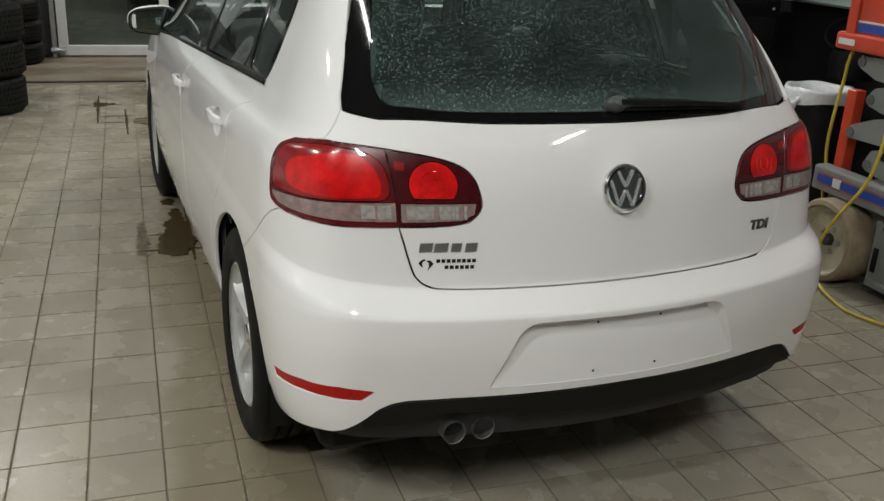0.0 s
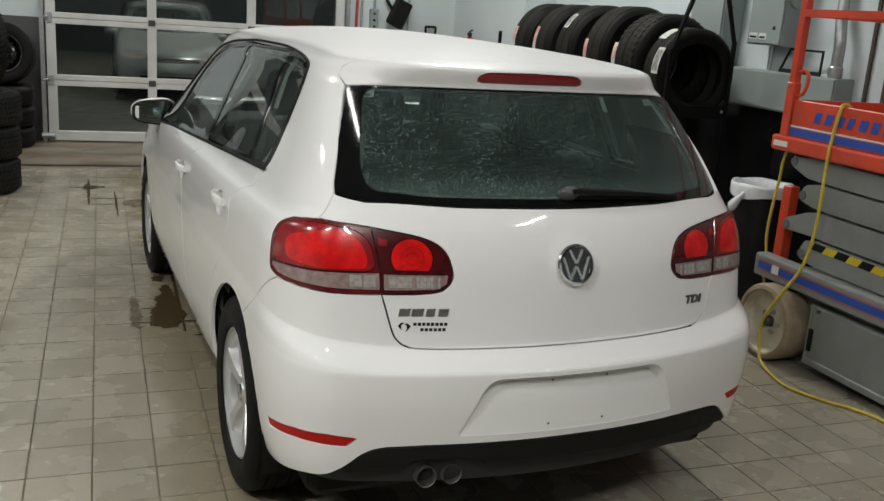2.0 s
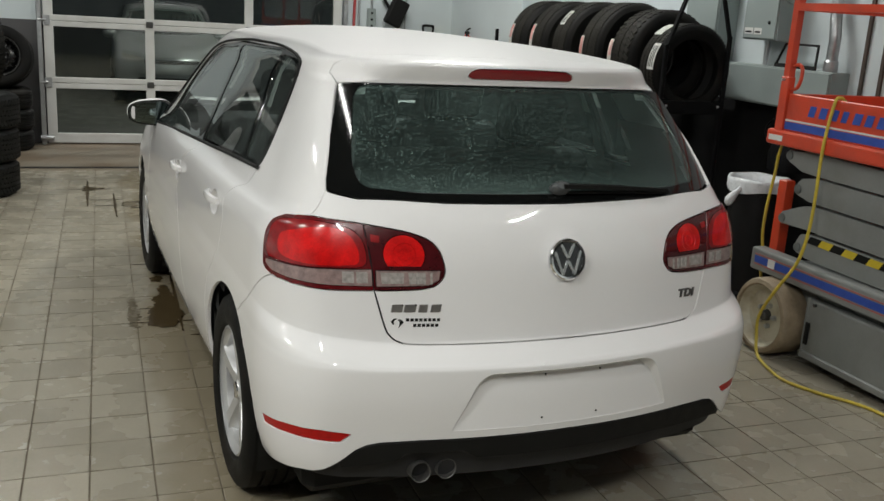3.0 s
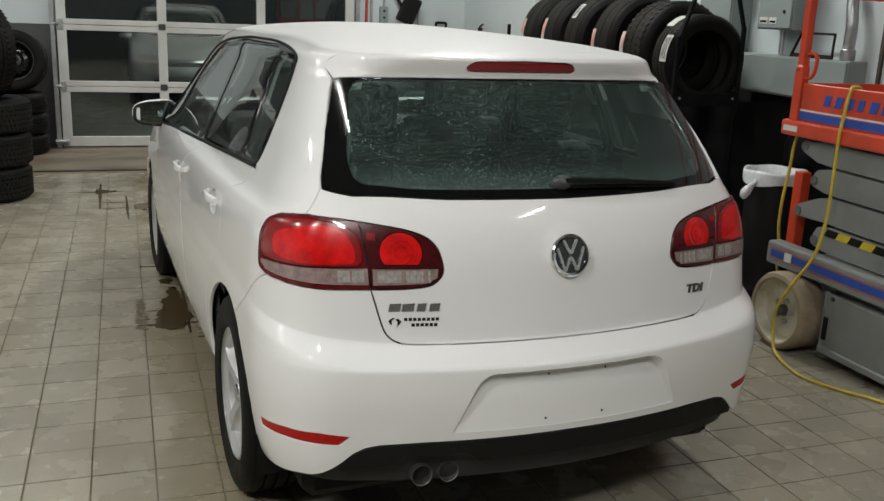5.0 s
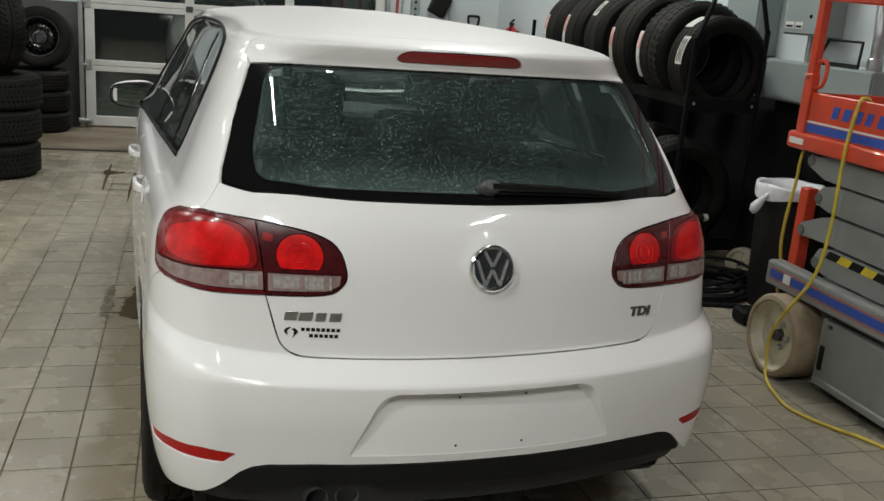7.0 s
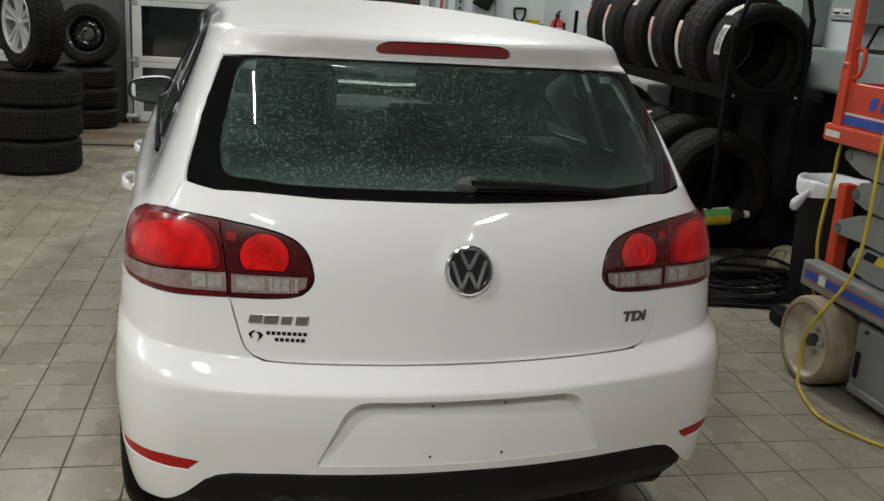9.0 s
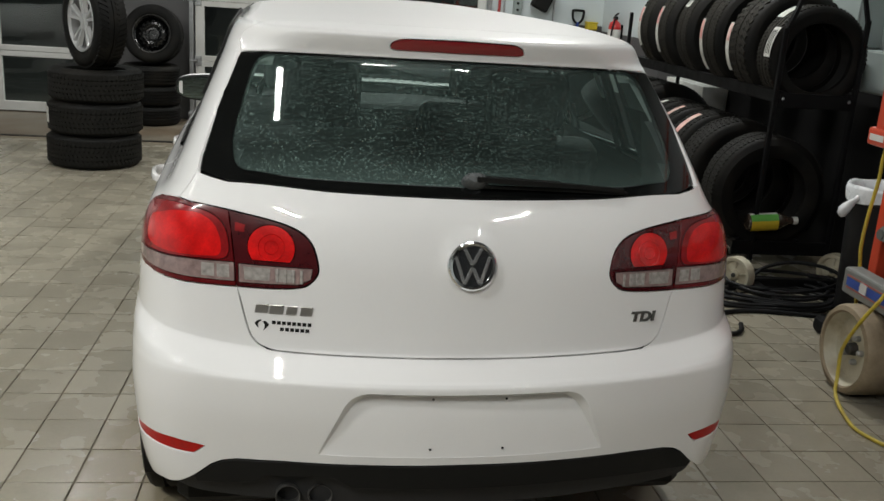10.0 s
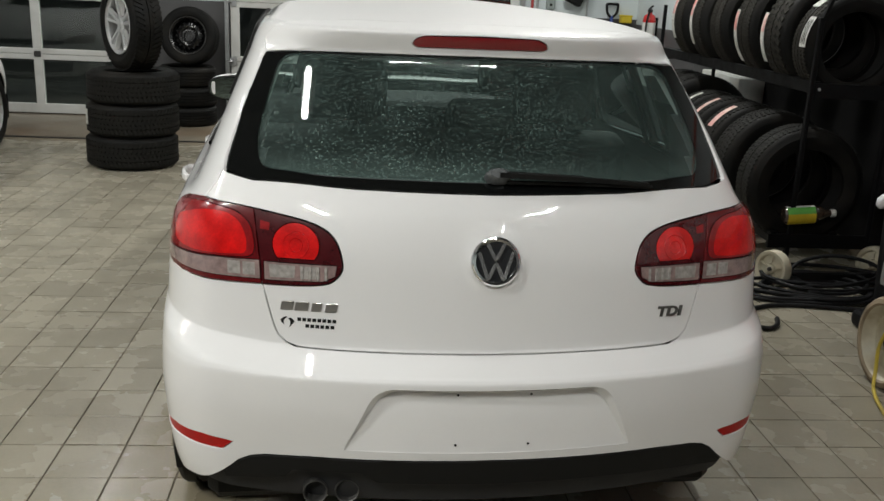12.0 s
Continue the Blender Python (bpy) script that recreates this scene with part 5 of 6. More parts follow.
low_kinds = [loose_tyre("tyre", 0.338, 0.245, 0.215, lugs=80, grooves=5, tread_material=TREAD_SHADED), loose_tyre("tyre", 0.352, 0.245, 0.215, lugs=74, grooves=4, tread_material=TREAD_SHADED)]
y = 3.17
low_labels = {2: (-0.03, 0.03, 22, 56, STICK_RED), 3: (-0.03, 0.02, 18, 50, STICK_RED), 4: (-0.03, 0.01, 18, 46, STICK_WHITE)}
for k in range(7):
    kd = 0 if k == 0 else 1
    rr = (0.338, 0.352)[kd]
    t = copy_thing(low_kinds[kd], pose(2.215, y, 0.505 if kd == 0 else 0.525 if k < 5 else 0.572) @ pose(0, 0, 0, 0, 0, 90 + (k % 3 - 1) * 2) @ Matrix.Scale(1.0 if k < 5 else 1.11, 4))
    tagged(t, "used black tyre on the bottom of a tyre rack", "tyre", "tyres on the rack")
    if k in low_labels:
        x0, x1, a0, a1, mt = low_labels[k]
        sticker(t, rr, x0, x1, a0, a1, mt, False)
    y += 0.40 if k == 0 else 0.345
for o in kinds + low_kinds:
    for q in (*o.children_recursive, o):
        bpy.data.objects.remove(q)

# ---- tyre rack ----
rack = thing("tyre_rack", pose(0, 0, 0), "black steel tyre rack with two levels, full of tyres", "rack")
RY0, RY1 = 3.01, 5.72
for x in (2.125, 2.595):
    for yy in (RY0, RY1):
        part("rack_post", box(x - 0.013, yy - 0.013, 0.0, x + 0.013, yy + 0.013, 1.45 if x < 2.3 else 1.52, 0.003), BLACK_STEEL, rack)
        part("foot_plate", box(x - 0.045, yy - 0.045, 0.0, x + 0.045, yy + 0.045, 0.012, 0.002), BLACK_STEEL, rack)
for x, z in ((2.16, 1.075), (2.56, 1.075), (2.04, 0.215), (2.40, 0.215)):
    part("shelf_rail", box(x - 0.018, RY0, z - 0.035, x + 0.018, RY1, z + 0.035, 0.004), BLACK_STEEL, rack)
for yy in (RY0, RY1):
    for z in (1.06, 0.20):
        part("cross_bar", box(2.0 if z < 1 else 2.14, yy - 0.012, z - 0.04, 2.60, yy + 0.012, z + 0.04, 0.003), BLACK_STEEL, rack)
part("brace", bar((2.125, RY0, 1.42), (2.33, RY0 + 0.02, 1.98), 0.024, 0.02), BLACK_STEEL, rack)
part("brace", bar((2.595, RY0, 1.50), (2.455, RY0 + 0.02, 1.98), 0.024, 0.02), BLACK_STEEL, rack)
for x in (2.165, 2.56):
    part("bolt", lathe([(0.0004, 0.008), (0.006, 0.007), (0.010, 0.0)], 12, m=Matrix.Translation((x, RY0 - 0.0125, 1.068)) @ Matrix.Rotation(radians(90), 4, "X")), STEEL, rack)

# ---- tyre stacks ----
snow = loose_tyre("tyre", 0.356, 0.255, 0.225, lugs=64, grooves=4, tread_material=TREAD_SHADED)
for k in range(3):
    m = pose(-2.19 + 0.012 * (k - 1), 5.70 + 0.008 * k, 0.131 + 0.254 * k) @ pose(0, 0, 0, 0, 90, 40 * k) 
    t = copy_thing(snow, m)
    tagged(t, "black winter tyre lying in a stack on the floor", "tyre", "tyres in the stack")
    if k == 1:
        sticker(t, 0.356, -0.075, 0.045, 158, 172, STICK_WHITE, False)
for q in (*snow.children_recursive, snow):
    bpy.data.objects.remove(q)
wheel = thing("alloy_wheel", pose(-2.155, 5.62, 0.772 + 0.348) @ pose(0, 0, 0, 0, 0, 37), "winter tyre on a silver twin-spoke alloy rim, standing on tyres", "wheel")
tyre_mesh("tyre", wheel, 0.345, 0.245, 0.230, lugs=56, grooves=3)
part("rim", alloy_mesh(bmesh.new(), 0.226, -0.112, 5, twin=True, back=0.14, width=0.080), ALLOY, wheel, "silver twin-spoke alloy rim", True, 0.5)
part("hub_cap", lathe([(0.0005, -0.094), (0.028, -0.092), (0.032, -0.085)], 20, m=Matrix.Rotation(radians(90), 4, "Y")), CHROME, wheel)
part("rim_back", lathe([(0.0005, 0.02), (0.20, 0.03)], 32, m=Matrix.Rotation(radians(90), 4, "Y")), DARK_METAL, wheel)
old = loose_tyre("tyre", 0.292, 0.200, 0.20, grooves=4)
for k in range(3):
    t = copy_thing(old, pose(-2.165 + 0.01 * (k % 2), 7.93, 0.101 + 0.201 * k) @ pose(0, 0, 0, 0, 90, 70 * k))
    tagged(t, "black tyre lying in a stack against the wall", "tyre", "tyres in the far stack")
bpy.data.objects.remove(old)
steel = thing("steel_wheel", pose(-2.14, 8.00, 0.604 + 0.291) @ pose(0, 0, 0, -9, 0, 0) @ pose(0, 0, 0, 0, 0, 84) @ Matrix.Scale(0.935, 4), "tyre on a black steel rim with holes, leaning on the wall", "wheel")
tyre_mesh("tyre", steel, 0.315, 0.195, 0.205, grooves=4)
bm = lathe([(0.196, -0.085), (0.204, -0.082), (0.196, -0.074), (0.180, -0.060), (0.172, 0.02), (0.150, 0.0), (0.135, -0.03), (0.105, -0.045), (0.075, -0.030), (0.070, -0.045), (0.052, -0.046), (0.050, -0.02), (0.001, -0.02)], 40, m=Matrix.Rotation(radians(90), 4, "Y"))
part("rim", bm, BLACK_RIM, steel, "black pressed steel rim", True, 0.6)
for k in range(16):
    a = 2 * math.pi * k / 16
    part("rim_hole", lathe([(0.0004, 0.0), (0.011, 0.0), (0.012, 0.002)], 12, m=Matrix.Rotation(a, 4, "X") @ Matrix.Translation((-0.034, 0, 0.137)) @ Matrix.Rotation(radians(-90), 4, "Y")), BLACK_TRIM, steel)
part("rim_ring", lathe([(0.197, -0.088), (0.203, -0.090), (0.207, -0.084)], 48, m=Matrix.Rotation(radians(90), 4, "Y")), DARK_METAL, steel, smooth=True)

# ---- scissor lift ----
lift = thing("scissor_lift", pose(0, 0, 0), "grey and orange folded scissor lift with worn cream wheels", "lift")
LY0, LY1 = -0.75, 1.65
base = part("base_rail", box(1.88, LY0, 0.385, 1.96, LY1, 0.500, 0.012, segments=2), LIFT_GREY, lift)
part("base_rail", box(2.58, LY0, 0.385, 2.66, LY1, 0.500, 0.012, segments=2), LIFT_GREY, lift)
for z0, z1, mt, nm in ((0.427, 0.462, BLUE, "blue_stripe"), (0.468, 0.4715, RED_STRIPE, "red_stripe"), (0.4175, 0.421, RED_STRIPE, "red_stripe")):
    part(nm, box(1.8775, LY0 + 0.03, z0, 1.8795, LY1 - 0.035, z1), mt, base)
part("tag", box(1.8755, 1.462, 0.425, 1.8785, 1.512, 0.468, 0.004), WHITE_VINYL, base)
part("chassis", box(1.96, LY0 + 0.05, 0.13, 2.58, LY1 - 0.1, 0.44, 0.01), LIFT_DARK, lift)
tray = part("battery_tray", box(1.915, -0.55, 0.055, 1.965, 1.235, 0.345, 0.012, segments=2), LIFT_GREY, lift)
part("tray_lip", box(1.905, -0.55, 0.052, 1.935, 1.245, 0.088, 0.006), LIFT_GREY, tray)
part("tray_end", box(1.912, 1.225, 0.05, 2.3, 1.25, 0.35, 0.006), LIFT_GREY, tray)
part("tray_latch", box(1.908, 1.205, 0.12, 1.918, 1.232, 0.23, 0.003), BLACK_TRIM, tray)
for yy in (1.19, 0.35):
    part("tray_bolt", rod((1.905, yy, 0.325), (1.918, yy, 0.325), 0.009), DARK_METAL, tray)


def lift_wheel(y, x, sign):
    w = new("lift_wheel")
    w.parent = lift
    w.matrix_local = pose(x, y, 0.192) @ Matrix.Diagonal((1, 1.037, 1.037, 1)) @ (Matrix() if sign < 0 else Matrix.Rotation(math.pi, 4, "Z"))
    turn = Matrix.Rotation(radians(90), 4, "Y")
    part("tyre", lathe([(0.150, -0.004), (0.158, -0.012), (0.176, -0.008), (0.184, 0.006), (0.185, 0.02), (0.1845, 0.155), (0.176, 0.17), (0.15, 0.17)], 48, m=turn), TAN_RUBBER, w, "worn tan solid rubber tyre", True)
    part("rim", lathe([(0.153, -0.006), (0.158, -0.010), (0.151, 0.0), (0.142, 0.028), (0.128, 0.045), (0.06, 0.050), (0.045, 0.046), (0.0006, 0.046)], 48, m=turn), CREAM, w, "chipped cream steel rim", True, 0.8)
    part("hub", lathe([(0.0006, 0.012), (0.018, 0.012), (0.024, 0.018), (0.028, 0.046)], 20, m=turn), DARK_METAL, w, smooth=True, angle=0.6)
    for k in range(5):
        a = 2 * math.pi * k / 5 + 0.3
        part("wheel_nut", lathe([(0.0005, 0.024), (0.009, 0.024), (0.012, 0.030), (0.013, 0.048)], 6, m=Matrix.Rotation(a, 4, "X") @ Matrix.Translation((0, 0, 0.052)) @ turn), STEEL, w)
    return w


for yy in (1.455, -0.45):
    lift_wheel(yy, 1.826, -1)
    lift_wheel(yy, 2.714, 1)
# folded arms
LAYERS = ((0.915, 1.020, 1.50, 1.545, 0.985), (0.785, 0.903, 1.43, 1.455, 0.835), (0.650, 0.773, 1.40, 1.535, 0.675), (0.515, 0.638, 1.385, 1.40, 0.560))
for x0, x1 in ((1.93, 1.985), (2.55, 2.605)):
    for k, (z0, z1, yb, yl, zl) in enumerate(LAYERS):
        bm = bmesh.new()
        prof = [(LY0 + 0.1, z0 - 0.035), (LY0 + 0.1, z1 - 0.035), (yb - 0.08, z1), (yb, z1 - 0.015), (yl, zl + 0.03), (yl + 0.012, zl), (yl, zl - 0.028), (yb - 0.06, z0 + 0.004), (yb - 0.16, z0)]
        a = [bm.verts.new((x0, p, q)) for p, q in prof]
        b = [bm.verts.new((x1, p, q)) for p, q in prof]
        bm.faces.new(a)
        bm.faces.new(b[::-1])
        for i in range(len(prof)):
            j = (i + 1) % len(prof)
            bm.faces.new((a[i], b[i], b[j], a[j]))
        bmesh.ops.bevel(bm, geom=[e for e in bm.edges], offset=0.004, segments=2, affect="EDGES")
        ar = part("scissor_arm", bm, LIFT_GREY, lift)
        part("arm_pin", rod((x0 - 0.006, yl - 0.012, zl), (x0 + 0.02, yl - 0.012, zl), 0.022, n=16), LIFT_DARK, ar)
        if k == 3 and x0 < 2:
            for q in range(14):
                ya, yb2 = 1.33 - q * 0.075, 1.33 - (q + 1) * 0.075
                if ya < LY0 + 0.2:
                    break
                za, zb = 0.612 - (1.33 - ya) * 0.016, 0.612 - (1.33 - yb2) * 0.016
                v = [(x0 - 0.0015, ya, za - 0.017), (x0 - 0.0015, ya - 0.022, za + 0.018), (x0 - 0.0015, yb2 - 0.022, zb + 0.018), (x0 - 0.0015, yb2, zb - 0.017)]
                v += [(x + 0.0012, yy, zz) for x, yy, zz in v]
                mesh_ob("hazard_stripe", v, [(0, 1, 2, 3), (7, 6, 5, 4), (0, 4, 5, 1), (1, 5, 6, 2), (2, 6, 7, 3), (3, 7, 4, 0)], YELLOW if q % 2 else BLACK_TRIM, ar, False)
part("support_post", box(1.985, 1.592, 0.37, 2.043, 1.65, 0.845, 0.004), ORANGE, lift, "orange upright post")
part("post_foot", box(1.978, 1.585, 0.36, 2.050, 1.656, 0.40, 0.004), ORANGE, lift)
deck = part("platform", box(1.868, LY0, 1.030, 2.66, 1.655, 1.104, 0.012, segments=2), ORANGE, lift, "orange platform with raised edge")
part("tag", box(1.8655, 1.535, 1.052, 1.8685, 1.632, 1.078), WHITE_VINYL, deck)
toe = part("toe_board", box(1.885, LY0 + 0.02, 1.104, 1.900, 1.555, 1.282, 0.004), ORANGE, lift, "orange toe board with stripes and lettering")
part("blue_stripe", box(1.8825, LY0 + 0.03, 1.112, 1.8845, 1.552, 1.148), BLUE, toe)
part("white_stripe", box(1.8825, LY0 + 0.03, 1.152, 1.8845, 1.552, 1.160), WHITE_VINYL, toe)
# maker's name as plain slanted blue blocks
for k, w in enumerate((0.040, 0.044, 0.044, 0.034, 0.046, 0.042, 0.044)):
    y0 = 1.405 - k * 0.070
    v = [(1.8825, y0, 1.188), (1.8825, y0 - w, 1.188), (1.8825, y0 - w - 0.012, 1.238), (1.8825, y0 - 0.012, 1.238)]
    v += [(x + 0.0022, q, z) for x, q, z in v]
    mesh_ob("maker_mark", v, [(0, 1, 2, 3), (7, 6, 5, 4), (0, 4, 5, 1), (1, 5, 6, 2), (2, 6, 7, 3), (3, 7, 4, 0)], BLUE, toe, False)
part("toe_board", box(1.90, 1.545, 1.104, 2.60, 1.557, 1.282, 0.004), ORANGE, lift)
part("toe_board", box(2.63, LY0 + 0.02, 1.104, 2.645, 1.555, 1.282, 0.004), ORANGE, lift)
for x in (1.895, 2.63):
    for yy in (1.585, -0.70):
        part("rail_socket", box(x - 0.022, yy - 0.026, 1.10, x + 0.022, yy + 0.026, 1.36, 0.004), ORANGE, lift)
        part("guard_post", bar((x, yy, 1.30), (x, yy, 2.12), 0.036, 0.036), ORANGE, lift)
        part("socket_pin", rod((x - 0.04, yy, 1.345), (x + 0.03, yy, 1.345), 0.006), STEEL, lift)
    for z in (1.685, 2.12):
        part("guard_rail", bar((x, -0.70, z), (x, 1.585, z), 0.034, 0.034), ORANGE, lift)
for yy in (1.585, -0.70):
    for z in (1.685, 2.12):
        part("guard_rail", bar((1.895, yy, z), (2.63, yy, z), 0.034, 0.034), ORANGE, lift)
tube([(1.895, 1.56, 1.30), (1.895, 1.52, 1.31), (1.895, 1.50, 1.35), (1.895, 1.50, 1.40), (1.895, 1.525, 1.42), (1.895, 1.56, 1.41)], 0.009, lift, "rail_handle", ORANGE)

cord = thing("extension_cord", pose(0, 0, 0), "yellow extension cord hanging over the lift and along the floor", "cable")
tube([(2.05, 1.20, 1.12), (1.93, 1.225, 1.27), (1.893, 1.232, 1.292), (1.874, 1.236, 1.27), (1.860, 1.245, 1.12), (1.862, 1.252, 1.0), (1.868, 1.255, 0.80), (1.864, 1.262, 0.64), (1.850, 1.29, 0.50), (1.806, 1.36, 0.34), (1.800, 1.43, 0.20), (1.796, 1.42, 0.09), (1.765, 1.36, 0.025), (1.72, 1.21, 0.009), (1.70, 1.07, 0.008), (1.76, 0.91, 0.008), (1.83, 0.80, 0.008), (1.87, 0.66, 0.008), (1.84, 0.40, 0.008), (1.70, 0.1, 0.008), (1.55, -0.4, 0.008)], 0.0078, cord, "cord", CABLE)
tube([(1.93, 1.60, 1.03), (1.95, 1.64, 0.96), (1.965, 1.662, 0.88), (1.955, 1.672, 0.72), (1.950, 1.672, 0.58), (1.965, 1.668, 0.46), (1.965, 1.66, 0.36), (1.97, 1.60, 0.22), (2.0, 1.5, 0.20)], 0.0078, cord, "cord", CABLE)

# ---- bin with liner ----
can = thing("rubbish_bin", pose(2.52, 2.44, 0) @ Matrix.Diagonal((0.75, 0.75, 0.935, 1)), "black plastic bin with a white liner folded over the rim", "bin")
part("body", lathe([(0.0006, 0.0), (0.185, 0.0), (0.19, 0.012), (0.225, 0.70), (0.236, 0.712), (0.236, 0.735), (0.226, 0.74), (0.215, 0.70), (0.18, 0.03), (0.0006, 0.03)], 40), BIN, can, smooth=True, angle=0.6)
rng = random.Random(5)
prof_n = 48
verts, faces = [], []
for j, (r, z) in enumerate(((0.249, 0.672), (0.251, 0.69), (0.250, 0.735), (0.243, 0.756), (0.216, 0.748), (0.200, 0.70), (0.190, 0.60), (0.180, 0.45), (0.10, 0.42), (0.01, 0.43))):
    for k in range(prof_n):
        a = 2 * math.pi * k / prof_n
        wob = 0.004 * math.sin(9 * a + j) + 0.003 * math.sin(17 * a + 2 * j) + rng.uniform(-0.002, 0.002)
        dz = (0.012 * math.sin(3 * a + 1) if j == 0 else 0.004 * math.sin(5 * a + j))
        verts.append(((r + wob) * math.cos(a), (r + wob) * math.sin(a), z + dz))
for j in range(9):
    for k in range(prof_n):
        faces.append((j * prof_n + k, j * prof_n + (k + 1) % prof_n, (j + 1) * prof_n + (k + 1) % prof_n, (j + 1) * prof_n + k))
mesh_ob("liner", verts, faces, BAG, can, True, "crumpled white plastic liner")
kn = lathe([(0.012, 0.0), (0.018, 0.012), (0.015, 0.03), (0.024, 0.06), (0.034, 0.10), (0.034, 0.135), (0.022, 0.155), (0.0006, 0.16)], 16, m=Matrix.Translation((-0.235, -0.075, 0.700)) @ Matrix.Rotation(radians(-130), 4, "Y"))
for v in kn.verts:
    v.co += Vector(noise.noise_vector(v.co * 40)) * 0.004
part("liner_knot", kn, BAG, can, smooth=True, angle=0)
tube([(-0.237 * math.cos(a), -0.237 * math.sin(a), 0.668 + 0.008 * math.sin(4 * a)) for a in np.linspace(-0.9, 2.4, 16)], 0.004, can, "liner_band", BIN)

# ---- floor clutter by the rack ----
hose = thing("air_hose", pose(0, 0, 0), "loose coils of black air hose on the floor", "hose")
rng = random.Random(11)
for k in range(5):
    cx, cy = 2.12 + 0.03 * k, 2.58 + 0.05 * k
    pts = []
    a0 = rng.uniform(0, 6)
    for i in range(26):
        a = a0 + i * 0.42
        r1, r2 = 0.36 + 0.08 * math.sin(a * 0.7 + k), 0.17 + 0.05 * math.cos(a * 0.9 + k)
        pts.append((min(cx + r1 * math.cos(a) * (1 - 0.006 * i), 2.85), cy + r2 * math.sin(a), 0.012 + 0.012 * k + 0.01 * (1 + math.sin(a * 1.3 + k)) * 0.8))
    tube(pts, 0.0105, hose, "hose", HOSE)
tube([(2.3, 2.35, 0.012), (1.95, 2.42, 0.012), (1.75, 2.40, 0.012), (1.58, 2.28, 0.012), (1.55, 2.16, 0.012), (1.63, 2.08, 0.012), (1.70, 2.13, 0.012), (1.74, 2.22, 0.012)], 0.0125, hose, "hose", HOSE)
tube([(2.0, 2.72, 0.05), (2.1, 2.80, 0.13), (2.3, 2.82, 0.17), (2.5, 2.75, 0.15), (2.62, 2.62, 0.06), (2.7, 2.5, 0.012)], 0.0105, hose, "hose", HOSE)


def caster(x, y, yaw, group):
    c = thing("trolley_wheel", pose(x, y, 0.104) @ pose(0, 0, 0, 0, 0, yaw) @ Matrix.Scale(1.13, 4), "cream plastic trolley wheel with a dark axle", "wheel", group)
    turn = Matrix.Rotation(radians(90), 4, "Y")
    part("wheel_disc", lathe([(0.0006, -0.012), (0.022, -0.012), (0.026, 0.0), (0.066, 0.004), (0.072, -0.012), (0.088, -0.014), (0.092, 0.0), (0.092, 0.032), (0.085, 0.042), (0.0006, 0.042)], 36, m=turn), CREAM, c, smooth=True, angle=0.6)
    part("axle", lathe([(0.0005, -0.022), (0.010, -0.020), (0.012, -0.005)], 14, m=turn), DARK_METAL, c)
    for k in range(5):
        part("web", box(-0.008, -0.003, 0.03, 0.004, 0.003, 0.068), CREAM, c).matrix_local = Matrix.Rotation(2 * math.pi * k / 5, 4, "X")
    return c


caster(1.935, 2.765, 28, "trolley wheels")
caster(2.592, 2.892, 28, "trolley wheels")
tr = thing("floor_trolley", pose(0, 0, 0), "low black steel trolley frame under the hose", "trolley")
part("frame_bar", box(1.98, 2.79, 0.02, 2.66, 2.84, 0.075, 0.006), BLACK_STEEL, tr)
part("frame_bar", box(2.04, 2.50, 0.012, 2.10, 2.80, 0.06, 0.006), BLACK_STEEL, tr)
part("drip_tray", box(2.10, 2.06, 0.0, 2.25, 2.20, 0.085, 0.03, segments=3), BLACK_STEEL, tr)
bot = thing("drink_bottle", pose(2.08, 3.02, 0.345) @ pose(0, 0, 0, 0, 84, -6) @ Matrix.Scale(1.2, 4), "clear plastic bottle with green and yellow label lying in a tyre", "bottle")
part("bottle_body", lathe([(0.0006, 0.0), (0.036, 0.0), (0.042, 0.008), (0.042, 0.15), (0.036, 0.175), (0.018, 0.20), (0.016, 0.222)], 24), surf("dark_bottle_plastic", (0.05, 0.035, 0.025), 0.12, var=0.1, coat=1.0), bot, smooth=True, angle=0.8)
for nm, a0, a1, mt, lb in (("bottle_label", 150, 202, WHITE_VINYL, "white label field"), ("bottle_label", 202, 252, LABEL_GREEN, "green label field"), ("bottle_label", 252, 370, YELLOW, "yellow label field")):
    arc = [(0.0436 * math.cos(radians(a)), 0.0436 * math.sin(radians(a))) for a in np.linspace(a0, a1, 8)]
    mesh_ob(nm, [(x, q, z) for z in (0.012, 0.142) for x, q in arc] + [(x * 0.975, q * 0.975, z) for z in (0.012, 0.142) for x, q in arc],
            [(k, k + 1, k + 9, k + 8) for k in range(7)] + [(k + 24, k + 25, k + 17, k + 16) for k in range(7)], mt, bot, True, lb)
part("bottle_cap", lathe([(0.0006, 0.245), (0.017, 0.245), (0.019, 0.240), (0.019, 0.222), (0.016, 0.222)], 18), WHITE_VINYL, bot)

bk = thing("bucket", pose(1.93, 6.15, 0.0), "yellow plastic bucket standing on the floor tiles", "bucket")
part("bucket_body", lathe([(0.0006, 0.0), (0.12, 0.0), (0.128, 0.01), (0.16, 0.42), (0.172, 0.425), (0.172, 0.445), (0.157, 0.445), (0.122, 0.02), (0.0006, 0.02)], 32), YELLOW, bk, smooth=True, angle=0.6)
tube([(0.165 * math.cos(a), 0.03, 0.43 + 0.13 * math.sin(a)) for a in np.linspace(0, math.pi, 13)], 0.005, bk, "bucket_handle", STEEL)

wc = thing("white_cabinet", pose(0, 0, 0), "white metal cabinet against the wall behind the tyre rack", "cabinet")
part("cabinet_body", box(2.72, 5.46, 0.06, 2.945, 6.32, 0.90, 0.008, segments=2), WHITE_VINYL, wc)
part("plinth", box(2.75, 5.49, 0.0, 2.94, 6.29, 0.06, 0.004), BLACK_STEEL, wc)

# ---- wall fittings ----


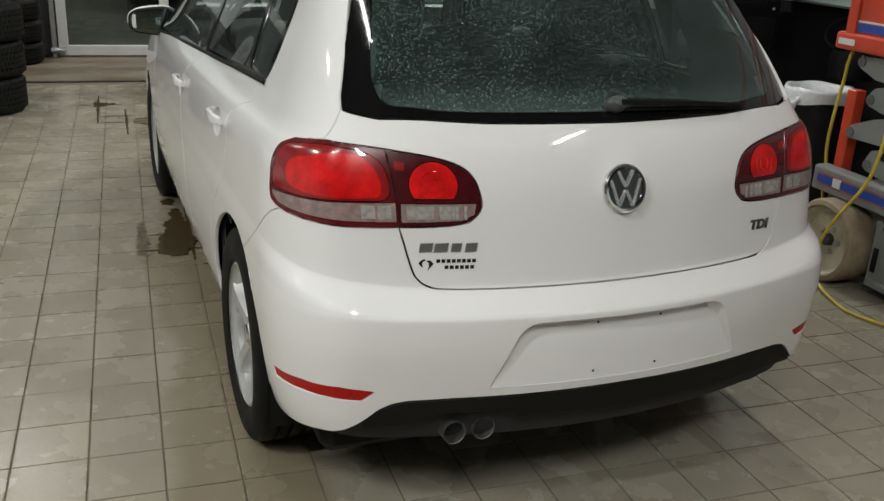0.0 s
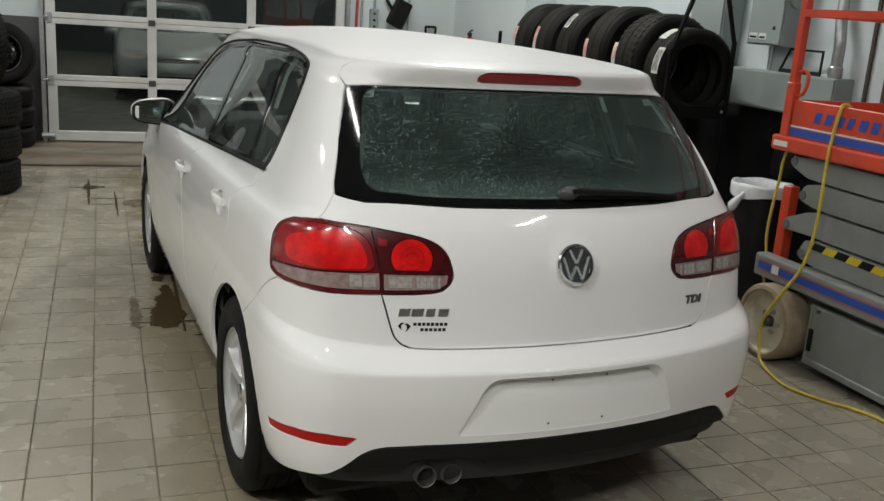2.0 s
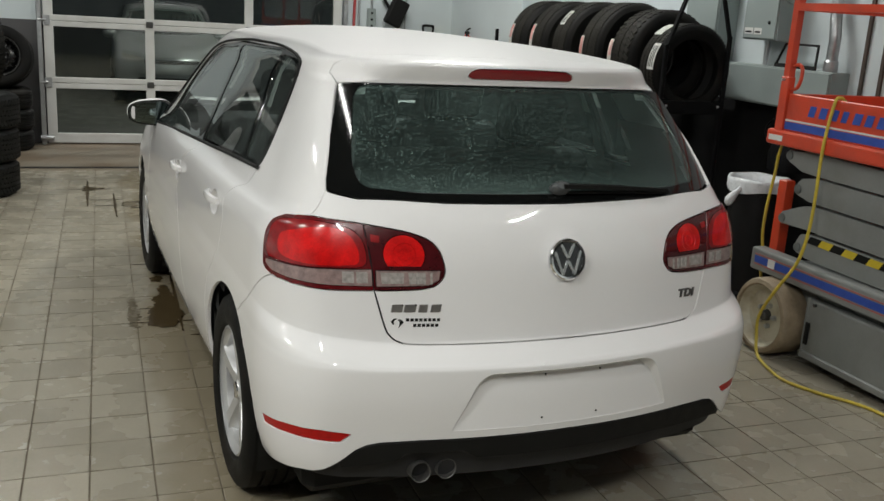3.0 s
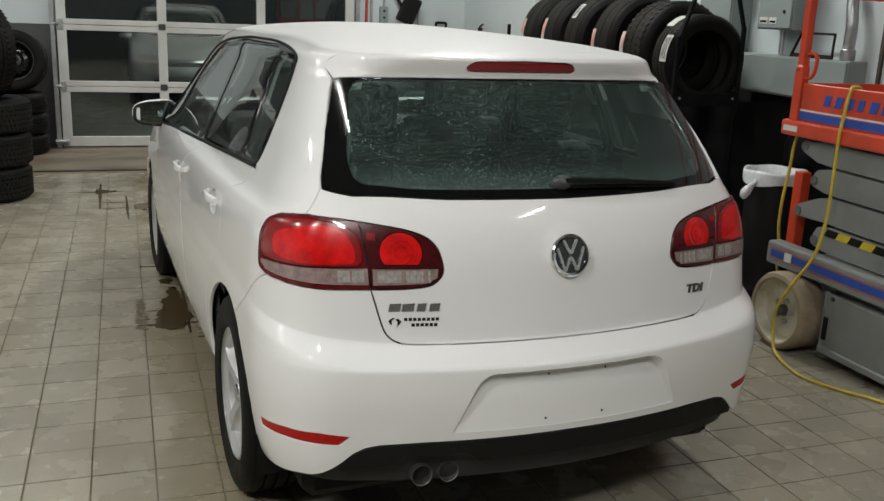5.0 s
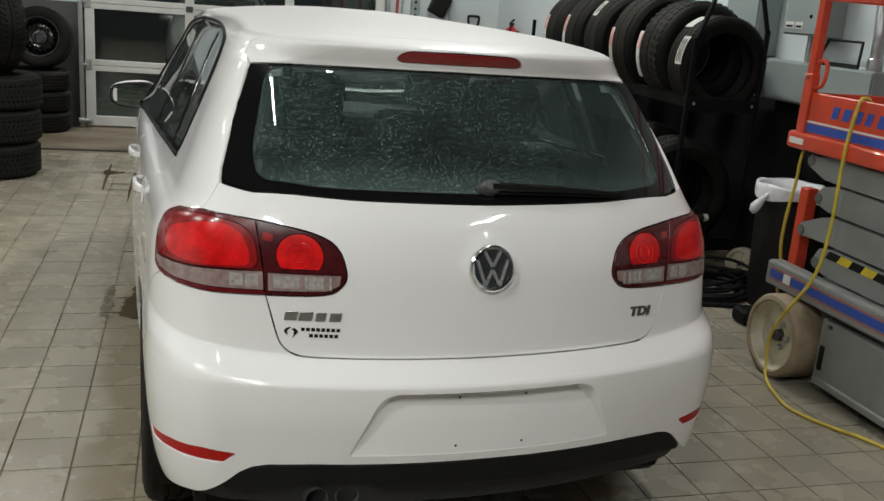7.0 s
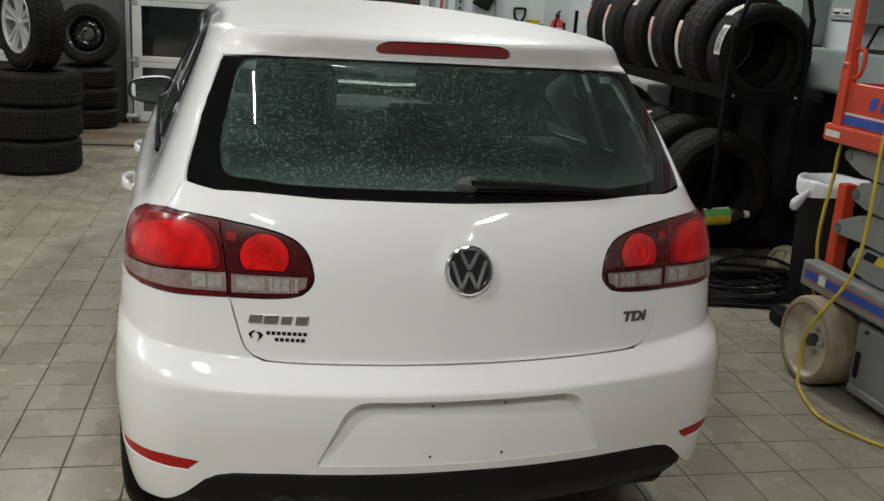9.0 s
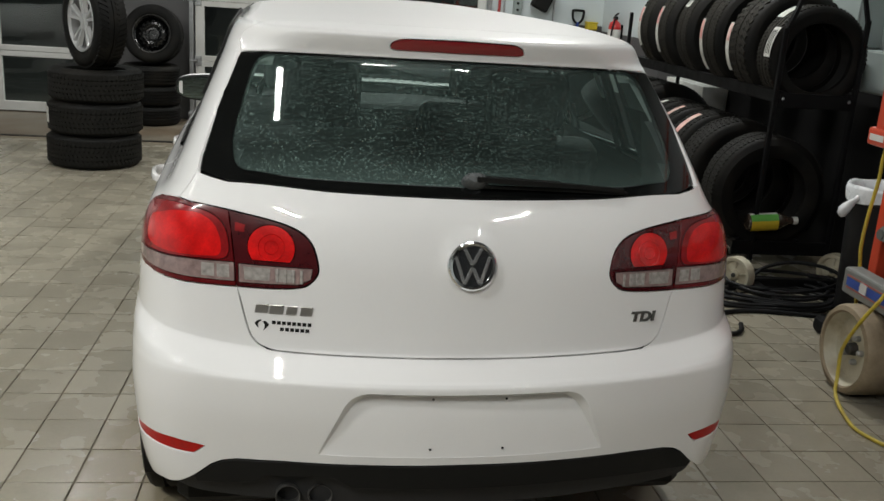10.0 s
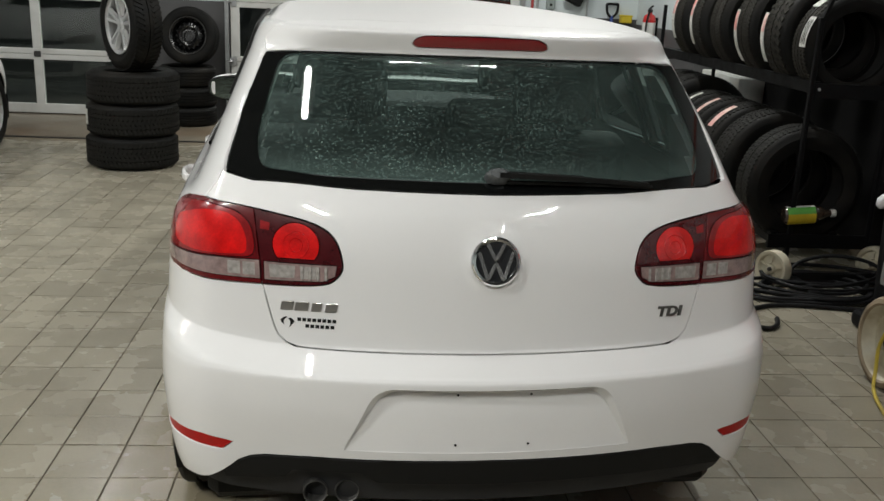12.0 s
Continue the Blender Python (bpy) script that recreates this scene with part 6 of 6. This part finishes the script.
def cabinet(name, x0, y0, z0, x1, y1, z1, label):
    c = thing(name, pose(0, 0, 0), label, "electrical box")
    part("case", box(x0 + 0.012, y0, z0, x1, y1, z1, 0.004), PANEL_GREY, c)
    d = part("cover", box(x0, y0 + 0.008, z0 + 0.008, x0 + 0.0125, y1 - 0.008, z1 - 0.008, 0.004), PANEL_GREY, c)
    return c, d


c, d = cabinet("breaker_panel", 2.765, 2.79, 1.51, 2.948, 3.12, 2.20, "grey metal electrical cabinet on the wall")
part("cover_tag", box(2.7625, 3.01, 1.545, 2.7655, 3.09, 1.585), WHITE_VINYL, d)
part("cover_tag", box(2.7625, 2.925, 1.545, 2.7655, 2.995, 1.585), WHITE_VINYL, d)
part("tag_bar", box(2.7610, 3.02, 1.553, 2.7624, 3.08, 1.565), BLACK_TRIM, d)
part("tag_bar", box(2.7610, 2.935, 1.553, 2.7624, 2.985, 1.565), BLACK_TRIM, d)
part("latch", lathe([(0.0004, 0.006), (0.010, 0.005), (0.012, 0)], 14, m=Matrix.Translation((2.764, 2.86, 1.62)) @ Matrix.Rotation(radians(-90), 4, "Y")), BLACK_TRIM, d)
part("switch_lever", rod((2.75, 2.785, 1.78), (2.75, 2.73, 1.86), 0.012), PANEL_GREY, c)
part("switch_disc", lathe([(0.0004, 0.02), (0.055, 0.02), (0.06, 0.0)], 24, m=Matrix.Translation((2.85, 2.788, 1.80)) @ Matrix.Rotation(radians(90), 4, "X")), PANEL_GREY, c, smooth=True, angle=0.6)
c, d = cabinet("breaker_panel", 2.775, 3.42, 1.36, 2.948, 3.80, 2.20, "grey metal electrical cabinet behind the tyre rack")
part("switch_disc", lathe([(0.0004, 0.02), (0.055, 0.02), (0.06, 0.0)], 24, m=Matrix.Translation((2.85, 3.418, 1.80)) @ Matrix.Rotation(radians(90), 4, "X")), PANEL_GREY, c, smooth=True, angle=0.6)
c, d = cabinet("cable_trough", 2.80, 2.30, 1.105, 2.948, 3.34, 1.352, "long grey metal cable trough along the wall")
pipe = thing("conduit", pose(0, 0, 0), "galvanised conduit bending up from the trough", "conduit")
tube([(2.87, 2.385, 1.35), (2.87, 2.385, 1.45), (2.865, 2.38, 1.55), (2.87, 2.40, 1.65), (2.89, 2.43, 1.75), (2.90, 2.44, 1.95), (2.90, 2.44, 3.0), (2.90, 2.44, CEILING)], 0.034, pipe, "pipe", STEEL)
part("coupling", lathe([(0.041, 0), (0.043, 0.01), (0.043, 0.06), (0.036, 0.07)], 20, m=Matrix.Translation((2.87, 2.385, 1.352))), STEEL, pipe, smooth=True)
pipe = thing("conduit", pose(0, 0, 0), "thin galvanised conduit between cabinet and trough", "conduit")
part("pipe", rod((2.88, 2.99, 1.35), (2.88, 2.99, 1.52), 0.015), STEEL, pipe)
fr = thing("plate_frame", pose(2.83, 2.65, 1.3525) @ pose(0, 0, 0, 0, 14, 0), "black plastic licence plate frame leaning on the wall", "frame")
part("frame_side", bar((0, -0.18, 0.006), (0, -0.145, 0.150), 0.012, 0.010), BLACK_TRIM, fr)
part("frame_side", bar((0, 0.18, 0.006), (0, 0.145, 0.150), 0.012, 0.010), BLACK_TRIM, fr)
part("frame_bar", bar((0, -0.15, 0.150), (0, 0.15, 0.150), 0.010, 0.012), BLACK_TRIM, fr)
part("frame_bar", bar((0, -0.186, 0.012), (0, 0.186, 0.012), 0.010, 0.024), BLACK_TRIM, fr)
for yy in (2.20, 2.06):
    tagged(part("wall_strip", box(2.935, yy - 0.012, 1.10, 2.9485, yy + 0.012, CEILING), BROWN), "narrow brown metal strip on the wall", "strip", kind="structure")
hc = thing("welding_cable", pose(0, 0, 0), "black cable loop and bent plate hanging on the dark wall", "cable")
tube([(2.92, 2.80, 1.04), (2.90, 2.88, 0.99), (2.89, 2.90, 0.92), (2.90, 2.84, 0.87), (2.90, 2.70, 0.87), (2.90, 2.55, 0.90), (2.91, 2.48, 0.96), (2.92, 2.6, 1.02), (2.93, 2.80, 1.04)], 0.007, hc, "cable", HOSE)
bm = lathe([(0.13, 0.0), (0.135, 0.10), (0.12, 0.16)], 24, m=Matrix.Translation((2.86, 2.60, 0.72)))
bmesh.ops.delete(bm, geom=[v for v in bm.verts if v.co.x > 2.90], context="VERTS")
part("bent_plate", bm, BLACK_STEEL, hc, smooth=True)
part("hook", rod((2.95, 2.60, 0.90), (2.84, 2.60, 0.88), 0.008), BLACK_STEEL, hc)

ext = thing("fire_extinguisher", pose(2.555, 7.55, 1.0), "red fire extinguisher hanging on the pier", "extinguisher")
part("cylinder", lathe([(0.0006, 0.0), (0.06, 0.0), (0.066, 0.01), (0.066, 0.27), (0.055, 0.315), (0.025, 0.335), (0.022, 0.35)], 28), RED_PAINT, ext, smooth=True, angle=0.8)
part("label", lathe([(0.0668, 0.13), (0.0672, 0.13), (0.0672, 0.25), (0.0668, 0.25)], 28), WHITE_VINYL, ext, "white printed label")
part("valve", box(-0.02, -0.03, 0.35, 0.02, 0.03, 0.38, 0.006), BLACK_TRIM, ext)
part("lever", bar((0, 0.02, 0.385), (0, -0.075, 0.415), 0.02, 0.008), BLACK_TRIM, ext)
tube([(0.0, -0.03, 0.365), (-0.03, -0.07, 0.34), (-0.05, -0.075, 0.24), (-0.05, -0.07, 0.14)], 0.010, ext, "nozzle_hose", HOSE)
part("bracket", box(0.06, -0.02, 0.1, 0.083, 0.02, 0.30, 0.002), BLACK_STEEL, ext)
sh = thing("shovel", pose(2.345, 8.235, 0.0) @ pose(0, 0, 0, -1.0), "snow shovel with a blue and black handle hanging on the wall", "shovel")
part("shaft", rod((0, 0, 0.55), (0, 0, 1.28), 0.016), BLUE, sh)
tube([(0, 0, 1.26), (-0.05, 0, 1.31), (-0.062, 0, 1.39), (-0.045, 0, 1.405), (0.045, 0, 1.405), (0.062, 0, 1.39), (0.05, 0, 1.31), (0, 0, 1.26)], 0.014, sh, "grip", BLACK_TRIM)
part("blade", box(-0.22, -0.03, 0.10, 0.22, -0.01, 0.56, 0.01), BLUE, sh)
yb = thing("yellow_holder", pose(2.50, 8.24, 1.21), "small yellow plastic holder on the wall", "holder")
part("holder_box", box(-0.06, -0.05, 0.0, 0.06, 0.055, 0.075, 0.01), YELLOW, yb)
part("holder_lip", box(-0.065, -0.055, 0.068, 0.065, 0.056, 0.085, 0.006), YELLOW, yb)
sp = thing("wall_speaker", pose(1.93, 8.19, 1.52) @ pose(0, 0, 0, 0, 24, 0), "black box on a tilting wall arm", "speaker")
part("box_body", box(-0.095, -0.06, -0.14, 0.095, 0.06, 0.16, 0.02, segments=2), BLACK_TRIM, sp)
part("arm", bar((-0.08, 0.05, 0.02), (-0.20, 0.06, 0.10), 0.03, 0.03), BLACK_TRIM, sp)
op = thing("door_control", pose(1.66, 8.28, 1.40), "grey door control box on the wall", "switch")
part("control_box", box(-0.045, -0.05, -0.08, 0.045, 0.02, 0.16, 0.006), PANEL_GREY, op)
for k in range(3):
    part("button", lathe([(0.0004, 0.012), (0.012, 0.010), (0.014, 0)], 14, m=Matrix.Translation((0, -0.05, 0.11 - k * 0.07)) @ Matrix.Rotation(radians(90), 4, "X")), BLACK_TRIM, op)
for nm, x, r, mt, lb in (("conduit", 1.665, 0.013, STEEL, "galvanised conduit running up the wall"), ("air_pipe", 1.455, 0.016, RED_STRIPE, "red air hose hanging on the wall"), ("conduit", 1.52, 0.012, STEEL, "galvanised conduit running up the wall"), ("conduit", 2.07, 0.012, STEEL, "galvanised conduit running up the wall")):
    p = thing(nm, pose(0, 0, 0), lb, "pipe")
    tube([(x, 8.275, 1.45 if r == 0.013 else 0.9), (x + (0.015 if "air" in nm else 0), 8.27, 2.0), (x, 8.275, 3.0), (x, 8.275, CEILING)], r, p, "pipe", mt)

# ---- door hardware, drain ----
for n, (a, b) in enumerate((D1, D2)):
    for x, s in ((a - 0.035, 1), (b + 0.035, -1)):
        t = thing("door_track", pose(0, 0, 0), "galvanised vertical track beside the garage door", "track", "door tracks")
        part("track_rail", box(x - 0.022, Y1 - 0.085, 0.0, x + 0.022, Y1 - 0.002, 3.3, 0.004), STEEL, t)
        part("track_bracket", box(x - 0.03, Y1 - 0.11, 0.04, x + s * 0.10, Y1 - 0.05, 0.09, 0.004), STEEL, t)
        part("roller", rod((x - 0.03 * s, Y1 - 0.12, 0.075), (x + 0.09 * s, Y1 - 0.12, 0.075), 0.024, n=16), STEEL, t)
        for k in range(1, 5):
            z = 0.012 + 0.622 * k
            part("hinge", box(x + s * 0.03, Y1 - 0.062, z - 0.05, x + s * 0.10, Y1 - 0.051, z + 0.05, 0.003), STEEL, t)
            part("roller", rod((x - 0.01 * s, Y1 - 0.075, z), (x + 0.06 * s, Y1 - 0.075, z), 0.016), STEEL, t)
    for i in (1, 2):
        for k in range(1, 5):
            z = 0.012 + 0.622 * k
            part("door_hinge", box(a + (b - a) * i / 3 - 0.035, Y1 - 0.064, z - 0.03, a + (b - a) * i / 3 + 0.035, Y1 - 0.0505, z + 0.03, 0.004), DARK_METAL, bpy.data.objects["garage_door_%d" % (n + 1)], "dark steel hinge")
dr = thing("floor_drain", pose(0, 0, 0), "narrow black slotted drain channel across the floor", "drain", kind="structure")
part("channel", box(X0, 6.80, -0.003, X1, 6.86, -0.001), BLACK_STEEL, dr)
vs, fs = [], []
n = 0
for k in range(420):
    x = -5.0 + k * 0.0155
    o = len(vs)
    vs += [(x, 6.803, 0.0015), (x + 0.008, 6.803, 0.0015), (x + 0.008, 6.857, 0.0015), (x, 6.857, 0.0015)]
    fs.append((o, o + 1, o + 2, o + 3))
tagged(mesh_ob("grate", vs, fs, DARK_METAL, dr, False), kind="stuff")


def stain(name, outline, seed, material, label, z=0.0014, rough=0.012):
    """A thin flat patch on the tiles with a ragged edge."""
    rng = random.Random(seed)
    pts = [Vector((x, y)) for x, y in outline]
    ragged = []
    for a, b in zip(pts, pts[1:] + pts[:1]):
        n = max(2, int((b - a).length / 0.012))
        across = Vector((-(b - a).y, (b - a).x)).normalized()
        for k in range(n):
            ragged.append(a.lerp(b, k / n) + across * rng.uniform(-rough, rough))
    bm = bmesh.new()
    bm.faces.new([bm.verts.new((p.x, p.y, z)) for p in ragged])
    bmesh.ops.triangulate(bm, faces=list(bm.faces))
    return tagged(part(name, bm, material), label, "stain")


def streak(x0, y0, x1, y1, w, seed, material, label):
    """A narrow wet line that follows a joint."""
    a, b = Vector((x0, y0)), Vector((x1, y1))
    s = Vector((-(b - a).y, (b - a).x)).normalized() * w / 2
    return stain("wet_streak", [a + s * 0.4, a - s * 0.4, a.lerp(b, 0.5) - s, b - s * 0.3, b + s * 0.3, a.lerp(b, 0.45) + s], seed, material, label, 0.0017, w * 0.12)


stain("puddle", [(-1.045, 2.37), (-0.99, 2.33), (-0.913, 2.335), (-0.90, 2.42), (-0.868, 2.50), (-0.862, 2.57), (-0.888, 2.63), (-0.885, 2.78), (-0.905, 2.95),
                 (-0.94, 3.04), (-0.968, 2.98), (-0.972, 2.84), (-1.00, 2.80), (-1.005, 2.66), (-1.035, 2.61), (-1.038, 2.48)], 3, PUDDLE, "dark brown oily water puddle on the floor tiles")
stain("puddle", [(-1.00, 3.12), (-0.94, 3.10), (-0.93, 3.17), (-0.96, 3.22), (-1.0, 3.20)], 4, PUDDLE, "small dark oily water spot on the floor tiles")
for k, (x0, y0, x1, y1, w) in enumerate(((-1.13, 2.415, -1.02, 2.41, 0.02), (-0.89, 2.26, -0.885, 3.25, 0.022), (-0.90, 2.415, -0.82, 2.41, 0.022), (-1.08, 2.63, -0.98, 2.625, 0.016),
                                       (-0.86, 2.20, -0.79, 2.20, 0.016), (-1.10, 3.47, -0.95, 3.47, 0.018))):
    streak(x0, y0, x1, y1, w, 20 + k, PUDDLE, "dark wet line along a tile joint")
stain("stain", [(-1.39, 5.72), (-1.33, 5.74), (-1.25, 5.79), (-1.24, 5.84), (-1.33, 5.86), (-1.37, 5.95), (-1.39, 5.85)], 8, PUDDLE, "small dark oil spot on the floor tiles", rough=0.02)
for k, (x0, y0, x1, y1, w) in enumerate(((-1.50, 5.79, -1.18, 5.80, 0.028), (-1.362, 6.15, -1.350, 5.12, 0.026), (-1.162, 5.62, -1.150, 4.75, 0.020), (-1.34, 5.36, -1.10, 5.365, 0.020), (-1.33, 5.15, -1.13, 5.15, 0.020))):
    streak(x0, y0, x1, y1, w, 40 + k, PUDDLE, "dark oily line along a tile joint")
stain("stain", [(-1.11, 5.15), (-1.0, 5.05), (-0.88, 5.10), (-0.85, 5.24), (-0.96, 5.32), (-1.08, 5.28)], 9, DAMP, "damp brown patch on the floor tiles")
stain("stain", [(-1.135, 2.36), (-1.09, 2.34), (-1.08, 2.55), (-1.10, 2.80), (-1.125, 2.86), (-1.13, 2.60)], 12, DAMP, "damp brown patch on the floor tiles")

# ---- neighbouring cars ----
near = hatchback(pose(-4.24, 2.85, 0, 0, 0, 1), "white hatchback parked beside the stacked tyres", PAINT, False)
yard = hatchback(pose(-0.25, 16.2, -0.03, 0, 0, 180), "silver hatchback parked outside facing the door", GREY_PAINT, False)

# ---- ceiling lamps, and housings for the added fill lamps ----
LAMP_WHITE = surf("white_lamp_housing", (0.75, 0.75, 0.74), 0.5, var=0.04)
for lx, ly, length, turn, watts in LAMPS:
    t = thing("ceiling_lamp", pose(lx, ly, LAMP_Z, 0, 0, turn), "white linear ceiling lamp, lit; several are added for fill", "lamp", "ceiling lamps")
    part("housing", box(-length / 2 - 0.02, -0.06, 0.012, length / 2 + 0.02, 0.06, 0.075, 0.01), LAMP_WHITE, t)
    for x in (-length * 0.35, length * 0.35):
        part("hanger", rod((x, 0, 0.07), (x, 0, CEILING - LAMP_Z), 0.004), STEEL, t)

# ---- yard lamp outside, added to light the parked car's front ----
yl = thing("street_lamp", pose(3.6, 11.2, -0.03), "tall yard lamp post added to light the car outside", "lamp post")
part("pole", rod((0, 0, 0), (0, 0, 6.0), 0.07, n=14, r2=0.05), DARK_METAL, yl)
part("arm", bar((0, 0, 5.95), (-0.9, 0, 6.1), 0.05, 0.05), DARK_METAL, yl)
part("lamp_head", box(-1.35, -0.14, 6.03, -0.8, 0.14, 6.15, 0.03), DARK_METAL, yl)
yard_light = bpy.data.lights.new("yard_light", "AREA")
yard_light.shape, yard_light.size, yard_light.size_y, yard_light.energy, yard_light.color = "RECTANGLE", 0.45, 0.2, 210, (1.0, 0.97, 0.90)
new("yard_light", yard_light).matrix_world = pose(2.5, 11.2, 5.98)

# ---- floor tiles ----
PX, PY, OX, OY = 0.2045, 0.2125, -1.300, 0.925
floor = bpy.data.objects["floor"]


def tile_shape():
    a, b, t = PX / 2 - 0.0029, PY / 2 - 0.0024, 0.0012
    vs = [(-a, -b, -0.006), (a, -b, -0.006), (a, b, -0.006), (-a, b, -0.006), (-a, -b, -t * 0.25), (a, -b, -t * 0.25), (a, b, -t * 0.25), (-a, b, -t * 0.25),
          (-a + t, -b + t, 0), (a - t, -b + t, 0), (a - t, b - t, 0), (-a + t, b - t, 0)]
    fs = [(8, 9, 10, 11)]
    for o in (0, 4):
        for i in range(4):
            j = (i + 1) % 4
            fs.append((o + i, o + j, o + 4 + j, o + 4 + i))
    return vs, fs


tile_v, tile_f = tile_shape()
tile_mesh = bpy.data.meshes.new("tile")
tile_mesh.from_pydata(tile_v, [], tile_f)
tile_mesh.materials.append(TILE)
rest_v, rest_f = [], []
rng = random.Random(2)
count = 0
for i in range(-33, 21):
    for j in range(-37, 28):
        x, y = OX + (i + 0.5) * PX, OY + (j + 0.5) * PY
        if not (X0 < x - 0.1 and x + 0.1 < X1 and Y0 < y - 0.1 and y + 0.11 < 6.80):
            continue
        dz, tx, ty = rng.uniform(-0.0006, 0.0004), rng.uniform(-0.0022, 0.0022), rng.uniform(-0.0022, 0.0022)
        near_left = -2.13 < x < -0.75 and 0.5 < y < 6.0
        near_right = 0.75 < x < 1.9 and 0.3 < y < 2.6
        if (near_left or near_right) and count < 300:
            o = bpy.data.objects.new("tile", tile_mesh)
            scene.collection.objects.link(o)
            o.parent = floor
            o.location, o.rotation_euler = (x, y, dz), (tx, ty, 0)
            count += 1
        else:
            o = len(rest_v)
            rest_v += [(x + a, y + b, c + dz + b * tx - a * ty) for a, b, c in tile_v]
            rest_f += [tuple(o + k for k in f) for f in tile_f]
rest = mesh_ob("tile_field", rest_v, rest_f, TILE_REST, floor, False)
tagged(rest, kind="stuff")
